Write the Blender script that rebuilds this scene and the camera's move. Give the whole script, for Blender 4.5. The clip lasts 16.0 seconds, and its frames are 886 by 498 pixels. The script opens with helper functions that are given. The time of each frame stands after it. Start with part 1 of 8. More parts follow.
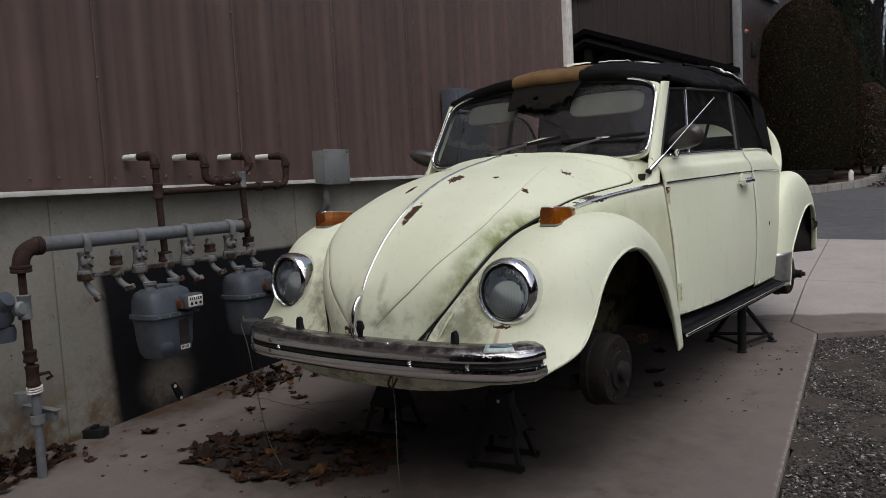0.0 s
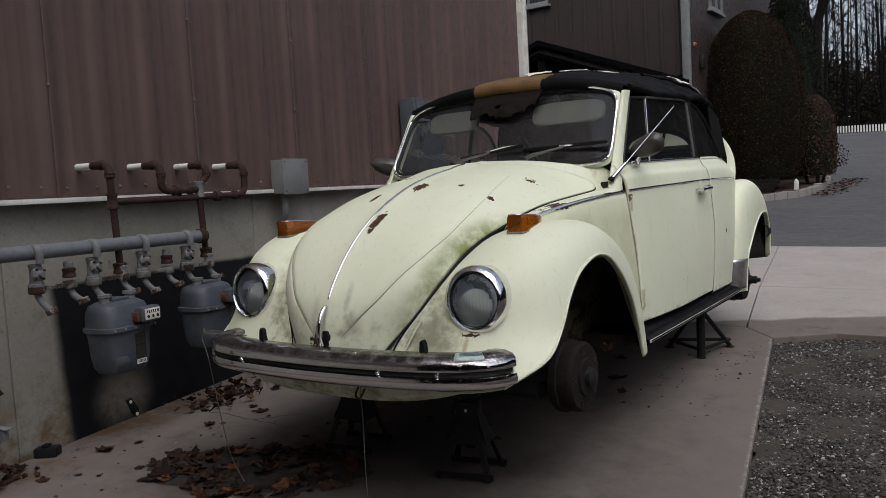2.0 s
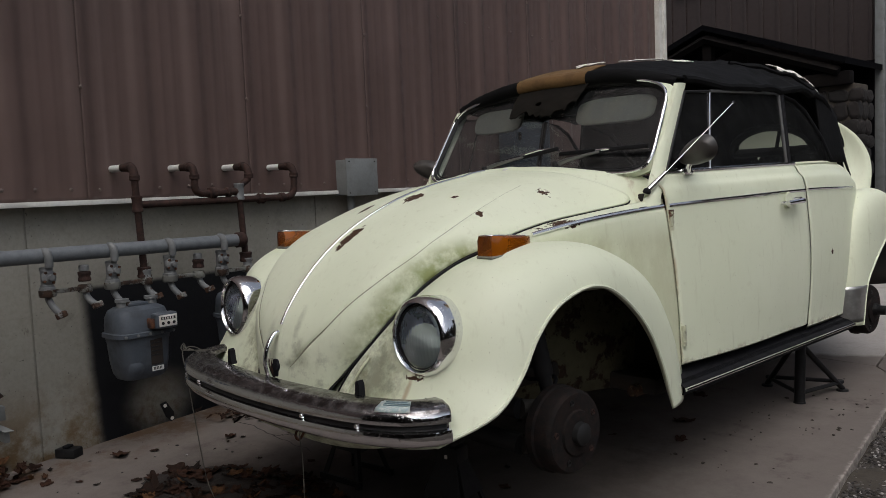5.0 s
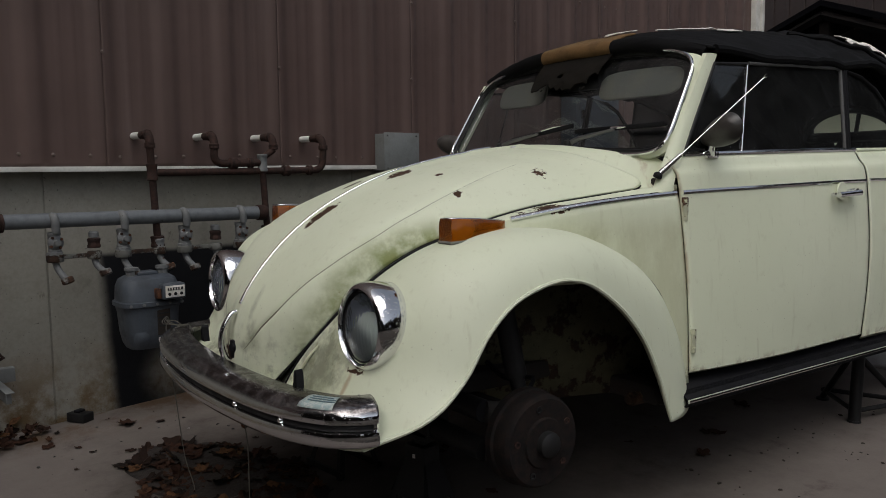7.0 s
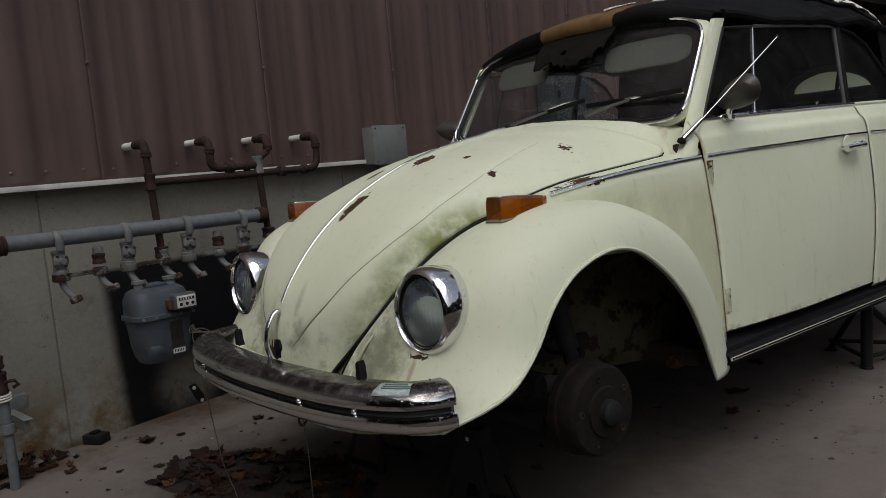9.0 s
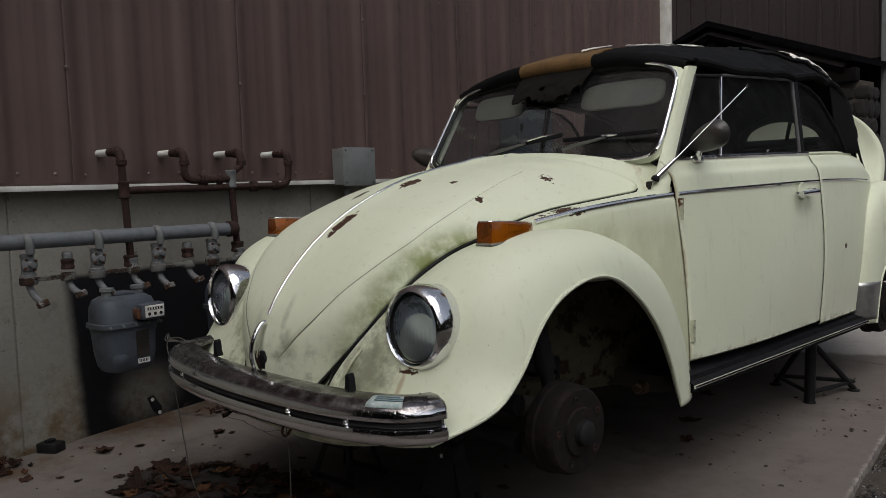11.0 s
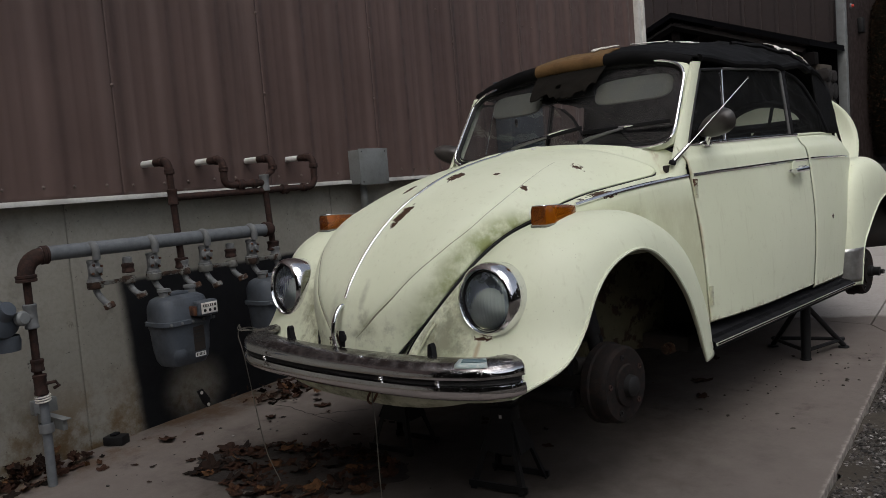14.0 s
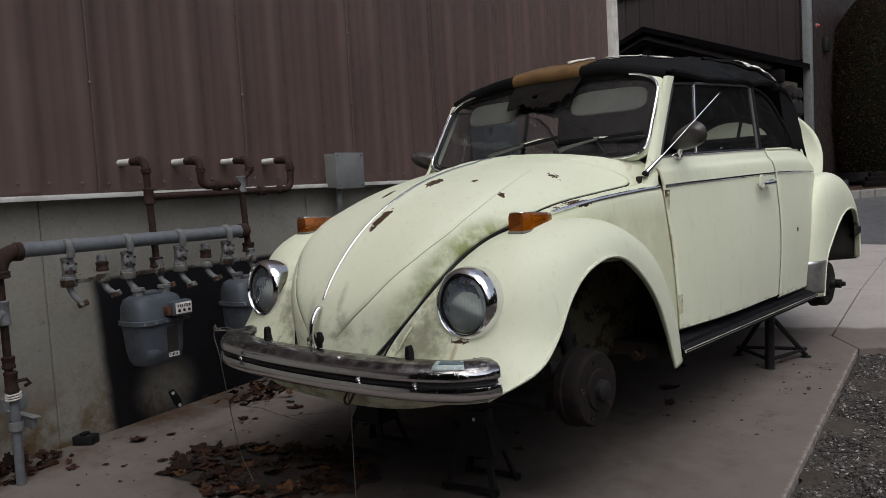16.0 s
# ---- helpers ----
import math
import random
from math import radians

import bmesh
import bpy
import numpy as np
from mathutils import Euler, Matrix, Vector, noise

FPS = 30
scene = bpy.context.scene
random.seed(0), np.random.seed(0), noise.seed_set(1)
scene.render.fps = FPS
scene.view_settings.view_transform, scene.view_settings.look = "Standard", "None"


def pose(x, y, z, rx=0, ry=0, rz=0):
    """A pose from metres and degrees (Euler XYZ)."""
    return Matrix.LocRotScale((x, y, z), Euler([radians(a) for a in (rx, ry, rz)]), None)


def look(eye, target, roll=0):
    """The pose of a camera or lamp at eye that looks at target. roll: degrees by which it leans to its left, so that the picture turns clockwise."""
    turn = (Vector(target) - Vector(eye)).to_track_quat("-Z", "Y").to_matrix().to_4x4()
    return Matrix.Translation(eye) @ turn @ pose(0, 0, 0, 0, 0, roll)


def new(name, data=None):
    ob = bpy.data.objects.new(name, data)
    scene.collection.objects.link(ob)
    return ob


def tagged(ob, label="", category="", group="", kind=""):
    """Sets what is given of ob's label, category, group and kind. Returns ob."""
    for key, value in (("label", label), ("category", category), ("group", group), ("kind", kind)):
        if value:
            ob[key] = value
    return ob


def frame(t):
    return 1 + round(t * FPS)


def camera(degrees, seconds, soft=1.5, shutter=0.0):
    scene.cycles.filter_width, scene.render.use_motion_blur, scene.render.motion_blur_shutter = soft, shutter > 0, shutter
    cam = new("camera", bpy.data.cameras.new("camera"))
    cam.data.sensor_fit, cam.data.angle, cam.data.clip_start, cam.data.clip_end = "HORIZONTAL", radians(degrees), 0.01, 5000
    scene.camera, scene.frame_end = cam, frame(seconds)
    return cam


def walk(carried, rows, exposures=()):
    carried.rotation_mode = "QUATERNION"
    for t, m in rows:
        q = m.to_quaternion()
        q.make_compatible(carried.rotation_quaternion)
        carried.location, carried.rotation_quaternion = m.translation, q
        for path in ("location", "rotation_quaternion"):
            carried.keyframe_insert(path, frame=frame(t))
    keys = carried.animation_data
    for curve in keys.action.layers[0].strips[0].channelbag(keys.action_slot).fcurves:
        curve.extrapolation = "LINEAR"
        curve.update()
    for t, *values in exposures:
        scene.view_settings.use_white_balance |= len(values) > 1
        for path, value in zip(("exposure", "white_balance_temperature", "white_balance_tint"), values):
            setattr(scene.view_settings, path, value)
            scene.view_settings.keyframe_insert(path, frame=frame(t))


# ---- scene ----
cam = camera(58.3, 16.0, 0.75)
METRES, EYE, TILT, LEAN, TURN = 2.435, 1.12, 1.83, -1.40, 37.5
OX, OY = 1.928, -2.612
ROWS = [
    (0.0, 0.0, 0.0, 0.0, -0.52, -6.84, 4.36),
    (0.5, 0.0002, -0.0023, -0.0001, -1.29, -6.62, 3.93),
    (1.0, -0.006, -0.0012, -0.0012, -2.59, -6.47, 3.83),
    (1.5, -0.0145, 0.0036, -0.0034, -3.55, -6.36, 4.17),
    (2.0, -0.0187, 0.0098, -0.0038, -3.89, -6.3, 4.46),
    (2.5, -0.0116, 0.0152, 0.0, -3.96, -6.24, 4.21),
    (3.0, 0.0264, 0.0345, -0.003, -1.61, -6.04, 4.42),
    (3.5, 0.1072, 0.0649, 0.0082, 4.14, -5.58, 3.8),
    (4.0, 0.1651, 0.0917, 0.0052, 5.98, -5.52, 4.02),
    (6.5, 0.3893, 0.3141, -0.0093, 16.62, -6.84, 2.73),
    (7.0, 0.4082, 0.316, -0.0152, 17.64, -7.0, 2.45),
    (7.5, 0.4007, 0.3124, -0.0202, 16.03, -7.35, 3.49),
    (8.0, 0.3695, 0.3098, -0.0232, 14.19, -7.75, 5.52),
    (8.5, 0.3333, 0.3018, -0.0228, 14.0, -7.91, 6.9),
    (11.0, 0.2585, 0.2406, -0.0197, 9.64, -6.09, 3.54),
    (11.5, 0.2641, 0.2368, -0.022, 7.45, -6.47, 3.45),
    (12.0, 0.2831, 0.2137, -0.016, 6.82, -6.66, 3.44),
    (12.5, 0.2859, 0.1709, -0.0126, 9.24, -6.53, 3.95),
    (13.0, 0.2562, 0.1364, -0.015, 10.3, -6.4, 4.66),
    (13.5, 0.1936, 0.1179, -0.0167, 8.46, -6.43, 5.15),
    (14.0, 0.1608, 0.0962, -0.0143, 6.94, -6.43, 6.14),
    (14.5, 0.155, 0.0831, -0.0153, 5.83, -6.32, 6.21),
    (15.0, 0.1536, 0.0787, -0.0165, 5.06, -6.26, 5.65),
    (15.5, 0.1522, 0.0787, -0.0159, 4.54, -6.21, 5.19),
    (16.0, 0.1504, 0.0767, -0.0138, 4.84, -6.17, 4.77),
]
walk(cam, [(t, pose(OX, OY, EYE, TILT, LEAN, TURN) @ pose(METRES * x, METRES * y, METRES * z, 90 + pitch, roll, yaw)) for t, x, y, z, yaw, pitch, roll in ROWS],
     [(0.0, -0.10, 6360, 12.5), (4.0, -0.08, 6400, 11.5), (6.5, -0.48, 6500, 9), (8.5, -0.50, 6500, 9), (11.0, -0.42, 6480, 9.5), (12.5, -0.38, 6460, 10), (14.0, -0.28, 6440, 10), (16.0, -0.12, 6360, 11.5)])

# ---- light: a dull overcast day ----
world = bpy.data.worlds.new("sky")
scene.world = world
world.use_nodes = True
wn, wl = world.node_tree.nodes, world.node_tree.links
sky = wn.new("ShaderNodeTexSky")
sky.sky_type, sky.sun_disc = "NISHITA", False
sky.sun_elevation, sky.sun_rotation = radians(48), radians(150)
sky.air_density, sky.dust_density, sky.ozone_density = 1.0, 4.0, 1.0
grey = wn.new("ShaderNodeHueSaturation")
grey.inputs["Saturation"].default_value = 0.46
wl.new(sky.outputs["Color"], grey.inputs["Color"])
wl.new(grey.outputs["Color"], wn["Background"].inputs["Color"])
wn["Background"].inputs["Strength"].default_value = 0.160
sun = new("sun", bpy.data.lights.new("sun", "SUN"))
sun.data.energy, sun.data.angle, sun.data.color = 1.10, radians(40), (1.0, 0.985, 0.96)
sun.matrix_world = look((6.5, -1.0, 14), (0, 0, 0))

# ---- helpers for meshes ----
def link(name, mesh, material, parent=None, label="", smooth=True):
    ob = new(name, mesh)
    if material:
        mesh.materials.append(material)
    if smooth:
        mesh.polygons.foreach_set("use_smooth", [True] * len(mesh.polygons))
        mesh.set_sharp_from_angle(angle=radians(38))
    if parent:
        ob.parent = parent
    if label:
        ob["label"] = label
    return ob


def part(name, bm, material, parent, label="", smooth=True):
    mesh = bpy.data.meshes.new(name)
    bmesh.ops.recalc_face_normals(bm, faces=bm.faces)
    bm.to_mesh(mesh)
    bm.free()
    return link(name, mesh, material, parent, label, smooth)


def thing(name, label, category, m=None, group="", kind=""):
    ob = new(name)
    ob.empty_display_size = 0.1
    if m is not None:
        ob.matrix_world = m
    return tagged(ob, label, category, group, kind)


def spline(ctrl, n):
    """n points of a smooth curve through the control points (Catmull-Rom), for rows of any width."""
    c = np.array(ctrl, float)
    c = np.concatenate([[2 * c[0] - c[1]], c, [2 * c[-1] - c[-2]]])
    t = np.linspace(0, len(c) - 3 - 1e-9, n)
    i = t.astype(int)
    f = (t - i).reshape((-1,) + (1,) * (c.ndim - 1))
    a, b, d, e = c[i], c[i + 1], c[i + 2], c[i + 3]
    return 0.5 * (2 * b + (d - a) * f + (2 * a - 5 * b + 4 * d - e) * f ** 2 + (3 * b - a - 3 * d + e) * f ** 3)


def curve1(xs, ys):
    """A smooth function of one number through a few values."""
    xs, ys = np.array(xs, float), np.array(ys, float)
    xx = spline(np.stack([xs, ys], 1), 400)
    return lambda x: np.interp(x, xx[:, 0], xx[:, 1])


def grid_mesh(name, pts, close_u=False, close_v=False):
    """A mesh from an array of points [rows, columns, 3]."""
    p = np.asarray(pts, float)
    nu, nv = p.shape[:2]
    idx = np.arange(nu * nv).reshape(nu, nv)
    a = np.concatenate([idx, idx[:1]]) if close_u else idx
    a = np.concatenate([a, a[:, :1]], 1) if close_v else a
    faces = np.stack([a[:-1, :-1], a[1:, :-1], a[1:, 1:], a[:-1, 1:]], -1).reshape(-1, 4)
    mesh = bpy.data.meshes.new(name)
    mesh.from_pydata(p.reshape(-1, 3).tolist(), [], faces.tolist())
    return mesh


def sheet(name, pts, material, parent, label="", thick=0.004, offset=-1.0, inside=None, core=None, holes=None):
    """A curved sheet with a thickness. inside: the material of its hidden face; core: a point that its outer face looks away from;
    holes: a flag for each point that is cut out."""
    mesh = grid_mesh(name, pts)
    p = np.asarray(pts, float)
    if core is not None:
        nrm = np.cross(p[1:, :-1] - p[:-1, :-1], p[:-1, 1:] - p[:-1, :-1])
        if (nrm * (p[:-1, :-1] - np.array(core))).sum() < 0:
            mesh.flip_normals()
        offset = -1.0
    if holes is not None:
        bm = bmesh.new()
        bm.from_mesh(mesh)
        bm.verts.ensure_lookup_table()
        flags = np.asarray(holes).reshape(-1)
        bmesh.ops.delete(bm, geom=[v for v in bm.verts if flags[v.index]], context="VERTS")
        bm.to_mesh(mesh)
        bm.free()
    ob = link(name, mesh, material, parent, label)
    if inside:
        ob.data.materials.append(inside)
    mod = ob.modifiers.new("thickness", "SOLIDIFY")
    mod.thickness, mod.offset = thick, offset
    if inside:
        mod.material_offset = 1
    return ob


def frames(path):
    """Tangent, side and up for every point of a path."""
    p = np.asarray(path, float)
    t = np.gradient(p, axis=0)
    t /= np.linalg.norm(t, axis=1)[:, None] + 1e-12
    up = np.array([0, 0, 1.0]) if abs(t[:, 2]).max() < 0.95 else np.array([0.31, 0.2, 0.1])
    s = np.cross(t, up)
    bad = np.linalg.norm(s, axis=1) < 1e-4
    s[bad] = np.cross(t[bad], np.array([1.0, 0.03, 0]))
    s /= np.linalg.norm(s, axis=1)[:, None]
    return t, s, np.cross(s, t)


def tube(path, radius, sides=10, caps=True, flat=1.0):
    """A bmesh tube along a path; radius one number or one for each point; flat squeezes it upwards."""
    p = np.asarray(path, float)
    r = np.broadcast_to(np.asarray(radius, float), (len(p),))
    t, s, u = frames(p)
    for k in range(1, len(p)):
        if np.dot(s[k], s[k - 1]) < 0:
            s[k], u[k] = -s[k], -u[k]
    a = np.linspace(0, 2 * math.pi, sides, endpoint=False)
    ring = p[:, None] + r[:, None, None] * (np.cos(a)[None, :, None] * s[:, None] + flat * np.sin(a)[None, :, None] * u[:, None])
    bm = bmesh.new()
    v = [[bm.verts.new(q) for q in row] for row in ring]
    for i in range(len(p) - 1):
        for k in range(sides):
            bm.faces.new((v[i][k], v[i][(k + 1) % sides], v[i + 1][(k + 1) % sides], v[i + 1][k]))
    if caps:
        bm.faces.new(v[0][::-1])
        bm.faces.new(v[-1])
    return bm


def box(x0, x1, y0, y1, z0, z1, bevel=0.0, m=None, bm=None, segments=2):
    own = bmesh.new()
    bmesh.ops.create_cube(own, size=1)
    for v in own.verts:
        v.co = Vector(((x0 + x1) / 2 + v.co.x * (x1 - x0), (y0 + y1) / 2 + v.co.y * (y1 - y0), (z0 + z1) / 2 + v.co.z * (z1 - z0)))
    if bevel:
        bmesh.ops.bevel(own, geom=own.edges[:], offset=bevel, segments=segments, affect="EDGES", profile=0.5)
    if m is not None:
        own.transform(m)
    return join(bm, own)


def join(bm, own):
    """Add the bmesh own to bm (or give own back, where there is none yet)."""
    if bm is None:
        return own
    tmp = bpy.data.meshes.new("tmp")
    own.to_mesh(tmp)
    own.free()
    bm.from_mesh(tmp)
    bpy.data.meshes.remove(tmp)
    return bm


def lathe(profile, m=None, sides=28, bm=None):
    """A turned body: profile rows of (radius, height) round the local z axis."""
    own = bmesh.new()
    rows = []
    for r, h in profile:
        if r < 1e-5:
            rows.append([own.verts.new((0, 0, h))])
        else:
            rows.append([own.verts.new((r * math.cos(2 * math.pi * k / sides), r * math.sin(2 * math.pi * k / sides), h)) for k in range(sides)])
    for a, b in zip(rows[:-1], rows[1:]):
        for k in range(sides):
            q = [a[k % len(a)], a[(k + 1) % len(a)], b[(k + 1) % len(b)], b[k % len(b)]]
            q = [w for i, w in enumerate(q) if w not in q[:i]]
            if len(q) > 2:
                own.faces.new(q)
    if m is not None:
        own.transform(m)
    return join(bm, own)


def toward(at, way):
    """A pose at a place with its z axis along a way."""
    return Matrix.Translation(at) @ Vector(way).to_track_quat("Z", "Y").to_matrix().to_4x4()


def rod(a, b, r, sides=10, bm=None, r2=None):
    a, b = Vector(a), Vector(b)
    l = (b - a).length
    r2 = r if r2 is None else r2
    return lathe([(0, 0), (r, 0), (r2, l), (0, l)], toward(a, b - a), sides, bm)


def mirrored(p):
    q = np.array(p, float)
    q[..., 0] *= -1
    return q


def ground_z(x, y):
    """The yard's surface: it falls gently towards the front of the car and climbs with the lane beyond."""
    x, y = np.asarray(x, float), np.asarray(y, float)
    yy = np.clip(y, -3.5, 300)
    far = np.clip(yy - 15, 0, 30)
    return 0.02 - 0.02 * np.clip(x, -6, 6) + 0.043 * np.clip(yy, -3.5, 45) + 0.00094 * far ** 2


def gz(x, y):
    return float(ground_z(x, y))

# ---- materials ----
class Nodes:
    """A short way to write node materials."""

    def __init__(self, name):
        self.mat = bpy.data.materials.new(name)
        self.mat.use_nodes = True
        self.n, self.l = self.mat.node_tree.nodes, self.mat.node_tree.links
        self.bsdf = self.n["Principled BSDF"]
        self.coord = self.n.new("ShaderNodeTexCoord").outputs["Object"]

    def put(self, socket, value):
        if hasattr(value, "is_linked"):
            self.l.new(value, socket)
        else:
            socket.default_value = (*value, 1.0) if isinstance(value, tuple) and len(value) == 3 and socket.type == "RGBA" else value

    def noise(self, scale, detail=4.0, rough=0.55, vec=None, stretch=None, out="Fac", distort=0.0):
        v = self.coord if vec is None else vec
        if stretch:
            mp = self.n.new("ShaderNodeMapping")
            mp.inputs["Scale"].default_value = stretch
            self.l.new(v, mp.inputs["Vector"])
            v = mp.outputs["Vector"]
        t = self.n.new("ShaderNodeTexNoise")
        t.inputs["Scale"].default_value, t.inputs["Detail"].default_value = scale, detail
        t.inputs["Roughness"].default_value, t.inputs["Distortion"].default_value = rough, distort
        self.l.new(v, t.inputs["Vector"])
        return t.outputs[out]

    def voronoi(self, scale, out="Distance", vec=None):
        t = self.n.new("ShaderNodeTexVoronoi")
        t.inputs["Scale"].default_value = scale
        self.l.new(self.coord if vec is None else vec, t.inputs["Vector"])
        return t.outputs[out]

    def math(self, op, a, b=0.0, c=0.0, clamp=False):
        t = self.n.new("ShaderNodeMath")
        t.operation, t.use_clamp = op, clamp
        for s, v in zip(t.inputs, (a, b, c)):
            self.put(s, v)
        return t.outputs[0]

    def ramp(self, fac, lo, hi, a=0.0, b=1.0):
        t = self.n.new("ShaderNodeMapRange")
        t.interpolation_type = "SMOOTHSTEP"
        for k, v in (("Value", fac), ("From Min", lo), ("From Max", hi), ("To Min", a), ("To Max", b)):
            self.put(t.inputs[k], v)
        return t.outputs[0]

    def mix(self, fac, a, b, kind="MIX"):
        t = self.n.new("ShaderNodeMix")
        t.data_type, t.blend_type = "RGBA", kind
        self.put(t.inputs[0], fac)
        self.put(t.inputs[6], a)
        self.put(t.inputs[7], b)
        return t.outputs[2]

    def axis(self, k):
        t = self.n.new("ShaderNodeSeparateXYZ")
        self.l.new(self.coord, t.inputs[0])
        return t.outputs[k]

    def spot(self, place, size, wob=0.5, scale=60.0):
        """1 inside an uneven patch about a place, 0 outside; size one number or three."""
        sub = self.n.new("ShaderNodeVectorMath")
        sub.operation = "SUBTRACT"
        self.l.new(self.coord, sub.inputs[0])
        sub.inputs[1].default_value = place
        div = self.n.new("ShaderNodeVectorMath")
        div.operation = "DIVIDE"
        self.l.new(sub.outputs[0], div.inputs[0])
        div.inputs[1].default_value = size if isinstance(size, tuple) else (size,) * 3
        ln = self.n.new("ShaderNodeVectorMath")
        ln.operation = "LENGTH"
        self.l.new(div.outputs[0], ln.inputs[0])
        d = self.math("ADD", ln.outputs["Value"], self.math("MULTIPLY", self.math("SUBTRACT", self.noise(scale, 3.0), 0.5), wob * 4))
        return self.ramp(d, 1.1, 0.9)

    def soft_spot(self, place, size, wob=0.4, scale=20.0):
        """As spot, but fading out slowly."""
        sub = self.n.new("ShaderNodeVectorMath")
        sub.operation = "SUBTRACT"
        self.l.new(self.coord, sub.inputs[0])
        sub.inputs[1].default_value = place
        div = self.n.new("ShaderNodeVectorMath")
        div.operation = "DIVIDE"
        self.l.new(sub.outputs[0], div.inputs[0])
        div.inputs[1].default_value = size
        ln = self.n.new("ShaderNodeVectorMath")
        ln.operation = "LENGTH"
        self.l.new(div.outputs[0], ln.inputs[0])
        d = self.math("ADD", ln.outputs["Value"], self.math("MULTIPLY", self.math("SUBTRACT", self.noise(scale, 5.0, 0.7), 0.5), wob * 4))
        return self.ramp(d, 1.3, 0.2)

    def bump(self, height, dist=0.002, strength=0.6):
        b = self.n.new("ShaderNodeBump")
        b.inputs["Strength"].default_value, b.inputs["Distance"].default_value = strength, dist
        self.l.new(height, b.inputs["Height"])
        self.l.new(b.outputs[0], self.bsdf.inputs["Normal"])

    def done(self, color=None, rough=None, metal=None, spec=None, coat=None):
        for k, v in (("Base Color", color), ("Roughness", rough), ("Metallic", metal), ("Specular IOR Level", spec), ("Coat Weight", coat)):
            if v is not None:
                self.put(self.bsdf.inputs[k], v)
        return self.mat


def plain(name, color, rough=0.6, metal=0.0, dirt=(0.05, 0.045, 0.035), amount=0.45, scale=9.0, bump=0.001, spec=0.5, fine=90.0):
    """A surface with a broad dirt film and a fine grain."""
    w = Nodes(name)
    big = w.ramp(w.noise(scale, 5.0, 0.6), 0.42, 0.72)
    grain = w.noise(fine, 3.0)
    c = w.mix(w.math("MULTIPLY", big, amount), color, dirt)
    c = w.mix(w.ramp(grain, 0.35, 0.75, 0.0, 0.22), c, tuple(v * 0.55 for v in color))
    r = w.ramp(big, 0.0, 1.0, rough, min(1.0, rough + 0.2))
    w.bump(grain, bump, 0.5)
    return w.done(c, r, metal, spec)


def cream_paint(name, extra=None, mould=0.55):
    """Old chalky cream car paint with mould, scratches and rust chips."""
    w = Nodes(name)
    base = w.mix(w.ramp(w.noise(2.2, 3.0), 0.3, 0.7), (0.700, 0.738, 0.565), (0.745, 0.780, 0.610))
    base = w.mix(w.ramp(w.noise(26.0, 5.0, 0.7), 0.55, 0.8, 0.0, 0.22), base, (0.40, 0.39, 0.24))
    streak = w.ramp(w.noise(14.0, 4.0, 0.6, stretch=(3.0, 3.0, 0.35)), 0.56, 0.8, 0.0, 0.22)
    base = w.mix(streak, base, (0.33, 0.31, 0.17))
    pits = w.ramp(w.noise(170.0, 2.0, 0.5), 0.735, 0.77)
    base = w.mix(w.math("MULTIPLY", pits, 0.6), base, (0.12, 0.07, 0.03))
    chips = None
    if extra:
        base, chips = extra(w, base)
    grain = w.noise(240.0, 2.0)
    w.bump(w.math("ADD", w.math("MULTIPLY", grain, 0.3), w.noise(9.0, 3.0)), 0.0012, 0.25)
    rough = w.ramp(w.noise(7.0, 5.0, 0.65), 0.3, 0.75, 0.34, 0.55)
    if chips is not None:
        rough = w.math("MAXIMUM", rough, w.math("MULTIPLY", chips, 0.85))
    return w.done(base, rough, 0.0, 0.30)


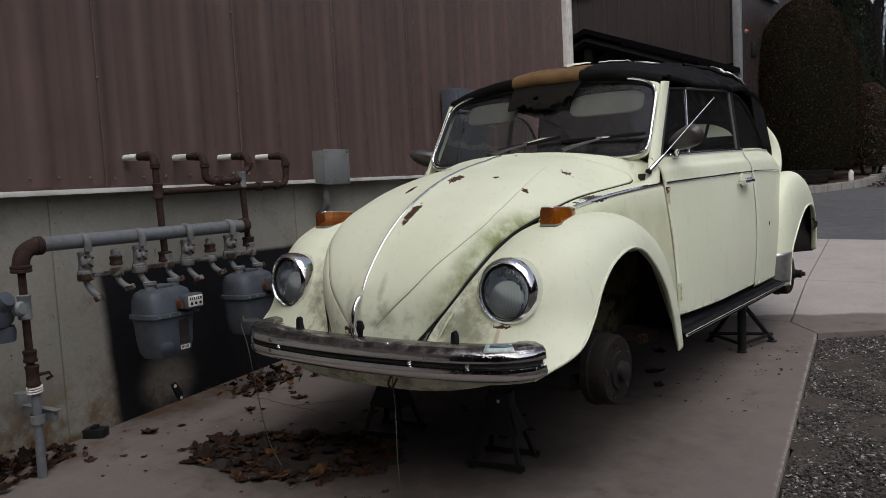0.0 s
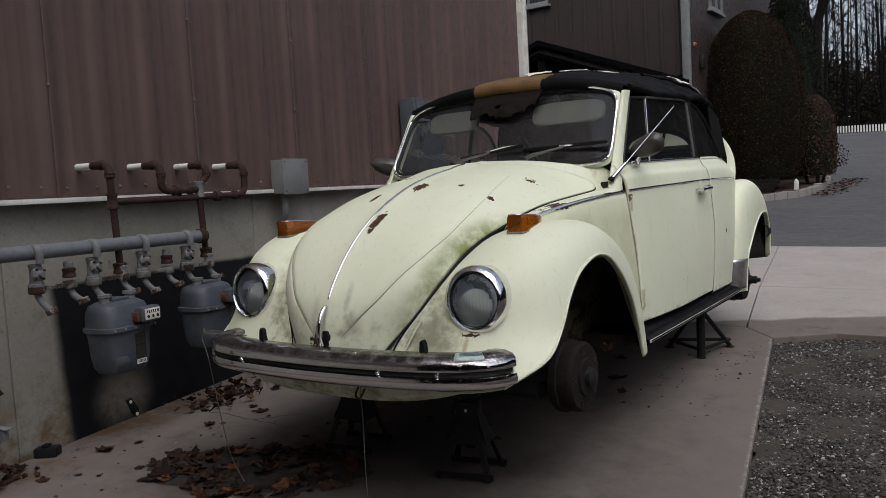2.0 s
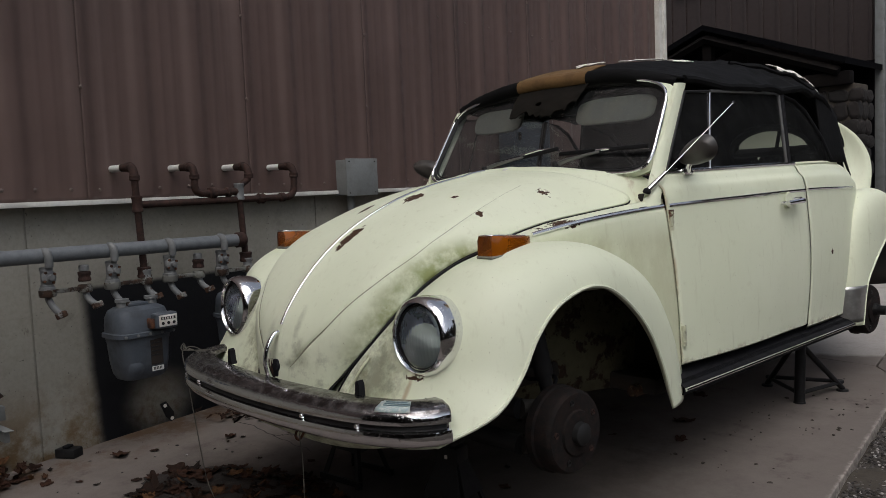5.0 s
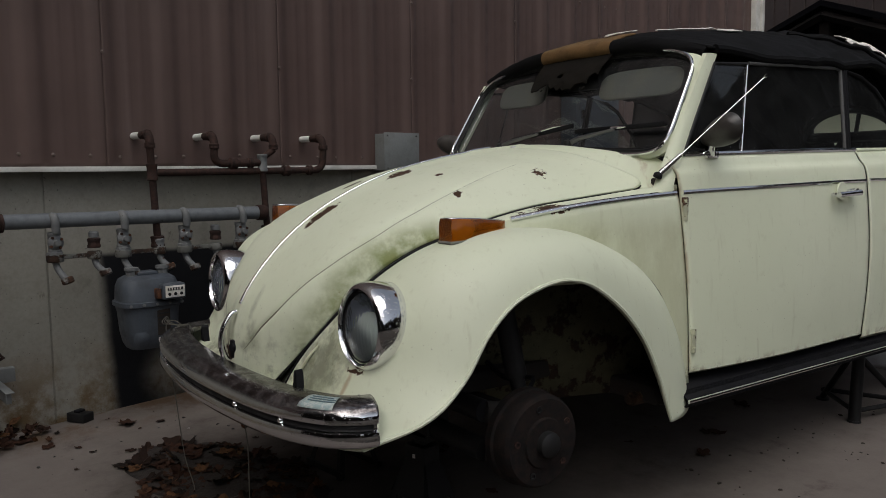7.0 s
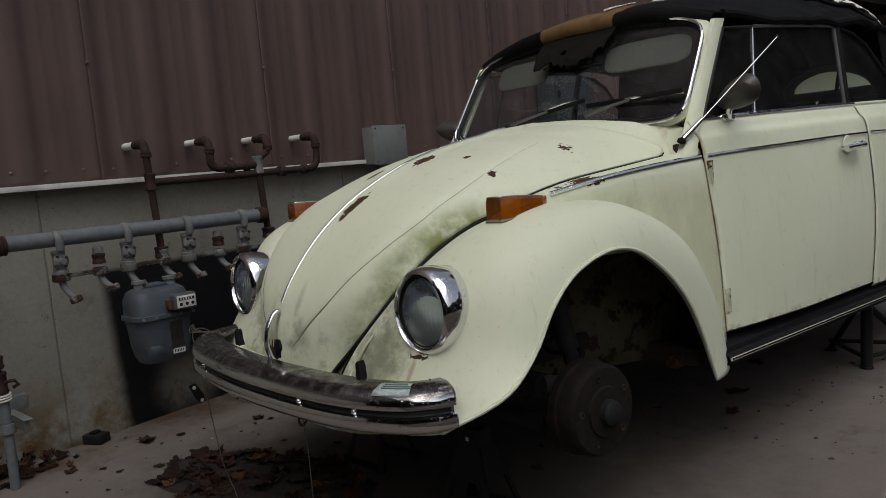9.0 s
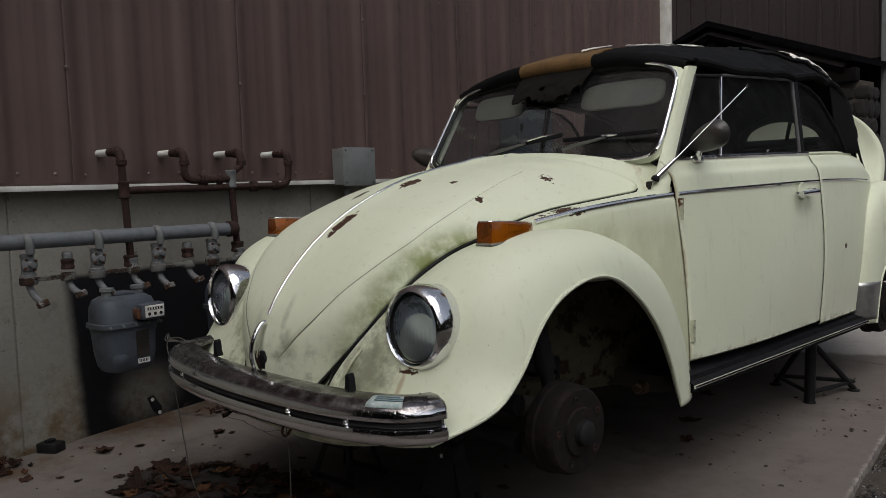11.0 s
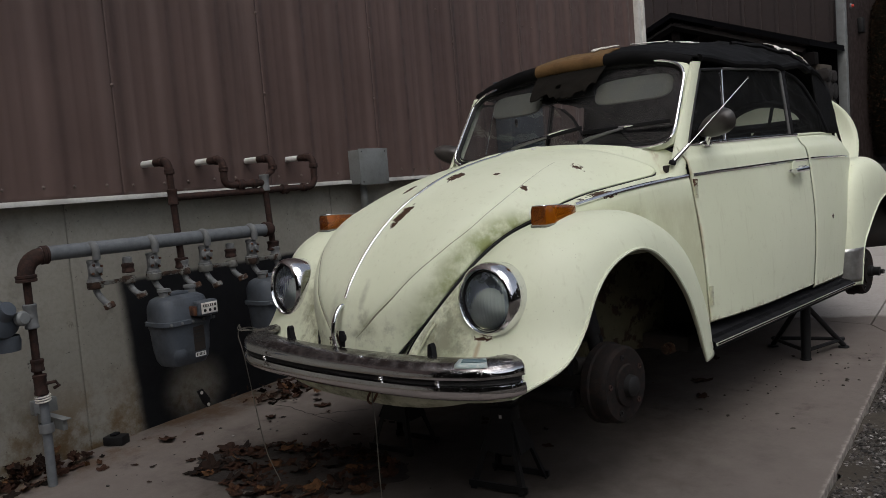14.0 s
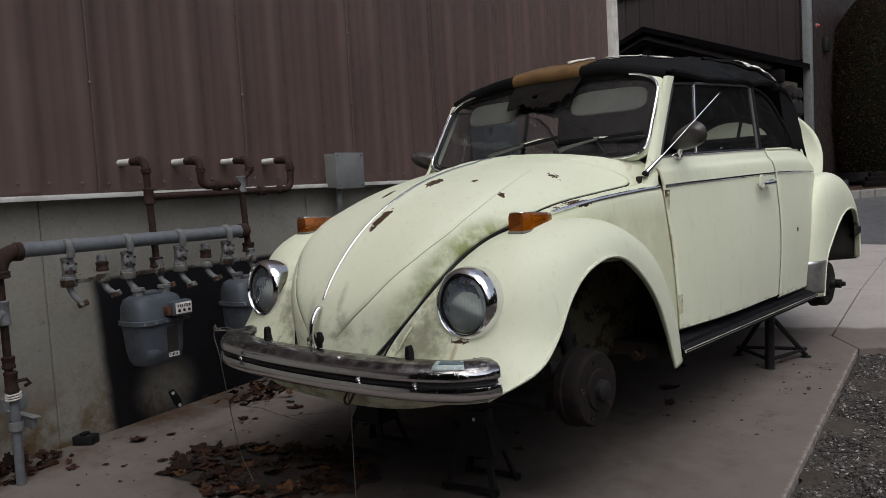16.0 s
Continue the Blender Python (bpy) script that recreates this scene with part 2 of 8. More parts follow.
def hood_wear(w, base):
    """Green mould at the nose and by the seams, rust chips of their own shapes."""
    z = w.axis(2)
    moss = w.math("MULTIPLY", w.ramp(z, 0.90, 0.62), w.ramp(w.noise(7.0, 6.0, 0.66), 0.48, 0.74, 0.0, 0.20))
    ax = w.math("ABSOLUTE", w.axis(0))
    edge = w.math("MULTIPLY", w.ramp(w.math("SUBTRACT", ax, w.math("MULTIPLY", z, 0.36)), -0.03, 0.08), w.ramp(w.noise(8.0, 6.0, 0.65), 0.34, 0.62, 0.0, 0.95))
    edge = w.math("MULTIPLY", edge, w.ramp(z, 1.03, 0.93))
    base = w.mix(w.math("MAXIMUM", moss, edge), base, (0.225, 0.255, 0.085))
    grime = w.math("MULTIPLY", w.ramp(z, 0.74, 0.60), w.ramp(w.noise(24.0, 5.0, 0.7), 0.48, 0.72, 0.0, 0.45))
    base = w.mix(grime, base, (0.09, 0.09, 0.06))
    for place, size, much in (((0.10, -0.545, 0.66), (0.045, 0.05, 0.045), 0.75), ((0.075, -0.53, 0.72), (0.018, 0.05, 0.075), 0.55), ((0.055, -0.56, 0.63), (0.05, 0.05, 0.02), 0.6), ((-0.06, -0.55, 0.66), (0.03, 0.05, 0.09), 0.45)):
        base = w.mix(w.math("MULTIPLY", w.soft_spot(place, size, 0.35, 26.0), much), base, (0.16, 0.165, 0.10))
    spots = [((0.030, -0.315, 1.0), (0.016, 0.07, 0.05)), ((0.042, -0.03, 1.117), (0.022, 0.045, 0.03)), ((0.208, 0.008, 1.11), (0.012, 0.014, 0.012)),
             ((0.359, -0.033, 1.069), (0.016, 0.014, 0.014)), ((0.381, 0.271, 1.15), (0.030, 0.020, 0.02)), ((-0.12, -0.12, 1.085), (0.012, 0.03, 0.02)),
             ((0.075, -0.53, 0.735), (0.010, 0.018, 0.018)), ((-0.03, -0.575, 0.60), (0.05, 0.03, 0.03)), ((-0.17, 0.18, 1.15), (0.03, 0.012, 0.02))]
    chips = None
    for place, size in spots:
        s = w.spot(place, (size[0], size[1], max(size[2], 0.048)) if place[1] > -0.4 else size, 0.55, 70.0)
        chips = s if chips is None else w.math("MAXIMUM", chips, s)
    rust = w.mix(w.noise(120.0, 4.0), (0.020, 0.012, 0.008), (0.085, 0.038, 0.017))
    return w.mix(chips, base, rust), chips


def fender_wear(w, base):
    z = w.axis(2)
    ax = w.math("ABSOLUTE", w.axis(0))
    moss = w.math("MULTIPLY", w.ramp(ax, 0.47, 0.33), w.ramp(w.noise(14.0, 6.0, 0.7), 0.42, 0.66, 0.0, 0.75))
    base = w.mix(moss, base, (0.19, 0.19, 0.10))
    run = w.soft_spot((0.503, -0.48, 0.590), (0.010, 0.2, 0.060), 0.25, 60.0)
    base = w.mix(w.math("MULTIPLY", run, 0.55), base, (0.34, 0.18, 0.06))
    inner = w.soft_spot((0.40, -0.50, 0.60), (0.09, 0.2, 0.12), 0.5, 18.0)
    base = w.mix(w.math("MULTIPLY", inner, 0.55), base, (0.27, 0.28, 0.16))
    grey = w.soft_spot((0.36, -0.50, 0.62), (0.10, 0.2, 0.10), 0.7, 26.0)
    base = w.mix(w.math("MULTIPLY", grey, 0.65), base, (0.16, 0.16, 0.12))
    top = w.spot((0.512, -0.48, 0.630), (0.028, 0.2, 0.006), 0.8, 110.0)
    scuff = w.spot((0.575, -0.30, 0.93), (0.025, 0.03, 0.02), 0.3, 40.0)
    base = w.mix(w.math("MULTIPLY", scuff, 0.5), base, (0.25, 0.25, 0.2))
    rust = w.mix(w.noise(120.0, 4.0), (0.020, 0.012, 0.008), (0.085, 0.038, 0.017))
    return w.mix(top, base, rust), top


def side_wear(w, base):
    """Rust along the seams of the front quarter and the foot of the door."""
    z, y = w.axis(2), w.axis(1)
    run = w.math("MULTIPLY", w.ramp(w.math("ABSOLUTE", w.math("SUBTRACT", y, 0.594)), 0.014, 0.002), w.ramp(w.noise(18.0, 5.0, 0.7, stretch=(1, 1, 0.4)), 0.42, 0.62, 0.0, 0.5))
    base = w.mix(run, base, (0.30, 0.16, 0.06))
    foot = w.math("MULTIPLY", w.ramp(z, 0.535, 0.49), w.ramp(w.noise(24.0, 5.0, 0.7), 0.46, 0.66, 0.0, 0.8))
    base = w.mix(foot, base, (0.17, 0.09, 0.035))
    moss = w.math("MULTIPLY", w.ramp(z, 1.01, 0.90), w.math("MULTIPLY", w.ramp(y, 0.5, 0.2), w.ramp(w.noise(16.0, 5.0, 0.7), 0.45, 0.7, 0.0, 0.5)))
    base = w.mix(moss, base, (0.24, 0.24, 0.13))
    # greenish mould streaks, with the quarter's shade beside the bright fender painted in
    film = w.math("MULTIPLY", w.math("MULTIPLY", w.ramp(y, 0.60, 0.585), w.ramp(z, 1.02, 0.93)), w.ramp(w.noise(10.0, 6.0, 0.7, stretch=(1, 1, 0.35)), 0.25, 0.65, 0.15, 0.55))
    base = w.mix(film, base, (0.40, 0.40, 0.24))
    spots = [((0.535, 0.17, 1.015), (0.05, 0.05, 0.014)), ((0.50, 0.08, 1.0), (0.04, 0.015, 0.01)), ((0.73, 1.75, 0.80), (0.1, 0.012, 0.012))]
    chips = None
    for place, size in spots:
        s = w.spot(place, size, 0.55, 90.0)
        chips = s if chips is None else w.math("MAXIMUM", chips, s)
    rust = w.mix(w.noise(120.0, 4.0), (0.020, 0.012, 0.008), (0.085, 0.038, 0.017))
    return w.mix(chips, base, rust), chips


def chrome(name, pitted=0.5, top=False):
    w = Nodes(name)
    pit = w.ramp(w.noise(130.0, 4.0, 0.65), 0.56, 0.70)
    film = w.ramp(w.noise(12.0, 5.0, 0.65), 0.40, 0.72)
    rust = w.math("MULTIPLY", pit, w.math("MULTIPLY", film, pitted))
    c = w.mix(w.math("MULTIPLY", film, pitted * 0.7), (0.80, 0.80, 0.82), (0.25, 0.225, 0.21))
    c = w.mix(rust, c, (0.13, 0.06, 0.03))
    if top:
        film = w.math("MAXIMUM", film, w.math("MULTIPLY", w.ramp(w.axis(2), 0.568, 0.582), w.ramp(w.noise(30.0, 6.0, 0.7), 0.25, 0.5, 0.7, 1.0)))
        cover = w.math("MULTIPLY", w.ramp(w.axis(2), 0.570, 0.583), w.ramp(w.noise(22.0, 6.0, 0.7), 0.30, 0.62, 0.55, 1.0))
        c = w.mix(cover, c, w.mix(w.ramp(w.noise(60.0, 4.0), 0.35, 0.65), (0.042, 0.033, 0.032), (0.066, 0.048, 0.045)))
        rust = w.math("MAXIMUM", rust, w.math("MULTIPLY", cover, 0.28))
    r = w.math("ADD", w.ramp(film, 0.0, 1.0, 0.08, 0.08 + 0.25 * pitted), w.math("MULTIPLY", rust, 0.4))
    w.bump(pit, 0.0008, 0.3)
    return w.done(c, r, w.ramp(rust, 0.0, 1.0, 1.0, 0.2))


def glass(name, tint=(0.75, 0.78, 0.78), dirt=0.12, gloss=0.04):
    """A thin pane: clear with a mirror film that grows at grazing angles, and a haze of dust and painted reflected sky.
    """
    w = Nodes(name)
    n, l = w.n, w.l
    clear = n.new("ShaderNodeBsdfTransparent")
    clear.inputs[0].default_value = (*tint, 1)
    shine = n.new("ShaderNodeBsdfGlossy")
    shine.inputs["Roughness"].default_value = gloss
    face = n.new("ShaderNodeLayerWeight")
    face.inputs["Blend"].default_value = 0.5
    m1 = n.new("ShaderNodeMixShader")
    l.new(w.math("ADD", 0.070, w.math("MULTIPLY", w.math("POWER", face.outputs["Facing"], 4.5), 0.9)), m1.inputs[0])
    l.new(clear.outputs[0], m1.inputs[1])
    l.new(shine.outputs[0], m1.inputs[2])
    # grey diffuse layer: a little dust plus milky reflected sky painted in
    dust_haze = n.new("ShaderNodeBsdfDiffuse")
    dust_haze.inputs[0].default_value = (0.30, 0.31, 0.32, 1)
    m2 = n.new("ShaderNodeMixShader")
    l.new(w.ramp(w.noise(14.0, 6.0, 0.7), 0.35, 0.8, 0.02, dirt), m2.inputs[0])
    l.new(m1.outputs[0], m2.inputs[1])
    l.new(dust_haze.outputs[0], m2.inputs[2])
    l.new(m2.outputs[0], n["Material Output"].inputs["Surface"])
    return w.mat


def lamp_lens():
    """Fluted, slightly clouded headlamp glass, with a bluish sky sheen painted in."""
    w = Nodes("lamp_glass")
    n, l = w.n, w.l
    wave = n.new("ShaderNodeTexWave")
    wave.bands_direction = "X"
    wave.inputs["Scale"].default_value, wave.inputs["Distortion"].default_value = 27.0, 0.0
    l.new(w.coord, wave.inputs["Vector"])
    b = n.new("ShaderNodeBump")
    b.inputs["Strength"].default_value, b.inputs["Distance"].default_value = 1.0, 0.004
    cross = w.ramp(w.math("ABSOLUTE", w.math("SUBTRACT", w.axis(2), 0.735)), 0.012, 0.008, 0.0, 0.6)
    l.new(w.math("ADD", w.math("MULTIPLY", wave.outputs["Fac"], w.ramp(w.axis(2), 0.79, 0.76, 0.25, 1.0)), cross), b.inputs["Height"])
    clear = n.new("ShaderNodeBsdfRefraction")
    clear.inputs["Color"].default_value, clear.inputs["Roughness"].default_value, clear.inputs["IOR"].default_value = (0.86, 0.91, 1.0, 1), 0.02, 1.08
    l.new(b.outputs[0], clear.inputs["Normal"])
    shine = n.new("ShaderNodeBsdfGlossy")
    shine.inputs["Roughness"].default_value = 0.05
    l.new(b.outputs[0], shine.inputs["Normal"])
    fres = n.new("ShaderNodeFresnel")
    fres.inputs["IOR"].default_value = 1.5
    m1 = n.new("ShaderNodeMixShader")
    l.new(fres.outputs[0], m1.inputs[0])
    l.new(clear.outputs[0], m1.inputs[1])
    l.new(shine.outputs[0], m1.inputs[2])
    # bluish diffuse sheen painted in for reflected sky, stronger in the lower flutes
    sky_sheen = n.new("ShaderNodeBsdfDiffuse")
    sky_sheen.inputs[0].default_value = (0.50, 0.61, 0.80, 1)
    m2 = n.new("ShaderNodeMixShader")
    l.new(w.math("ADD", w.ramp(w.noise(22.0, 5.0, 0.65), 0.3, 0.75, 0.02, 0.07), w.math("MULTIPLY", wave.outputs["Fac"], w.ramp(w.axis(2), 0.77, 0.74, 0.0, 0.07))), m2.inputs[0])
    l.new(m1.outputs[0], m2.inputs[1])
    l.new(sky_sheen.outputs[0], m2.inputs[2])
    l.new(m2.outputs[0], n["Material Output"].inputs["Surface"])
    return w.mat


def rusty(name, a=(0.040, 0.020, 0.015), b=(0.13, 0.055, 0.028), under=None, cover=1.0, rough=0.85):
    """Rust in two browns; with under, old paint of which the rust covers a share."""
    w = Nodes(name)
    c = w.mix(w.ramp(w.noise(38.0, 5.0, 0.7), 0.35, 0.68), a, b)
    r = rough
    if under:
        m = w.ramp(w.noise(13.0, 6.0, 0.7), 0.62 - 0.3 * cover, 0.70 - 0.3 * cover)
        old = w.mix(w.ramp(w.noise(30.0, 4.0), 0.4, 0.7, 0.0, 0.35), under, tuple(v * 0.5 for v in under))
        c = w.mix(m, old, c)
        r = w.ramp(m, 0.0, 1.0, 0.55, rough)
    w.bump(w.noise(150.0, 4.0, 0.7), 0.002, 0.6)
    return w.done(c, r, 0.0, 0.3)


def siding(name="brown_siding", dark=0.0):
    """Brown factory-coated steel siding, chalked and streaked downwards; dark: share of a deeper brown with shade
    painted in.
    """
    w = Nodes(name)
    c = w.mix(w.ramp(w.noise(1.3, 3.0), 0.3, 0.7), (0.098, 0.062, 0.054), (0.122, 0.078, 0.068))
    s1 = w.ramp(w.noise(7.0, 5.0, 0.65, stretch=(1.0, 1.0, 0.05)), 0.54, 0.82, 0.0, 0.38)
    c = w.mix(s1, c, (0.20, 0.145, 0.132))
    s2 = w.ramp(w.noise(3.5, 5.0, 0.65, stretch=(1.0, 1.6, 0.05)), 0.52, 0.8, 0.0, 0.45)
    c = w.mix(s2, c, (0.050, 0.034, 0.030))
    tone = w.n.new("ShaderNodeObjectInfo").outputs["Random"]
    c = w.mix(w.ramp(tone, 0.0, 1.0, 0.0, 0.2), c, (0.065, 0.044, 0.038))
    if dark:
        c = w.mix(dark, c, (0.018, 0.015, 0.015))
    w.bump(w.noise(3.0, 3.0), 0.004, 0.25)
    return w.done(c, w.ramp(w.noise(12.0, 4.0), 0.3, 0.7, 0.42, 0.62), 0.0, 0.4)


def concrete(name, a, b, dark, blotch=0.5, scale=1.0, extra=None):
    w = Nodes(name)
    c = w.mix(w.ramp(w.noise(1.7 * scale, 5.0, 0.6), 0.3, 0.7), a, b)
    c = w.mix(w.ramp(w.noise(6.0 * scale, 6.0, 0.7), 0.5, 0.74, 0.0, blotch), c, dark)
    c = w.mix(w.ramp(w.noise(60.0, 4.0, 0.7), 0.35, 0.75, 0.0, 0.3), c, tuple(v * 0.6 for v in a))
    pits = w.ramp(w.noise(75.0, 2.0, 0.5), 0.70, 0.76)
    c = w.mix(w.math("MULTIPLY", pits, 0.7), c, tuple(v * 0.25 for v in a))
    if extra:
        c = extra(w, c)
    w.bump(w.math("SUBTRACT", w.noise(45.0, 6.0, 0.7), pits), 0.003, 0.5)
    return w.done(c, w.ramp(w.noise(8.0, 4.0), 0.3, 0.7, 0.72, 0.92), 0.0, 0.15)


def wall_stains_shade(w, c):
    """Rust-brown splash near the foot, thin dark marks, shade painted in below the flashing."""
    z = w.axis(2)
    s = w.math("MULTIPLY", w.ramp(z, 0.46, 0.04), w.ramp(w.noise(7.0, 6.0, 0.7), 0.36, 0.62, 0.0, 0.9))
    c = w.mix(s, c, (0.13, 0.080, 0.033))
    s = w.ramp(w.noise(15.0, 5.0, 0.7, stretch=(1, 1, 0.3)), 0.66, 0.74, 0.0, 0.75)
    c = w.mix(s, c, (0.07, 0.06, 0.045))
    # black spray paint behind the meters, soft at its sides, with a thin place near the floor
    y = w.axis(1)
    wob = w.math("MULTIPLY", w.math("SUBTRACT", w.noise(5.0, 4.0), 0.5), 0.10)
    left = w.ramp(w.math("ADD", w.math("ADD", y, w.math("MULTIPLY", z, 0.06)), w.math("MULTIPLY", wob, 0.4)), -0.605, -0.545)
    up = w.ramp(w.math("ADD", z, w.math("MULTIPLY", wob, 0.25)), 0.775, 0.745)
    far = w.ramp(w.math("ADD", y, wob), 0.95, 0.80)
    black = w.math("MULTIPLY", w.math("MULTIPLY", left, far), up)
    ln = w.math("POWER", w.math("ADD", w.math("POWER", w.math("DIVIDE", w.math("ADD", y, 0.27), 0.17), 2.0), w.math("POWER", w.math("DIVIDE", w.math("SUBTRACT", z, 0.15), 0.16), 2.0)), 0.5)
    haze = w.math("MULTIPLY", w.ramp(w.math("ADD", ln, w.math("MULTIPLY", wob, 5.0)), 1.3, 0.2), 0.62)
    black = w.math("MULTIPLY", black, w.math("SUBTRACT", 1.0, haze))
    c = w.mix(black, c, (0.0115, 0.0120, 0.0140))
    # darker band below the flashing: overhang shade put into the colour
    top = w.math("MULTIPLY", w.ramp(z, 0.96, 1.12), w.ramp(w.noise(3.0, 4.0), 0.3, 0.6, 0.0, 0.3))
    return w.mix(top, c, (0.12, 0.11, 0.10))


def slab_stains_shade(w, c):
    """A brown film of dirt on the front slab, ending in an uneven line; leaf stains; shade painted under the car."""
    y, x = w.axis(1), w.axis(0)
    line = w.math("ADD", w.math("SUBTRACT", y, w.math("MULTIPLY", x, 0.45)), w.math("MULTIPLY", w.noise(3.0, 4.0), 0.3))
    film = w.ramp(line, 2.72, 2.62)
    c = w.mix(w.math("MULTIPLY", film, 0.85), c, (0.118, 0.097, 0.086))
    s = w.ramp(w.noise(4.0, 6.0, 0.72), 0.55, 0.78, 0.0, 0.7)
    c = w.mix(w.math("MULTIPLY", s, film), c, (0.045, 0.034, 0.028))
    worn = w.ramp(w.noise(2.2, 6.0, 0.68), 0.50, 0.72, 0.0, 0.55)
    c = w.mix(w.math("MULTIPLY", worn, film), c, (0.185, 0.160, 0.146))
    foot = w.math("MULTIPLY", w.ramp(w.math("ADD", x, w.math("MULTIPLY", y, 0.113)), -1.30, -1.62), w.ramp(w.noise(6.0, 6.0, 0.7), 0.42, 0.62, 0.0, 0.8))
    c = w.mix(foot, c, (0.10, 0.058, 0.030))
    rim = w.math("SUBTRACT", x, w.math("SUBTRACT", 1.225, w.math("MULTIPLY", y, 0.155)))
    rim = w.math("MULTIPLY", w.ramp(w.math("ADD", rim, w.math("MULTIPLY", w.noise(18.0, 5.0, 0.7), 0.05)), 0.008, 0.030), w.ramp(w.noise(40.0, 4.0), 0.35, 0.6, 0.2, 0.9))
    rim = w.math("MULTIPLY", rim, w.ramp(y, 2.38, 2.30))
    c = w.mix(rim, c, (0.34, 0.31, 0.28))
    # painted shade under the car and nose, with a dark stain about the leaves
    shade_and_stain = w.math("MAXIMUM", w.soft_spot((0.05, 0.15, 0.04), (0.85, 1.3, 1.0), 0.25, 6.0), w.soft_spot((-0.45, -0.42, 0.04), (0.75, 0.50, 1.0), 0.35, 5.0))
    return w.mix(w.math("MULTIPLY", shade_and_stain, 0.75), c, (0.036, 0.031, 0.027))


def leafy(name, a, b, c3, trans=0.0):
    w = Nodes(name)
    rnd = w.n.new("ShaderNodeNewGeometry").outputs["Random Per Island"]
    c = w.mix(w.ramp(rnd, 0.0, 0.6), a, b)
    c = w.mix(w.ramp(rnd, 0.82, 0.95), c, c3)
    c = w.mix(w.ramp(w.noise(60.0, 3.0), 0.4, 0.7, 0.0, 0.4), c, tuple(v * 0.5 for v in a))
    return w.done(c, 0.85, 0.0, 0.12)


CREAM_HOOD = cream_paint("cream_paint_mouldy", hood_wear)
CREAM_FENDER = cream_paint("cream_paint_fender", fender_wear)
CREAM_SIDE = cream_paint("cream_paint_side", side_wear)
CREAM = cream_paint("cream_paint")
CHROME = chrome("chrome", 0.14)
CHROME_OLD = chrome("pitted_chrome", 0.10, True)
ALU = plain("stone_guard_metal", (0.42, 0.42, 0.41), 0.32, 0.9, (0.15, 0.14, 0.13), 0.5)
RUBBER = plain("black_rubber", (0.009, 0.009, 0.011), 0.70, 0.0, (0.020, 0.019, 0.018), 0.3, spec=0.16)
BLACK = plain("black_paint", (0.011, 0.011, 0.012), 0.5, 0.0, (0.022, 0.02, 0.018), 0.3, spec=0.3)
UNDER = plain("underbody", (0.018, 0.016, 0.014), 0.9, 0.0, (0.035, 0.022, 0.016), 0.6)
VINYL = plain("black_vinyl", (0.0055, 0.0055, 0.006), 0.75, 0.0, (0.015, 0.015, 0.016), 0.5, 7.0, 0.003, 0.10)
RAG = plain("torn_black_cloth", (0.014, 0.0125, 0.011), 0.95, 0.0, (0.022, 0.019, 0.016), 0.6, 12.0, 0.003, 0.05)
TAN = plain("tan_cloth", (0.150, 0.082, 0.028), 0.9, 0.0, (0.06, 0.033, 0.014), 0.5, 14.0, 0.002)
LINING = plain("pale_lining", (0.80, 0.77, 0.72), 0.9, 0.0, (0.3, 0.26, 0.2), 0.5, 18.0)
VISOR = plain("cream_vinyl", (0.17, 0.17, 0.15), 0.7, 0.0, (0.3, 0.27, 0.2), 0.4)
SEAT = plain("grey_vinyl", (0.05, 0.05, 0.05), 0.6)
GLASS = glass("window_glass", (0.74, 0.78, 0.79), 0.09)
GLASS_DARK = glass("side_glass", (0.66, 0.69, 0.70), 0.08)
LENS = lamp_lens()
AMBER = Nodes("amber_plastic")
AMBER.bsdf.inputs["Transmission Weight"].default_value = 0.55
AMBER = AMBER.done(AMBER.mix(AMBER.ramp(AMBER.noise(7.0, 1.0), 0.30, 0.70), (0.50, 0.14, 0.008), (0.16, 0.036, 0.003)), 0.08, 0.0, 0.5)
RUST = rusty("rust")
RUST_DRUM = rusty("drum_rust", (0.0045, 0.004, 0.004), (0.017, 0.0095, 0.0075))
RUST_INNER = rusty("inner_panel", (0.022, 0.015, 0.011), (0.045, 0.023, 0.014), (0.095, 0.090, 0.052), 0.42)
RUST_PIPE = rusty("rusty_pipe", (0.022, 0.013, 0.011), (0.050, 0.024, 0.018))
GREY_PIPE = rusty("grey_painted_pipe", (0.03, 0.02, 0.017), (0.07, 0.045, 0.03), under=(0.145, 0.156, 0.168), cover=-0.12)
GREY_FIT = rusty("grey_fitting", (0.035, 0.022, 0.017), (0.075, 0.042, 0.028), under=(0.165, 0.170, 0.172), cover=0.02)
METER_GREY = plain("meter_grey", (0.066, 0.078, 0.096), 0.5, 0.0, (0.040, 0.042, 0.046), 0.6)
BOX_GREY = plain("box_grey", (0.19, 0.20, 0.20), 0.55, 0.0, (0.12, 0.12, 0.11), 0.5)
WHITE = plain("white_sleeve", (0.72, 0.72, 0.70), 0.5, 0.0, (0.35, 0.32, 0.28), 0.3)
TRIM_WHITE = plain("white_trim", (0.70, 0.69, 0.65), 0.5, 0.0, (0.3, 0.27, 0.23), 0.4)
SIDING = siding()
# deeper brown of the far building, its shade mixed into the colour
SIDING_DARK_SHADED = siding("dark_brown_shaded_siding", 0.80)
WALL_CONC = concrete("foundation_concrete", (0.275, 0.262, 0.228), (0.33, 0.315, 0.275), (0.15, 0.14, 0.115), 0.5, 1.0, wall_stains_shade)
SLAB = concrete("slab_concrete", (0.34, 0.315, 0.295), (0.385, 0.355, 0.335), (0.24, 0.215, 0.195), 0.45, 0.8, slab_stains_shade)
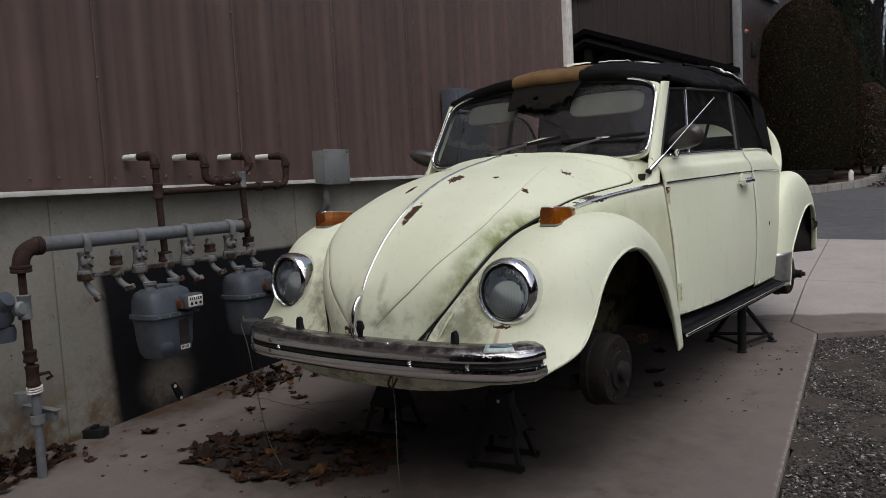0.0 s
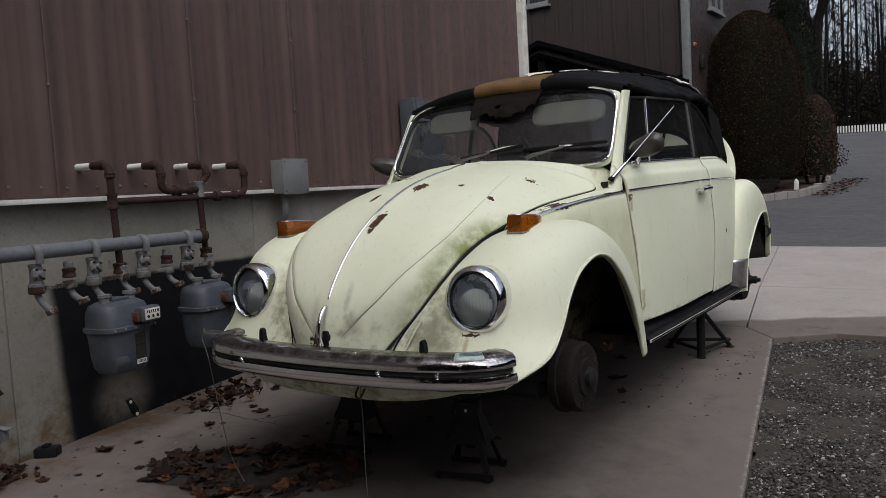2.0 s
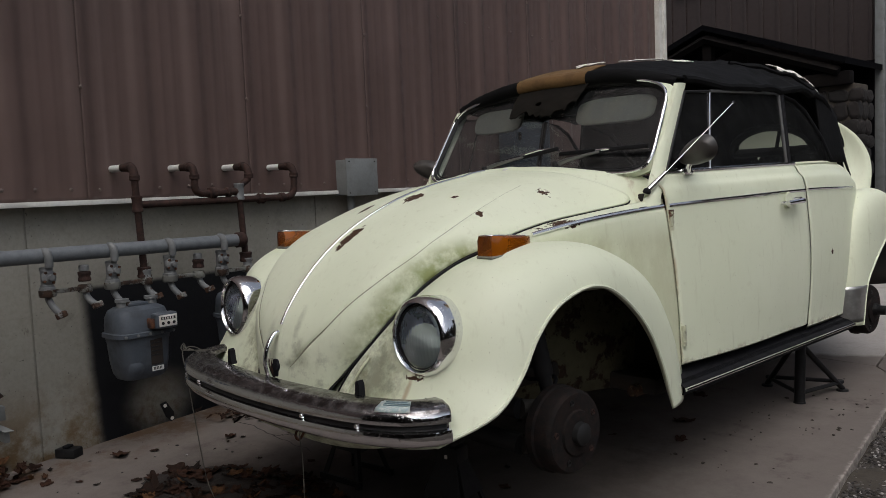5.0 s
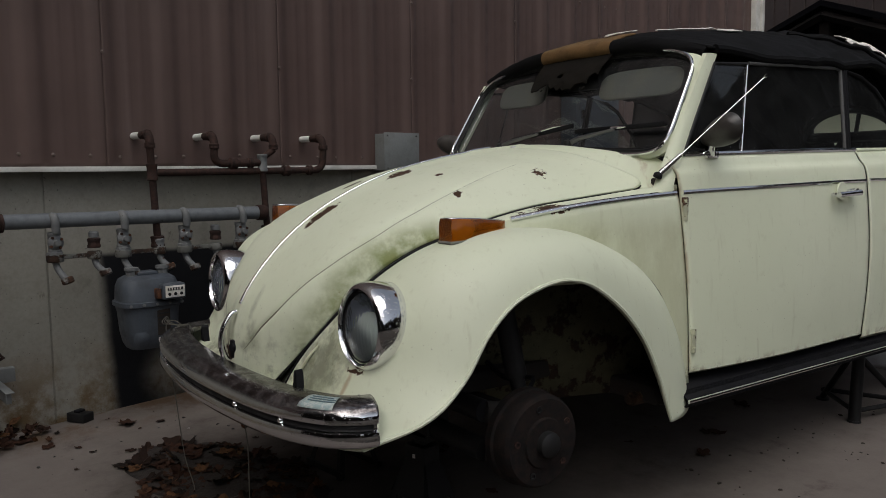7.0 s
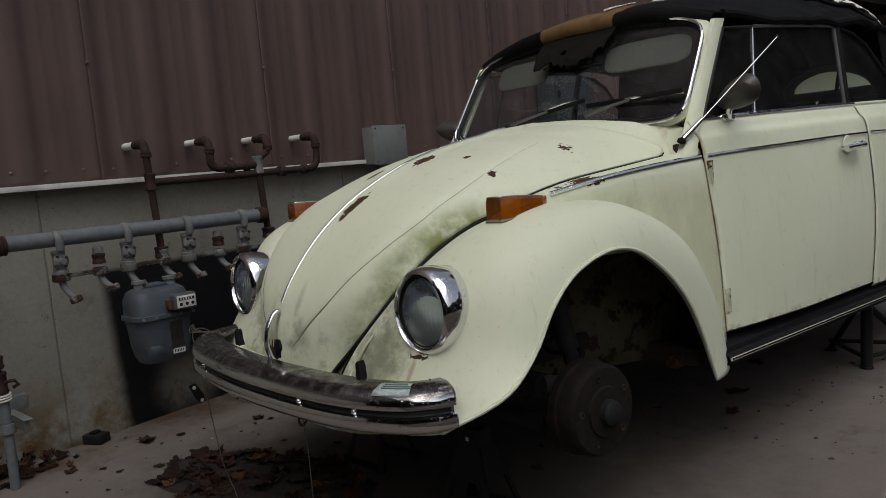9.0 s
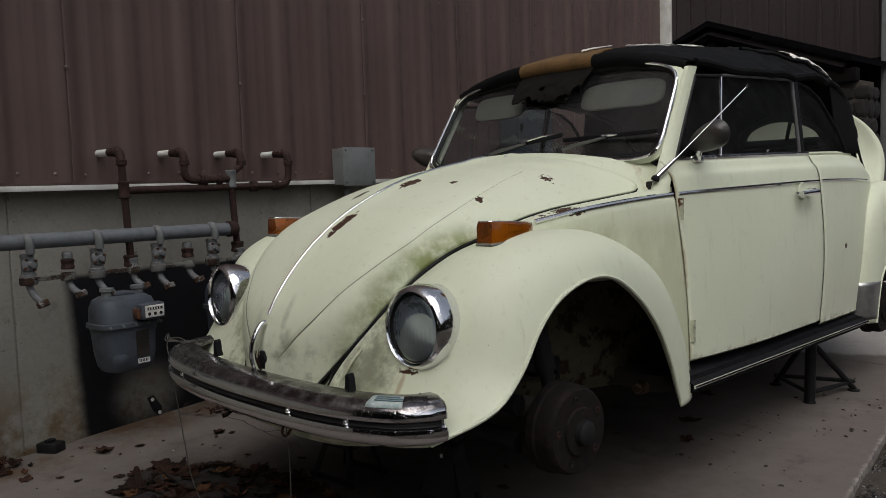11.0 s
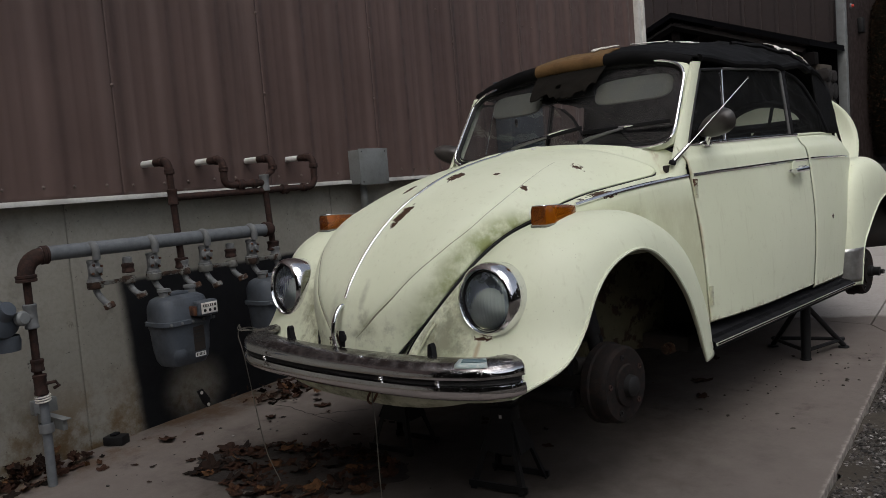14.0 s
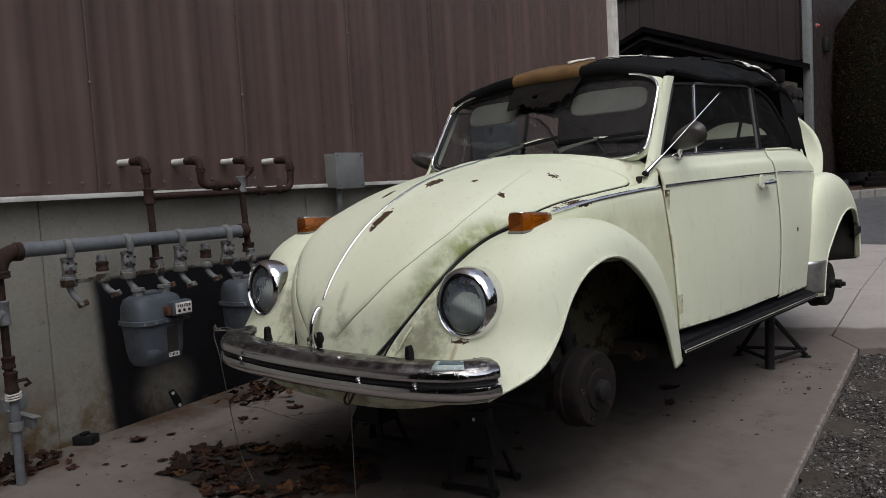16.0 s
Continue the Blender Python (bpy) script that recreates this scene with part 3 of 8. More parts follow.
ASPHALT = concrete("asphalt", (0.085, 0.086, 0.090), (0.105, 0.106, 0.110), (0.06, 0.06, 0.062), 0.4, 0.5)
SOIL = concrete("soil", (0.050, 0.042, 0.034), (0.07, 0.06, 0.05), (0.03, 0.026, 0.02), 0.6, 2.0)

# ---- ground ----
def uneven(n, near, far):
    """Steps that are small near the middle and large far away."""
    s = np.linspace(-1, 1, n)
    return near * s + (far - near) * np.sign(s) * np.abs(s) ** 4


def ground_sheet(name, xs, ys, drop, material, label, category, rough=0.0):
    X, Y = np.meshgrid(xs, ys, indexing="ij")
    Z = ground_z(X, Y) - drop
    if rough:
        Z = Z + rough * np.array([[noise.noise(Vector((a * 3.1, b * 3.1, 0))) for b in ys] for a in xs])
    ob = link(name, grid_mesh(name, np.stack([X, Y, Z], -1)), material)
    return tagged(ob, label, category, kind="structure")


ground_sheet("ground", uneven(81, 30, 600), uneven(121, 40, 600) + 5, 0.06, SOIL, "bare dark soil ground under the yard", "ground")

EDGE_X = lambda y: 1.225 - 0.155 * y          # where the slab meets the gravel
WALL_X = lambda y: -1.70 - 0.113 * y


def slab(name, corners, label, thick=0.14):
    """A concrete slab with slightly rounded edges; corners (x, y) counter-clockwise."""
    bm = bmesh.new()
    vs = [bm.verts.new((x, y, gz(x, y))) for x, y in corners]
    f = bm.faces.new(vs)
    r = bmesh.ops.extrude_face_region(bm, geom=[f])
    for v in [g for g in r["geom"] if isinstance(g, bmesh.types.BMVert)]:
        v.co.z -= thick
    bmesh.ops.bevel(bm, geom=[e for e in bm.edges if all(v in vs for v in e.verts)], offset=0.003, segments=1, affect="EDGES")
    ob = part(name, bm, SLAB, None, smooth=False)
    return tagged(ob, label, "concrete slab", kind="structure")


JX = lambda y: 0.43 - 0.131 * (y - 4.04)
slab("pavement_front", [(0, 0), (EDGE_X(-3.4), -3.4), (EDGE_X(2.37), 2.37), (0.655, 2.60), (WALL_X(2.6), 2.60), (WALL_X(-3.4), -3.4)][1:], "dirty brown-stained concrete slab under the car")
slab("pavement_near", [(EDGE_X(-9), -9.0), (EDGE_X(-3.41), -3.41), (WALL_X(-3.41), -3.41), (WALL_X(-9), -9.0)], "dirty concrete slab before the car")
slab("pavement_middle", [(WALL_X(2.6), 2.604), (0.650, 2.604), (JX(4.04) - 0.004, 4.04), (WALL_X(4.04), 4.04)], "pale weathered concrete slab beside the wall")
slab("pavement_side", [(0.660, 2.604), (0.862, 2.376), (1.178, 2.60), (9.0, 2.75), (9.0, 4.10), (JX(4.04) + 0.001, 4.04)], "pale weathered concrete slab at the gravel")
slab("pavement_back", [(WALL_X(4.0), 4.052), (JX(4.05) - 0.004, 4.052), (JX(6.4) - 0.004, 6.40), (-4.5, 6.35), (-4.5, 4.052)], "pale concrete slab that ends at the lane")
slab("pavement_back_side", [(JX(4.05) + 0.001, 4.052), (9.0, 4.112), (9.0, 6.48), (JX(6.4) + 0.001, 6.40)], "pale concrete slab that ends at the lane")
ground_sheet("road", np.linspace(-30, 60, 46), np.concatenate([np.linspace(6.42, 16, 20), np.linspace(17, 70, 40)]), 0.02, ASPHALT, "grey worn asphalt lane climbing towards the woods", "road")

# ---- gravel beside the slab ----
gx, gy = np.linspace(0.75, 7.0, 110), np.linspace(-5.0, 2.7, 130)
GX, GY = np.meshgrid(gx, gy, indexing="ij")
GZ = ground_z(GX, GY) - 0.035 + np.array([[0.012 * noise.noise(Vector((a * 4, b * 4, 0))) + 0.006 * noise.noise(Vector((a * 17, b * 17, 2))) for b in gy] for a in gx])
keep = (GX > EDGE_X(GY) - 0.04) & (GY < 2.37 + (GX - 0.86) * 0.75 + 0.03) & (GY < 2.78)
mesh = grid_mesh("gravel_bed", np.stack([GX, GY, GZ], -1))
bm = bmesh.new()
bm.from_mesh(mesh)
bm.verts.ensure_lookup_table()
flag = keep.reshape(-1)
bmesh.ops.delete(bm, geom=[v for v in bm.verts if not flag[v.index]], context="VERTS")
tagged(part("gravel_bed", bm, SOIL, None), "dark damp earth of the gravel strip", "gravel", kind="structure")


def stones(name, count, area, sizes, seed, material, label, sink=0.3):
    """Many small uneven stones on the ground in one mesh; area(rng) gives a place (x, y, z)."""
    rng = np.random.default_rng(seed)
    t = (1 + 5 ** 0.5) / 2
    ico = np.array([(-1, t, 0), (1, t, 0), (-1, -t, 0), (1, -t, 0), (0, -1, t), (0, 1, t), (0, -1, -t), (0, 1, -t), (t, 0, -1), (t, 0, 1), (-t, 0, -1), (-t, 0, 1)]) / 1.9
    tri = [(0, 11, 5), (0, 5, 1), (0, 1, 7), (0, 7, 10), (0, 10, 11), (1, 5, 9), (5, 11, 4), (11, 10, 2), (10, 7, 6), (7, 1, 8),
           (3, 9, 4), (3, 4, 2), (3, 2, 6), (3, 6, 8), (3, 8, 9), (4, 9, 5), (2, 4, 11), (6, 2, 10), (8, 6, 7), (9, 8, 1)]
    verts, faces = [], []
    for k in range(count):
        x, y, z = area(rng)
        s = sizes[0] + (sizes[1] - sizes[0]) * rng.random() ** 2
        dims = s * np.array([1 + 0.7 * rng.random(), 0.7 + 0.5 * rng.random(), 0.45 + 0.35 * rng.random()])
        p = ico * (1 + 0.22 * rng.standard_normal((12, 1))) * dims
        a = rng.random() * 6.28
        p = np.stack([p[:, 0] * math.cos(a) - p[:, 1] * math.sin(a), p[:, 0] * math.sin(a) + p[:, 1] * math.cos(a), p[:, 2]], 1)
        b = len(verts)
        verts += (p + (x, y, z + dims[2] * (0.5 - sink))).tolist()
        faces += [(b + i, b + j, b + m) for i, j, m in tri]
    mesh = bpy.data.meshes.new(name)
    mesh.from_pydata(verts, [], faces)
    return tagged(link(name, mesh, material, smooth=False), label, "gravel", kind="stuff")


w = Nodes("gravel_stone")
rnd = w.n.new("ShaderNodeNewGeometry").outputs["Random Per Island"]
c = w.mix(w.ramp(rnd, 0.0, 0.75), (0.008, 0.0075, 0.007), (0.085, 0.078, 0.075))
c = w.mix(w.ramp(rnd, 0.88, 0.97), c, (0.36, 0.34, 0.33))
c = w.mix(w.ramp(w.noise(45.0, 4.0), 0.4, 0.7, 0.0, 0.5), c, (0.07, 0.055, 0.045))
STONE = w.done(c, 0.8, 0.0, 0.3)


def in_gravel(rng):
    while True:
        x, y = 0.8 + 1.7 * rng.random() ** 1.2, -1.0 + 3.8 * rng.random()
        if x > EDGE_X(y) + 0.01 and y < 2.36 + (x - 0.86) * 0.72 and y < 2.74:
            if noise.noise(Vector((x * 1.6, y * 1.6, 5))) + 0.5 * noise.noise(Vector((x * 6, y * 6, 5))) > 0.60 and rng.random() < 0.5:
                continue
            return x, y, gz(x, y) - 0.033


stones("gravel", 62000, in_gravel, (0.0024, 0.0078), 3, STONE, "loose mixed grey and white gravel stones on dark soil")

# ---- the metal-clad building on its concrete foundation ----
WALL = pose(-1.687, 0, 0, 0, 0, 6.43)          # x out of the wall, y along it, z up
END = 5.28                                     # where the wall ends, along it
PITCH = 0.297


def rib_profile(width, pitch=PITCH, deep=0.020):
    """Points (along, out) of ribbed steel sheet: soft rounded ribs with long flanks and two faint swells between."""
    n = int(round(width / pitch))
    along = np.linspace(0, n * pitch, n * 28 + 1)
    u = (along / pitch + 0.5) % 1.0 - 0.5
    d = np.abs(u) * pitch
    rib = np.clip((0.072 - d) / 0.058, 0, 1)
    out = deep * rib * rib * (3 - 2 * rib)
    out += 0.0022 * (np.exp(-((d - 0.118) / 0.010) ** 2))
    return list(zip(along.tolist(), out.tolist()))


def siding_panel(parent, start, width, z0, z1, m=None):
    prof = rib_profile(width)
    zs = [z0, z0 + 0.02, (z0 + z1) / 2, z1]
    pts = np.array([[(out, start + along, z) for z in zs] for along, out in prof])
    ob = sheet("siding_panel", pts, SIDING, parent, thick=0.002)
    if m is not None:
        ob.matrix_local = m
    return ob


wall = thing("wall_metal", "brown ribbed steel siding with streaks and screws", "wall", WALL, kind="structure")
part("backing", box(-0.30, -0.012, -8.0, END - 0.02, 1.150, 7.2), BLACK, wall)
z_foot = 1.168
y = 0.31 - 8 * 3 * PITCH
while y < END - 0.1:
    wd = min(3 * PITCH, END - y - 0.02)
    siding_panel(wall, y, wd, z_foot - 0.006, 7.2)
    y += 3 * PITCH
flash = bmesh.new()
box(-0.01, 0.0245, -8.0, END, 1.144, 1.161, 0.002, bm=flash)
box(0.0245, 0.032, -8.0, END, 1.140, 1.163, 0.001, bm=flash)
part("drip_flashing", flash, TRIM_WHITE, wall, "white metal drip flashing")
corner = bmesh.new()
box(-0.08, 0.052, END - 0.03, END + 0.12, 1.1, 7.2, 0.004, bm=corner)
box(-0.08, 0.075, END + 0.04, END + 0.085, 1.1, 7.2, 0.004, bm=corner)
part("corner_trim", corner, TRIM_WHITE, wall, "white metal corner trim")
part("end_wall", box(-9.0, -0.082, END - 0.3, END + 0.10, 1.2, 7.2), SIDING, wall)
base = thing("wall_foundation", "grey poured concrete foundation wall with stains and joints", "wall", WALL, kind="structure")
for a, b in ((-8.0, -3.35), (-3.345, -0.845), (-0.840, 0.80), (0.805, 3.3), (3.305, END + 0.1)):
    part("concrete_section", box(-0.32, -0.045, a, b, -0.5, 1.140, 0.004), WALL_CONC, base, smooth=False)
part("joint_backing", box(-0.30, -0.052, -8.0, END + 0.08, -0.5, 1.135), WALL_CONC, base)


bm = lathe([(0.0, 0.009), (0.004, 0.008), (0.0055, 0.004), (0.0085, 0.0025), (0.009, 0.0)], None, 8)
SCREW = bpy.data.meshes.new("screw")
bm.to_mesh(SCREW)
bm.free()
SCREW.materials.append(plain("screw_head", (0.16, 0.12, 0.105), 0.5, 0.3))
places = [(0.31 + 3 * PITCH * k + off, 1.212) for k in range(-3, 6) for off in (0.022, 0.064, 0.235, 0.362, 0.53, 0.665, 0.83)]
places += [(0.31 + 3 * PITCH * k, z) for k in range(-3, 6) for z in (1.672, 2.11, 2.56, 3.0)]
places += [(1.80 + 0.142 * k, 2.32) for k in range(24)]
for k, (a, z) in enumerate(places):
    if a < END - 0.05:
        o = new("screw", SCREW)
        o.parent = wall
        o.matrix_local = toward((0.001 if z < 1.3 or z == 2.32 else 0.025, a + 0.006 * math.sin(k * 2.3), z + 0.005 * math.sin(k * 7.0)), (1, 0, 0))

# ---- the car: an old two-door convertible, wheels off, on jack stands ----
car = thing("car", "old weathered cream convertible car without wheels, raised on jack stands", "car")

GROOVE = plain("groove_dirt_shade", (0.26, 0.26, 0.19), 0.8, 0.0, (0.14, 0.14, 0.09), 0.7, 20.0)
# hood: centre line and edge from the nose to the cowl
HOOD_C = [(0, -0.590, 0.53), (0, -0.587, 0.62), (0, -0.565, 0.72), (0, -0.515, 0.805), (0, -0.425, 0.905), (0, -0.315, 0.99), (0, -0.19, 1.057), (0, -0.04, 1.115), (0, 0.13, 1.158), (0, 0.30, 1.187), (0, 0.43, 1.203)]
HOOD_E = [(0.17, -0.558, 0.53), (0.238, -0.512, 0.61), (0.302, -0.462, 0.695), (0.345, -0.395, 0.78), (0.385, -0.30, 0.867), (0.412, -0.20, 0.922), (0.435, -0.10, 0.957), (0.462, 0.015, 0.997), (0.478, 0.16, 1.026), (0.494, 0.34, 1.046), (0.546, 0.600, 1.076)]
HOOD_P = [3.5, 4.5, 6.0, 9.0, 12.0, 11.0, 8.0, 6.0, 5.5, 5.5, 5.5]
HOOD_A = [0.6, 0.5, 0.40, 0.28, 0.22, 0.22, 0.34, 0.48, 0.55, 0.55, 0.5]
NV, NS = 190, 141
hc, he, hp, ha = spline(HOOD_C, NV), spline(HOOD_E, NV), spline([[p] for p in HOOD_P], NV)[:, 0], spline([[p] for p in HOOD_A], NV)[:, 0]
ss = np.sign(np.linspace(-1, 1, NS)) * np.abs(np.linspace(-1, 1, NS)) ** 0.85
# the rear corners are rounded off
SI, VI = np.meshgrid(ss, np.linspace(0, 1, NV))
cu, cv = np.clip((np.abs(SI) - 0.92) / 0.08, 0, 1), np.clip((VI - 0.970) / 0.030, 0, 1)
ck = np.maximum(cu, cv) / np.maximum(np.hypot(cu, cv), 1e-6)
ck = np.where((cu > 0) & (cv > 0), ck, 1.0)
SI = np.where(cu > 0, np.sign(SI) * (0.92 + 0.08 * cu * ck), SI)
VI = np.where(cv > 0, 0.970 + 0.030 * cv * ck, VI)
vv = np.linspace(0, 1, NV)
row_at = lambda a: np.interp(VI, vv, a)
g = row_at(ha) * np.abs(SI) ** 2.1 + (1 - row_at(ha)) * np.abs(SI) ** row_at(hp)
hood_p = np.empty((NV, NS, 3))
hood_p[..., 0] = row_at(he[:, 0]) * SI
hood_p[..., 1] = row_at(hc[:, 1]) + (row_at(he[:, 1]) - row_at(hc[:, 1])) * g
hood_p[..., 2] = row_at(hc[:, 2]) + (row_at(he[:, 2]) - row_at(hc[:, 2])) * g


def normals(p):
    n = np.cross(np.gradient(p, axis=0), np.gradient(p, axis=1))
    return n / (np.linalg.norm(n, axis=-1, keepdims=True) + 1e-12)


hn = normals(hood_p)
if hn[NV // 2, NS // 2, 2] < 0:
    hn = -hn
hx = hood_p[..., 0]
rows = np.linspace(0, 10, NV)[:, None]
along = hood_p[..., 1] + hood_p[..., 2]
groove = curve1([0.00, 0.06, 0.112, 0.21, 0.337, 0.492, 0.68, 0.951, 1.115, 1.288, 1.45, 1.7], [0.03, 0.085, 0.125, 0.192, 0.250, 0.315, 0.355, 0.350, 0.335, 0.31, 0.285, 0.25])(along)
dist = (np.abs(hx) - groove) * 0.75
fade = np.clip((along - 0.03) / 0.05, 0, 1) * np.clip((1.42 - along) / 0.4, 0, 1)
shape = -0.0035 * np.exp(-(dist / 0.006) ** 2) * fade + 0.0025 / (1 + np.exp(dist / 0.006)) * fade
shape += 0.007 * np.exp(-(hx / (0.022 + 0.003 * (10 - rows))) ** 2)
rr = np.sqrt((hx / 0.36) ** 2 + ((hood_p[..., 1] - 0.45) / 0.17) ** 2)
shape += 0.004 / (1 + np.exp((rr - 1) / 0.03)) * np.clip((rows - 7.5), 0, 1)
hood_p += hn * shape[..., None]
hood = sheet("hood", hood_p, CREAM_HOOD, car, "cream front hood with rust chips and green mould", 0.004, -1, UNDER, (0, 0.3, 0.4))
mid = [hood_p[i, NS // 2] + hn[i, NS // 2] * 0.003 for i in range(42, NV - 8, 3)]
part("chrome_strip", tube(mid, 0.0052, 10, flat=0.8), CHROME, hood, "narrow chrome strip down the middle")
# dark tubes along the pressings draw both their dirt and their crease shade
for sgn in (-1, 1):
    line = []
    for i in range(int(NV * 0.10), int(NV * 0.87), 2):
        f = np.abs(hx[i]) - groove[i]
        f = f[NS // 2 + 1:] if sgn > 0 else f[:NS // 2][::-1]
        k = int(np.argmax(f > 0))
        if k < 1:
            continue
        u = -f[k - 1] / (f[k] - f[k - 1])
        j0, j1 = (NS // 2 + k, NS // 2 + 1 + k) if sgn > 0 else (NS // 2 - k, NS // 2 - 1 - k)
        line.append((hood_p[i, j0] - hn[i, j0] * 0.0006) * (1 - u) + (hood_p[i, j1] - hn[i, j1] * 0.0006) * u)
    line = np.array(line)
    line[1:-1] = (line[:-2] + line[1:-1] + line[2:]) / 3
    part("pressed_line", tube(line, np.interp(np.linspace(0, 1, len(line)), [0, 0.08, 0.2, 0.5, 1], [0.001, 0.0036, 0.0026, 0.0015, 0.0009]), 6), GROOVE, hood, "pressed line in the hood with dirt and painted shade")
edge_all = [hood_p[i, 0] for i in range(NV - 1, -1, -2)] + [hood_p[i, -1] for i in range(0, NV, 2)]
part("seal", tube(np.array(edge_all) + (0, 0, -0.005), 0.0028, 6), BLACK, hood, "black rubber seal along the seam")
hb = hood_p[36, NS // 2]
grip = spline([(0, hb[1] - 0.002, hb[2] + 0.008), (0, hb[1] - 0.018, hb[2] + 0.002), (0, hb[1] - 0.043, hb[2] - 0.035), (0, hb[1] - 0.052, hb[2] - 0.08), (0, hb[1] - 0.043, hb[2] - 0.12), (0, hb[1] - 0.030, hb[2] - 0.135)], 26)
part("handle", tube(grip, np.interp(np.linspace(0, 1, 26), [0, 0.25, 0.8, 1], [0.0075, 0.0085, 0.0095, 0.008]), 10), CHROME, hood, "chrome hood handle")
lock = lathe([(0, 0.012), (0.014, 0.010), (0.018, 0.0)], toward((0.004, -0.592, 0.618), (0.1, -1, 0.1)), 14)
box(-0.014, 0.014, -0.600, -0.575, 0.585, 0.640, 0.006, bm=lock)
part("lock", lock, RUBBER, hood, "dark rusty lock plate")

# ---- body sides ----
W_BELT = curve1([-0.35, -0.15, 0.0, 0.15, 0.3, 0.6, 1.0, 1.5, 1.8, 2.0, 2.2, 2.5], [0.40, 0.465, 0.515, 0.555, 0.595, 0.648, 0.70, 0.733, 0.735, 0.725, 0.70, 0.62])
Z_BELT = curve1([-0.35, -0.1, 0.1, 0.3, 0.6, 1.0, 1.5, 2.0, 2.5], [0.92, 0.968, 1.004, 1.033, 1.056, 1.068, 1.078, 1.072, 1.05])
Z_SILL = curve1([0.5, 1.0, 1.5, 2.0, 2.15], [1.166, 1.178, 1.188, 1.190, 1.15])
FLARE = curve1([-0.3, 0.3, 0.6, 1.0, 1.5, 2.2], [0.03, 0.04, 0.050, 0.035, 0.004, 0.0])
SEAM = spline(HOOD_E, 200)


def side_x(y, z):
    """The body side's distance from the middle at a place along it and a height, below the sill."""
    w, zb = W_BELT(y), Z_BELT(y)
    t = np.clip((zb - z) / 0.56, 0, 1.2)
    u = np.clip((z - zb) / 0.115, 0, 1.3)
    return w + FLARE(y) * t ** 1.2 + 0.018 * np.sin(math.pi * np.clip(t, 0, 1)) * (0.4 + 0.6 * np.clip(y, 0, 1)) - 0.012 * u - 0.030 * u ** 2


def patch(name, y0, y1, low, high, ny, nz, material, parent, label="", right=False, crease=0.0, thick=0.004):
    """A piece of body side from y0 to y1, between two heights that may vary along it."""
    ys, vs = np.linspace(y0, y1, ny), np.linspace(0, 1, nz)
    p = np.empty((ny, nz, 3))
    for i, y in enumerate(ys):
        zz = low(y) + (high(y) - low(y)) * vs
        p[i, :, 0], p[i, :, 1], p[i, :, 2] = side_x(y, zz), y, zz
        if crease:
            p[i, :, 0] += crease * (1 / (1 + np.exp((zz - (high(y) - 0.044)) / 0.003)))
        # edges turned in a little
        p[i, 0, 0] -= 0.010
        p[i, -1, 0] -= 0.004
    p[0, :, 0] -= 0.001
    p[-1, :, 0] -= 0.003
    p[0, :, 1] += 0.001
    if right:
        p = mirrored(p)
    return sheet(name, p, material, parent, label, thick, -1, UNDER, (0, 1.2, 0.9))


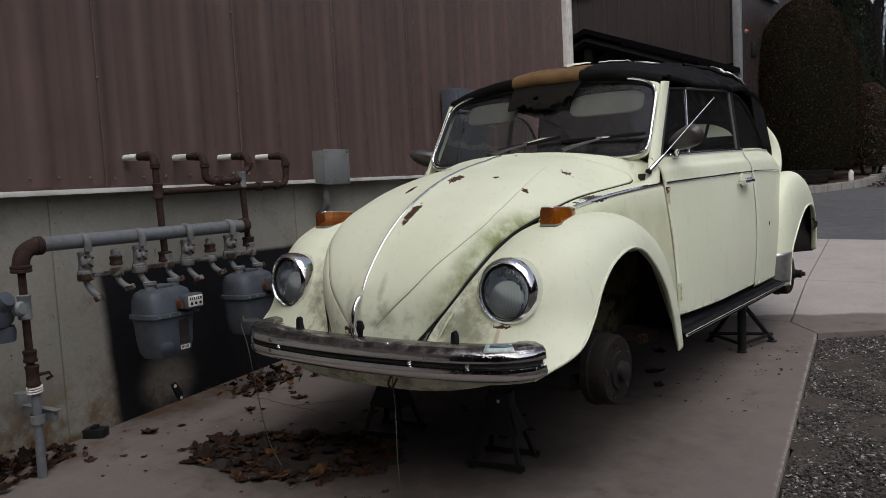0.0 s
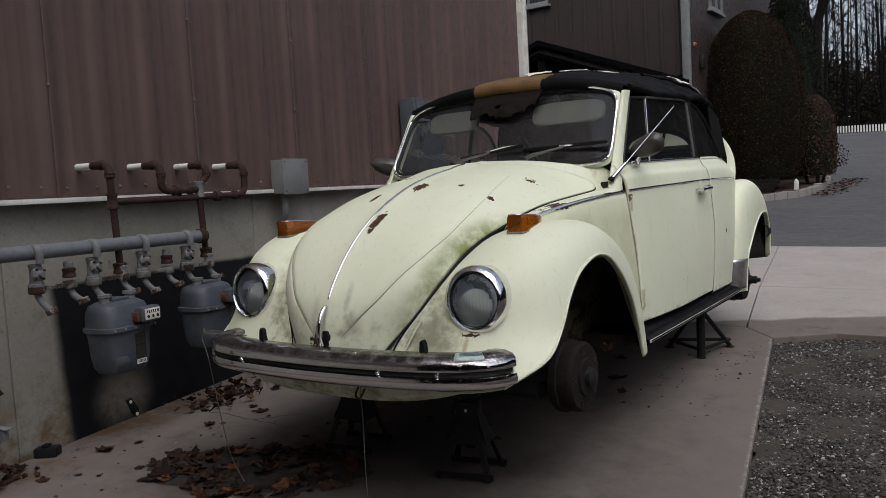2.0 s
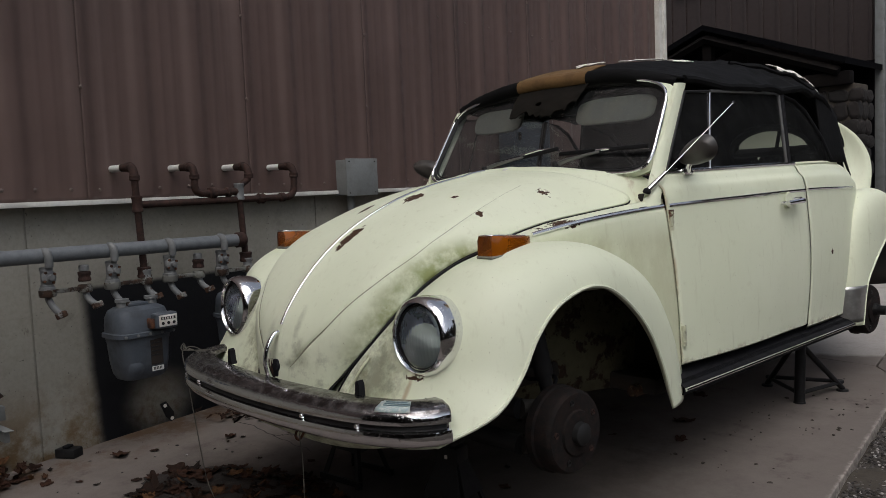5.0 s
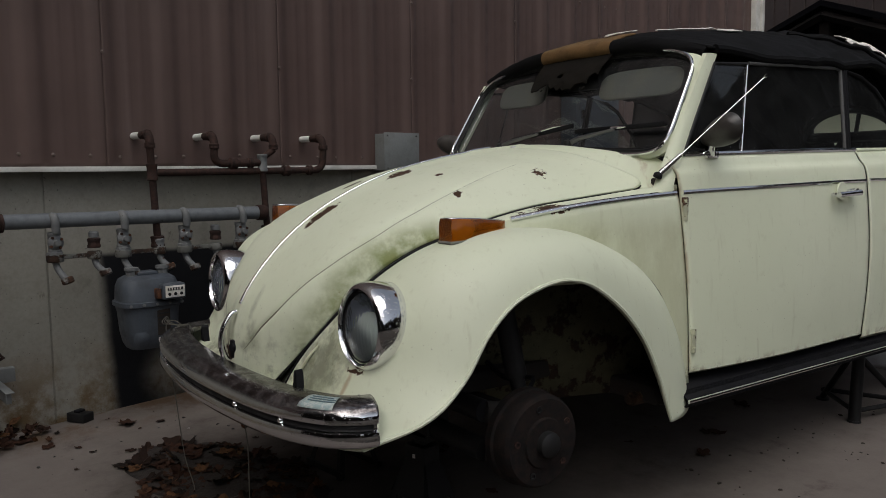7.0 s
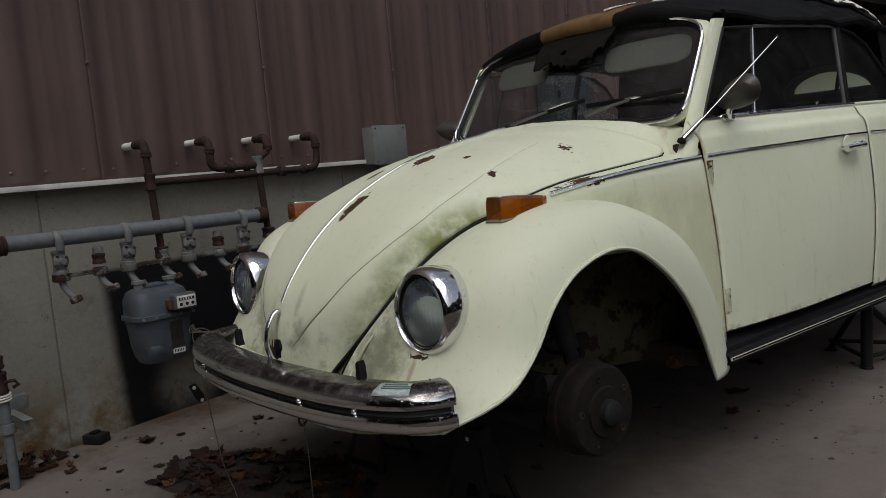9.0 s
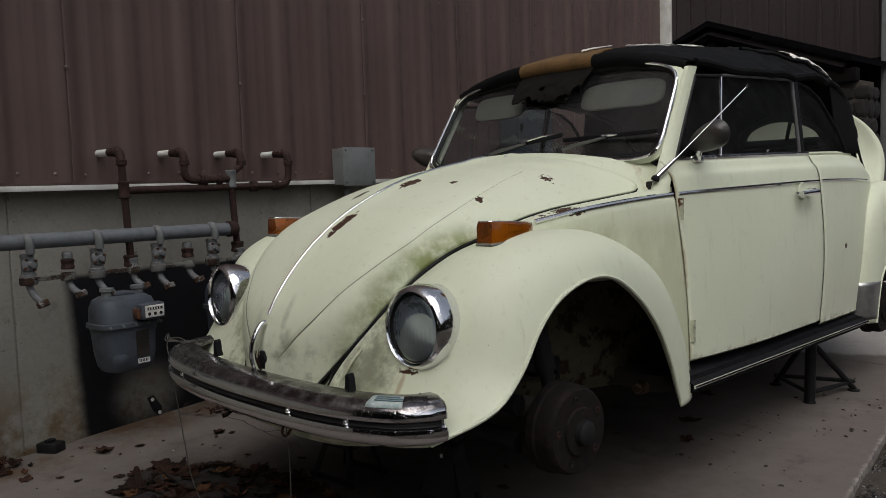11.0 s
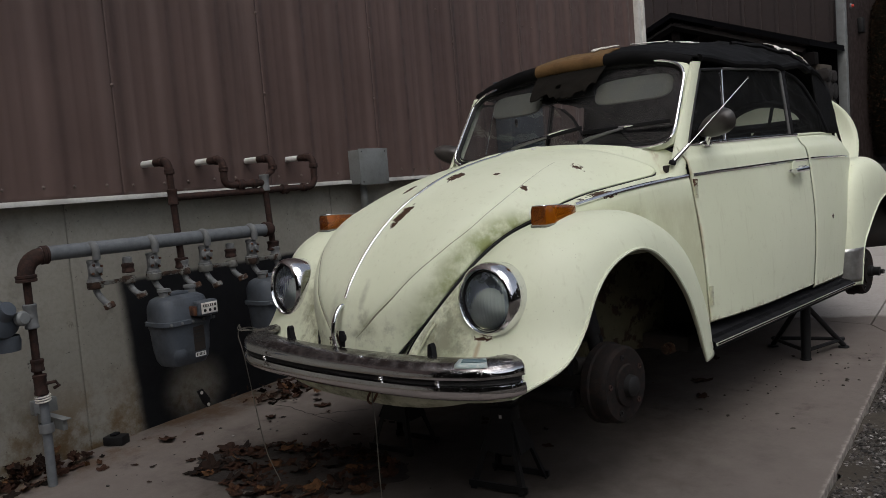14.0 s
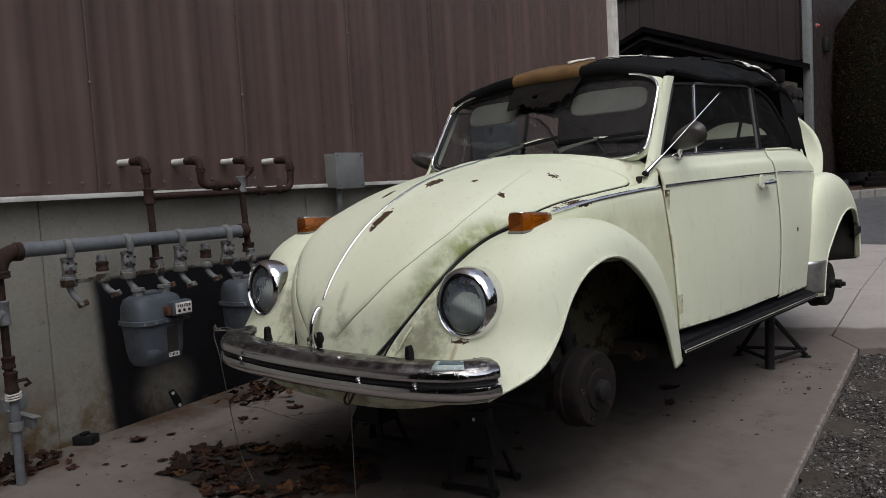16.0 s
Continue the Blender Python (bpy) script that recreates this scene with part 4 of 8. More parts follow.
SEAM_Z = curve1([-0.3, -0.16, 0.0, 0.17, 0.36, 0.49, 0.585, 0.612], [0.86, 0.925, 0.955, 0.938, 0.865, 0.775, 0.66, 0.50])
for right in (False, True):
    sx = -1 if right else 1
    # quarter between hood and door, with its shoulder up to the hood's seam
    ys = np.linspace(-0.085, 0.5932, 70)
    rowsq = []
    for y in ys:
        e = np.array([np.interp(min(y, 0.595), SEAM[:, 1], SEAM[:, k]) for k in range(3)])
        zb = float(Z_BELT(y))
        top = (e[0] + 0.010, y, e[2] - 0.004)
        belt = (side_x(y, zb), y, zb)
        midp = ((top[0] + belt[0]) / 2 + 0.006, y, (top[2] + belt[2]) / 2 + 0.012 * np.clip(y / 0.5, 0.3, 1))
        low = [(side_x(y, z) + 0.008, y, z) for z in np.linspace(zb - 0.02, min(float(SEAM_Z(y)) - 0.035, float(np.interp(y, [0.40, 0.54], [0.80, 0.47]))), 22)]
        rowsq.append(np.concatenate([[(top[0] - 0.02, y, top[2] - 0.03)], spline([top, midp, belt], 12), low]))
    q = np.array(rowsq)
    q[-1, 1:, 0] -= 0.002
    panel = sheet("front_quarter", q * (sx, 1, 1), CREAM_SIDE, car, "cream front quarter with rust along the seam", 0.004, -1, UNDER, (0, 0.3, 0.6))
    line = [(side_x(y, Z_BELT(y)) + 0.002, y, Z_BELT(y)) for y in np.linspace(0.03, 0.586, 26)]
    part("belt_strip", tube(np.array(line) * (sx, 1, 1), 0.0075, 8), CHROME, panel, "chrome belt strip")
    post = box(0.585, 0.634, 0.580, 0.612, 0.87, 1.08, 0.004)
    post.transform(Matrix.Diagonal((sx, 1, 1, 1)))
    part("hinge_post", post, CREAM_SIDE, car, "cream hinge post inside the door gap")
    # door
    door = patch("door", 0.5945, 1.530, lambda y: 0.492 + 0.008 * y, Z_SILL, 50, 90, CREAM_SIDE, car, "closed cream door with a chrome belt strip", right, 0.011, 0.006)
    line = [(side_x(y, Z_BELT(y)) + 0.008, y, Z_BELT(y)) for y in np.linspace(0.606, 1.52, 30)]
    part("belt_strip", tube(np.array(line) * (sx, 1, 1), 0.0080, 8), CHROME, door, "chrome belt strip")
    line = [(side_x(y, Z_SILL(y)) - 0.002, y, Z_SILL(y) + 0.003) for y in np.linspace(0.655, 1.53, 30)]
    part("sill_strip", tube(np.array(line) * (sx, 1, 1), 0.008, 8), CHROME, door, "chrome window sill strip")
    hy, hz = 1.375, 1.034
    hxx = side_x(1.45, hz) + 0.009
    hd = bmesh.new()
    hd = rod((sx * (hxx + 0.030), hy - 0.085, hz - 0.001), (sx * (hxx + 0.034), hy + 0.045, hz + 0.004), 0.010, 10, hd, 0.012)
    hd = rod((sx * hxx, hy + 0.03, hz + 0.006), (sx * (hxx + 0.034), hy + 0.03, hz + 0.008), 0.012, 10, hd)
    hd = rod((sx * hxx, hy - 0.075, hz - 0.001), (sx * (hxx + 0.030), hy - 0.075, hz - 0.001), 0.007, 8, hd)
    part("door_handle", hd, CHROME, door, "chrome door handle")
    part("handle_recess", lathe([(0, 0.003), (0.020, 0.004), (0.030, 0.0055), (0.034, 0.002)], toward((sx * (hxx + 0.001), hy - 0.02, hz + 0.010), (sx, 0, 0)), 20), CREAM_SIDE, door)
    for hgz in (1.005, 0.60):
        hb2 = bmesh.new()
        for dz in (-0.028, 0.028):
            hb2 = rod((sx * (side_x(0.61, hgz) + 0.010), 0.607, hgz + dz - 0.008), (sx * (side_x(0.61, hgz) + 0.010), 0.607, hgz + dz + 0.008), 0.010, 10, hb2)
        x0 = side_x(0.61, hgz) + 0.007
        box(min(sx * x0, sx * (x0 + 0.008)), max(sx * x0, sx * (x0 + 0.008)), 0.598, 0.620, hgz - 0.036, hgz + 0.036, 0.003, bm=hb2)
        part("hinge", hb2, rusty("hinge_rust", under=(0.55, 0.56, 0.40), cover=0.45) if not right else CREAM, door, "rusty cream hinge")
    # rear quarter
    rq = patch("rear_quarter", 1.537, 2.16, lambda y: 0.49, lambda y: float(Z_SILL(y)), 36, 60, CREAM_SIDE, car, "cream rear quarter panel", right, 0.011)
    line = [(side_x(y, Z_BELT(y)) + 0.009, y, Z_BELT(y) + 0.003) for y in np.linspace(1.545, 2.08, 20)]
    part("belt_strip", tube(np.array(line) * (sx, 1, 1), 0.0065, 8), CHROME, rq, "chrome belt strip")
    line = [(side_x(y, Z_SILL(y)) - 0.004, y, Z_SILL(y) + 0.002) for y in np.linspace(1.54, 2.02, 16)]
    part("sill_strip", tube(np.array(line) * (sx, 1, 1), 0.007, 8), CREAM, rq)

# ---- fenders: rows (inner seam, two shaping points, wheel arch edge) from the front foot to the rear foot ----
FRONT = [[(0.20, -0.560, 0.46), (0.36, -0.580, 0.455), (0.54, -0.572, 0.455), (0.665, -0.530, 0.484)],
         [(0.240, -0.512, 0.59), (0.38, -0.515, 0.56), (0.64, -0.530, 0.54), (0.752, -0.405, 0.552)],
         [(0.305, -0.460, 0.69), (0.42, -0.450, 0.67), (0.69, -0.455, 0.66), (0.760, -0.305, 0.632)],
         [(0.350, -0.390, 0.775), (0.45, -0.415, 0.80), (0.70, -0.390, 0.80), (0.763, -0.235, 0.733)],
         [(0.392, -0.295, 0.860), (0.50, -0.335, 0.902), (0.71, -0.310, 0.892), (0.765, -0.155, 0.803)],
         [(0.425, -0.165, 0.925), (0.54, -0.190, 0.968), (0.725, -0.165, 0.950), (0.767, -0.055, 0.840)],
         [(0.475, 0.00, 0.955), (0.58, -0.005, 0.985), (0.735, 0.00, 0.970), (0.768, 0.03, 0.846)],
         [(0.545, 0.17, 0.938), (0.62, 0.155, 0.970), (0.745, 0.145, 0.950), (0.768, 0.12, 0.820)],
         [(0.585, 0.36, 0.865), (0.65, 0.345, 0.895), (0.750, 0.300, 0.875), (0.767, 0.23, 0.745)],
         [(0.605, 0.49, 0.775), (0.66, 0.475, 0.800), (0.755, 0.405, 0.785), (0.765, 0.32, 0.650)],
         [(0.620, 0.585, 0.660), (0.67, 0.560, 0.672), (0.757, 0.475, 0.662), (0.762, 0.385, 0.540)],
         [(0.645, 0.612, 0.555), (0.69, 0.590, 0.560), (0.758, 0.505, 0.550), (0.758, 0.425, 0.455)],
         [(0.682, 0.618, 0.405), (0.71, 0.595, 0.400), (0.760, 0.525, 0.392), (0.756, 0.455, 0.385)]]
REAR_RAW = [[(0.690, 1.925, 0.44), (0.73, 1.925, 0.44), (0.790, 1.945, 0.44), (0.800, 2.01, 0.44)],
        [(0.700, 1.930, 0.62), (0.74, 1.925, 0.62), (0.795, 1.950, 0.62), (0.802, 2.055, 0.62)],
        [(0.715, 1.965, 0.80), (0.76, 1.960, 0.81), (0.805, 2.010, 0.79), (0.808, 2.13, 0.715)],
        [(0.722, 2.045, 0.95), (0.77, 2.040, 0.97), (0.812, 2.100, 0.93), (0.811, 2.225, 0.79)],
        [(0.705, 2.140, 1.035), (0.77, 2.150, 1.06), (0.820, 2.220, 1.00), (0.812, 2.33, 0.838)],
        [(0.665, 2.280, 1.055), (0.75, 2.300, 1.085), (0.825, 2.370, 1.03), (0.812, 2.45, 0.862)],
        [(0.630, 2.450, 1.03), (0.73, 2.480, 1.055), (0.820, 2.530, 1.00), (0.810, 2.58, 0.855)],
        [(0.585, 2.650, 0.95), (0.69, 2.700, 0.97), (0.810, 2.710, 0.91), (0.806, 2.68, 0.800)],
        [(0.550, 2.830, 0.83), (0.64, 2.890, 0.84), (0.795, 2.850, 0.80), (0.802, 2.74, 0.700)],
        [(0.520, 2.930, 0.65), (0.60, 3.000, 0.65), (0.780, 2.930, 0.63), (0.797, 2.76, 0.575)]]


REAR = [[(x, y if y < 2.2 else 2.2 + (y - 2.2) * 0.80, z) for x, y, z in r] for r in REAR_RAW]


def fender_points(stations, n, m, full=1.12):
    c = spline(stations, n)
    t = np.linspace(0, 1, m)[None, :, None]
    a, b, d, e = (c[:, k, None] for k in range(4))
    b, d = a + (b - a) * full, e + (d - e) * full
    p = (1 - t) ** 3 * a + 3 * (1 - t) ** 2 * t * b + 3 * (1 - t) * t ** 2 * d + t ** 3 * e
    lip = e + (a - e) * np.array([0.10, 0.0, 0.0]) + (0, 0, -0.002)
    return np.concatenate([p, lip], 1)


def headlight(fender, sx):
    c = Vector((sx * 0.521, -0.442, 0.742))
    m = Matrix.Translation(c) @ pose(0, 0, 0, 90 - 3, 0, sx * 3)     # local z faces forward
    ring = lathe([(0.096, -0.10), (0.108, -0.075), (0.1115, -0.02), (0.109, 0.004), (0.102, 0.016), (0.094, 0.020), (0.089, 0.012), (0.088, -0.01), (0.080, -0.03)], m, 48)
    ring.transform(Matrix.Translation(c) @ Matrix.Diagonal((1, 1, 1.03, 1)) @ Matrix.Translation(-c))
    rim = part("headlight_ring", ring, CHROME, fender, "chrome headlight ring")
    part("bezel", lathe([(0.0890, 0.008), (0.087, 0.010), (0.0855, 0.005), (0.085, -0.004)], m, 40), BLACK, rim)
    lens = bmesh.new()
    lens = lathe([(0.087, 0.0), (0.077, 0.010), (0.06, 0.017), (0.04, 0.023), (0.02, 0.026), (0, 0.027)], m, 40, lens)
    part("lens", lens, LENS, rim, "cloudy glass lens with painted sky sheen")
    part("reflector", lathe([(0.086 * k / 12, -0.002 - 0.036 * (1 - (k / 12) ** 2)) for k in range(12, -1, -1)], m, 40), REFLECT, rim, "silvered reflector")


def indicator(fender, sx):
    """Amber turn lamp in a chrome-topped wedge on the fender's crown."""
    n = 18
    p = []
    for t in np.linspace(0, 1, n):
        y = -0.215 + 0.205 * t
        x = 0.556 - 0.01 * t
        w = 0.038 * math.sqrt(max(0.02, 1 - max(0, (t - 0.35) / 0.65) ** 2.2)) * (0.75 + 0.25 * min(1, t * 8))
        h = 0.052 - 0.030 * t ** 1.3
        z = 0.953 + 0.016 * t
        p.append([(x - w, y, z - 0.012), (x - w, y, z + h * 0.75), (x - w * 0.8, y, z + h), (x + w * 0.8, y, z + h), (x + w, y, z + h * 0.75), (x + w * 1.02, y, z - 0.012)])
    p = np.array(p)
    a = p[:, :, :].copy()
    bm = bmesh.new()
    v = [[bm.verts.new(q) for q in r] for r in a * (sx, 1, 1)]
    for i in range(n - 1):
        for k in range(5):
            bm.faces.new((v[i][k], v[i][k + 1], v[i + 1][k + 1], v[i + 1][k]))
    bm.faces.new(v[0])
    bm.faces.new(v[-1][::-1])
    lamp = part("indicator", bm, AMBER, fender, "amber turn indicator lamp")
    cap = a[:, 2:4].copy()
    cap[..., 2] += 0.002
    sheet("lamp_cap", cap * (sx, 1, 1), CHROME, lamp, "chrome cap strip", 0.003, 1)
    rim = a[:, [0, 5]] + (0, 0, 0.002)
    path = np.concatenate([rim[::-1, 0], rim[:, 1]]) * (sx, 1, 1)
    part("gasket", tube(path, 0.005, 6), VISOR, lamp)


REFLECT = plain("reflector", (0.85, 0.89, 0.95), 0.17, 1.0, (0.5, 0.52, 0.56), 0.3, bump=0.0002)
for right in (False, True):
    sx = -1 if right else 1
    pf = fender_points(FRONT, 110, 34)
    flange = pf[:, :1] + np.array((-0.030, 0.026, -0.010)) + np.clip((0.64 - pf[:, :1, 2:]) / 0.1, 0, 1) * np.array((-0.060, 0.004, 0.0))
    ff = sheet("front_fender", np.concatenate([flange, pf], 1) * (sx, 1, 1), CREAM_FENDER, car, "cream front fender with an open wheel arch", 0.004, -1, UNDER, (sx * 0.3, 0.1, 0.35))
    ff["label"] = "cream front fender with chrome headlight"
    beading = []
    for i in range(2, 110, 2):
        j = 0
        if pf[i, 0, 1] > 0.08:
            j = next((k for k in range(30) if pf[i, k, 1] > 0.590 or pf[i, k, 0] > side_x(pf[i, k, 1], pf[i, k, 2]) + 0.0005), 0)
            j = min(j, 24)
        beading.append(pf[i, j] + (0.002, 0, 0.003))
    beading = np.array(beading)
    for _ in range(3):
        beading[1:-1] = (beading[:-2] + 2 * beading[1:-1] + beading[2:]) / 4
    part("beading", tube(beading * (sx, 1, 1), 0.0034, 6), RUBBER, ff, "dark beading along the body seam")
    part("arch_rim", tube(pf[::2, -2] * (sx, 1, 1), 0.0055, 6), CREAM_FENDER, ff)
    headlight(ff, sx)
    indicator(ff, sx)
    pr = fender_points(REAR, 90, 30)
    rf = sheet("rear_fender", pr * (sx, 1, 1), CREAM, car, "cream rear fender with an open wheel arch", 0.004, -1, UNDER, (sx * 0.3, 2.5, 0.4))
    part("arch_rim", tube(pr[::2, -2] * (sx, 1, 1), 0.0055, 6), CREAM, rf)
    beading = [pr[i, 0] + (0.003, -0.002, 0.003) for i in range(2, 90, 3)]
    part("beading", tube(np.array(beading) * (sx, 1, 1), 0.0045, 6), RUBBER, rf)
    hous = np.array([[(float(np.interp(y, [1.98, 2.3, 2.5, 2.66], [0.60, 0.60, 0.66, 0.78])) - 0.04 * t, y, 0.565 + 0.45 * t) for t in np.linspace(0, 1, 6)] for y in np.linspace(1.98, 2.66, 14)])
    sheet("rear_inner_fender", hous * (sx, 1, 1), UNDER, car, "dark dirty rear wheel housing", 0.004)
    part("tail_lamp", lathe([(0.045, -0.03), (0.045, 0.0), (0.03, 0.014), (0, 0.018)], toward((sx * 0.775, 2.64, 0.74), (sx * 0.5, 1, 0.2)), 16), BLACK, rf, "dark tail lamp")
    nr = normals(pr[:, :30])
    if nr[5, 15, 0] < 0:
        nr = -nr
    gd = (pr[:, :30] + nr * 0.003)[1:11, 3:]
    sheet("stone_guard", gd * (sx, 1, 1), ALU, rf, "dull bare metal stone guard", 0.002, 1)
    # running board
    bd = []
    for t in np.linspace(0, 1, 30):
        y = 0.525 + 1.405 * t
        z = 0.448 + 0.022 * t
        xo = 0.758 + 0.030 * t
        bd.append([(0.66 + 0.03 * t, y, z + 0.035), (0.685 + 0.03 * t, y, z + 0.022), (0.715 + 0.03 * t, y, z + 0.008), (xo - 0.015, y, z), (xo - 0.002, y, z - 0.006), (xo, y, z - 0.018), (xo - 0.006, y, z - 0.034), (0.70, y, z - 0.036)])
    rb = sheet("running_board", np.array(bd) * (sx, 1, 1), RUBBER, car, "black ribbed rubber running board", 0.004, -1, None, (0, 1.2, 0.3))
    trim = np.array([(r[5][0] + 0.002, r[5][1], r[5][2] + 0.004) for r in bd])
    part("edge_strip", tube(trim * (sx, 1, 1), 0.0060, 8), CHROME, rb, "bright trim strip")
    for k in range(5):
        t = 0.18 + 0.13 * k
        ln = np.array([np.array(r[2]) * (1 - t * 1.2) + np.array(r[3]) * t * 1.2 + (0, 0, 0.002) for r in bd])
        part("rubber_rib", tube(ln * (sx, 1, 1), 0.0009, 5), RUBBER, rb)
    # inner wheel housing
    wel = []
    for y in np.linspace(-0.45, 0.66, 24):
        x0 = float(np.interp(y, [-0.45, -0.2, 0.2, 0.66], [0.14, 0.24, 0.36, 0.52]))
        zt = float(np.interp(y, [-0.45, -0.2, 0.1, 0.66], [0.60, 0.80, 0.90, 0.92]))
        wel.append([(x0 + 0.04 * t, y, 0.40 + (zt - 0.40) * t) for t in (0, 0.33, 0.66, 1)])
    sheet("inner_fender", np.array(wel) * (sx, 1, 1), RUST_INNER, car, "rusty dirty inner wheel housing", 0.004)
    bulk = [[(x, 0.635, z) for z in np.linspace(0.40, 0.9, 6)] for x in np.linspace(0.3, 0.64, 5)]
    sheet("bulkhead", np.array(bulk) * (sx, 1, 1), RUST_INNER, car, "rusty bulkhead panel", 0.006)

strip = spline([(0.318, -0.462, 0.668), (0.312, -0.492, 0.640), (0.300, -0.512, 0.605), (0.290, -0.530, 0.575), (0.298, -0.545, 0.560)], 20)
part("loose_beading", tube(strip, np.interp(np.linspace(0, 1, 20), [0, 0.6, 1], [0.0042, 0.0034, 0.0026]), 8), CREAM_SIDE, car, "loose cream seam beading hanging free")

# ---- front apron, floor pan and hidden rear body ----
ap = []
for s in np.linspace(-1, 1, 41):
    x = 0.53 * s
    yb = -0.585 + 0.07 * abs(s) ** 3
    ap.append([(x, yb + 0.03, 0.555), (x, yb - 0.012, 0.535), (x, yb - 0.022, 0.49), (x, yb - 0.016, 0.434 + 0.040 * abs(s) ** 3), (x, yb + 0.015, 0.404 + 0.052 * abs(s) ** 3), (x, yb + 0.08, 0.40 + 0.052 * abs(s) ** 3)])
sheet("front_apron", np.array(ap), CREAM_FENDER, car, "cream front apron below the bumper", 0.004, -1, UNDER, (0, 0, 0.6))
pan = box(-0.66, 0.66, 0.50, 2.25, 0.40, 0.46, 0.01)
box(-0.40, 0.40, -0.42, 0.62, 0.47, 0.53, 0.01, bm=pan)
box(-0.10, 0.10, -0.1, 2.3, 0.36, 0.44, 0.02, bm=pan)
box(-0.63, 0.63, 0.60, 0.64, 0.42, 1.10, 0.005, bm=pan)
box(-0.60, 0.60, 2.12, 2.16, 0.42, 1.0, 0.005, bm=pan)
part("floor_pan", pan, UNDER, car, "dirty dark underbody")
rear = []
for y, w2, zt, zb2 in ((2.02, 0.705, 1.165, 0.46), (2.2, 0.69, 1.15, 0.46), (2.45, 0.63, 1.10, 0.46), (2.7, 0.56, 1.0, 0.47), (2.95, 0.46, 0.85, 0.48), (3.1, 0.36, 0.68, 0.50)):
    a = np.linspace(-math.pi / 2, math.pi / 2, 41)
    sgn = np.sign(np.sin(a))
    rear.append(np.stack([w2 * sgn * np.abs(np.sin(a)) ** 0.7, np.full(41, y), zb2 + (zt - zb2) * np.abs(np.cos(a)) ** 0.35], 1))
sheet("rear_body", spline(rear, 30), CREAM, car, "cream rounded rear body", 0.004, -1, UNDER, (0, 2.5, 0.6))
eng = box(-0.35, 0.35, 2.35, 3.0, 0.46, 0.8, 0.03)
part("engine", eng, UNDER, car, "dark greasy rear engine")
# engine lid standing open
lid = []
for t in np.sin(np.linspace(0, math.pi / 2, 30)):
    z = 0.98 + 0.52 * t
    w2 = 0.572 * max(0.0, 1 - t ** 2.8) ** (1 / 2.8) + 0.001
    y0 = 2.70 + 0.10 * math.sin(math.pi * t) + 0.02 * t
    lid.append([(w2 * s, y0 - 0.10 * (1 - abs(s) ** 2.2) * (1 - 0.3 * t) + (0.012 if abs(s) > 0.82 else 0.0), z) for s in np.linspace(-1, 1, 41)])
sheet("engine_lid", np.array(lid), CREAM, car, "cream engine lid standing open", 0.012)

# ---- cowl and windscreen ----
SCR_N = 120


def ring_point(a, w_top, w_bot, z0, z1, power=6.2):
    """A point (x, z) of the windscreen's rounded outline."""
    c, s = math.cos(a), math.sin(a)
    c, s = math.copysign(abs(c) ** (2 / power), c), math.copysign(abs(s) ** (2 / power), s)
    t = (s + 1) / 2
    return c * (w_bot + (w_top - w_bot) * t), z0 + (z1 - z0) * t


def screen_pt(x, z):
    """The leaning, slightly curved plane of the windscreen; z of the crown rises to the middle."""
    y = 0.632 + (z - 1.20) * 0.60 - 0.030 * (1 - (x / 0.58) ** 2)
    return y


def screen_ring(grow, lift=0.0):
    out = []
    for k in range(SCR_N):
        x, z = ring_point(2 * math.pi * k / SCR_N, 0.550 + grow * 0.7, 0.576 + grow * 0.7, 1.160 - grow, 1.490 + grow, 6.5)
        z += (0.040 - 0.004 * (z - 1.17) / 0.32) * (1 - (x / 0.6) ** 2) + 0.010
        out.append((x, screen_pt(x, z) - lift, z))
    return np.array(out)


inner, outer = screen_ring(0.0), screen_ring(0.034)
cc = inner.mean(0)
disc = np.array([[cc + (q - cc) * f for q in inner] for f in np.linspace(0.02, 1, 12)])
disc[..., 1] = screen_pt(disc[..., 0], disc[..., 2])
pane = link("windscreen", grid_mesh("windscreen", disc, close_v=True), GLASS, car, "windscreen glass with dust and painted sky haze")
pane.visible_shadow = False
scr = sheet("windscreen_frame", np.concatenate([[inner + (0, -0.002, 0)], [(inner + outer) / 2 + (0, -0.014, 0)], [outer], [outer + (0, 0.03, 0)]]).transpose(1, 0, 2)[list(range(SCR_N)) + [0]], CREAM, car, "cream windscreen frame", 0.003, -1, None, (0, 1.1, 1.35))
part("rubber_seal", tube(np.concatenate([screen_ring(0.009, 0.008), screen_ring(0.009, 0.008)[:1]]), 0.0085, 8, False), BLACK, scr, "black rubber seal")
part("chrome_trim", tube(np.concatenate([screen_ring(0.0165, 0.022), screen_ring(0.0165, 0.022)[:1]]), 0.0062, 8, False), CHROME, scr, "chrome trim round the glass")
part("inner_trim", tube(np.concatenate([screen_ring(-0.001, 0.003), screen_ring(-0.001, 0.003)[:1]]), 0.0035, 6, False), BLACK, scr)
cw = []
hr = hood_p[-1]
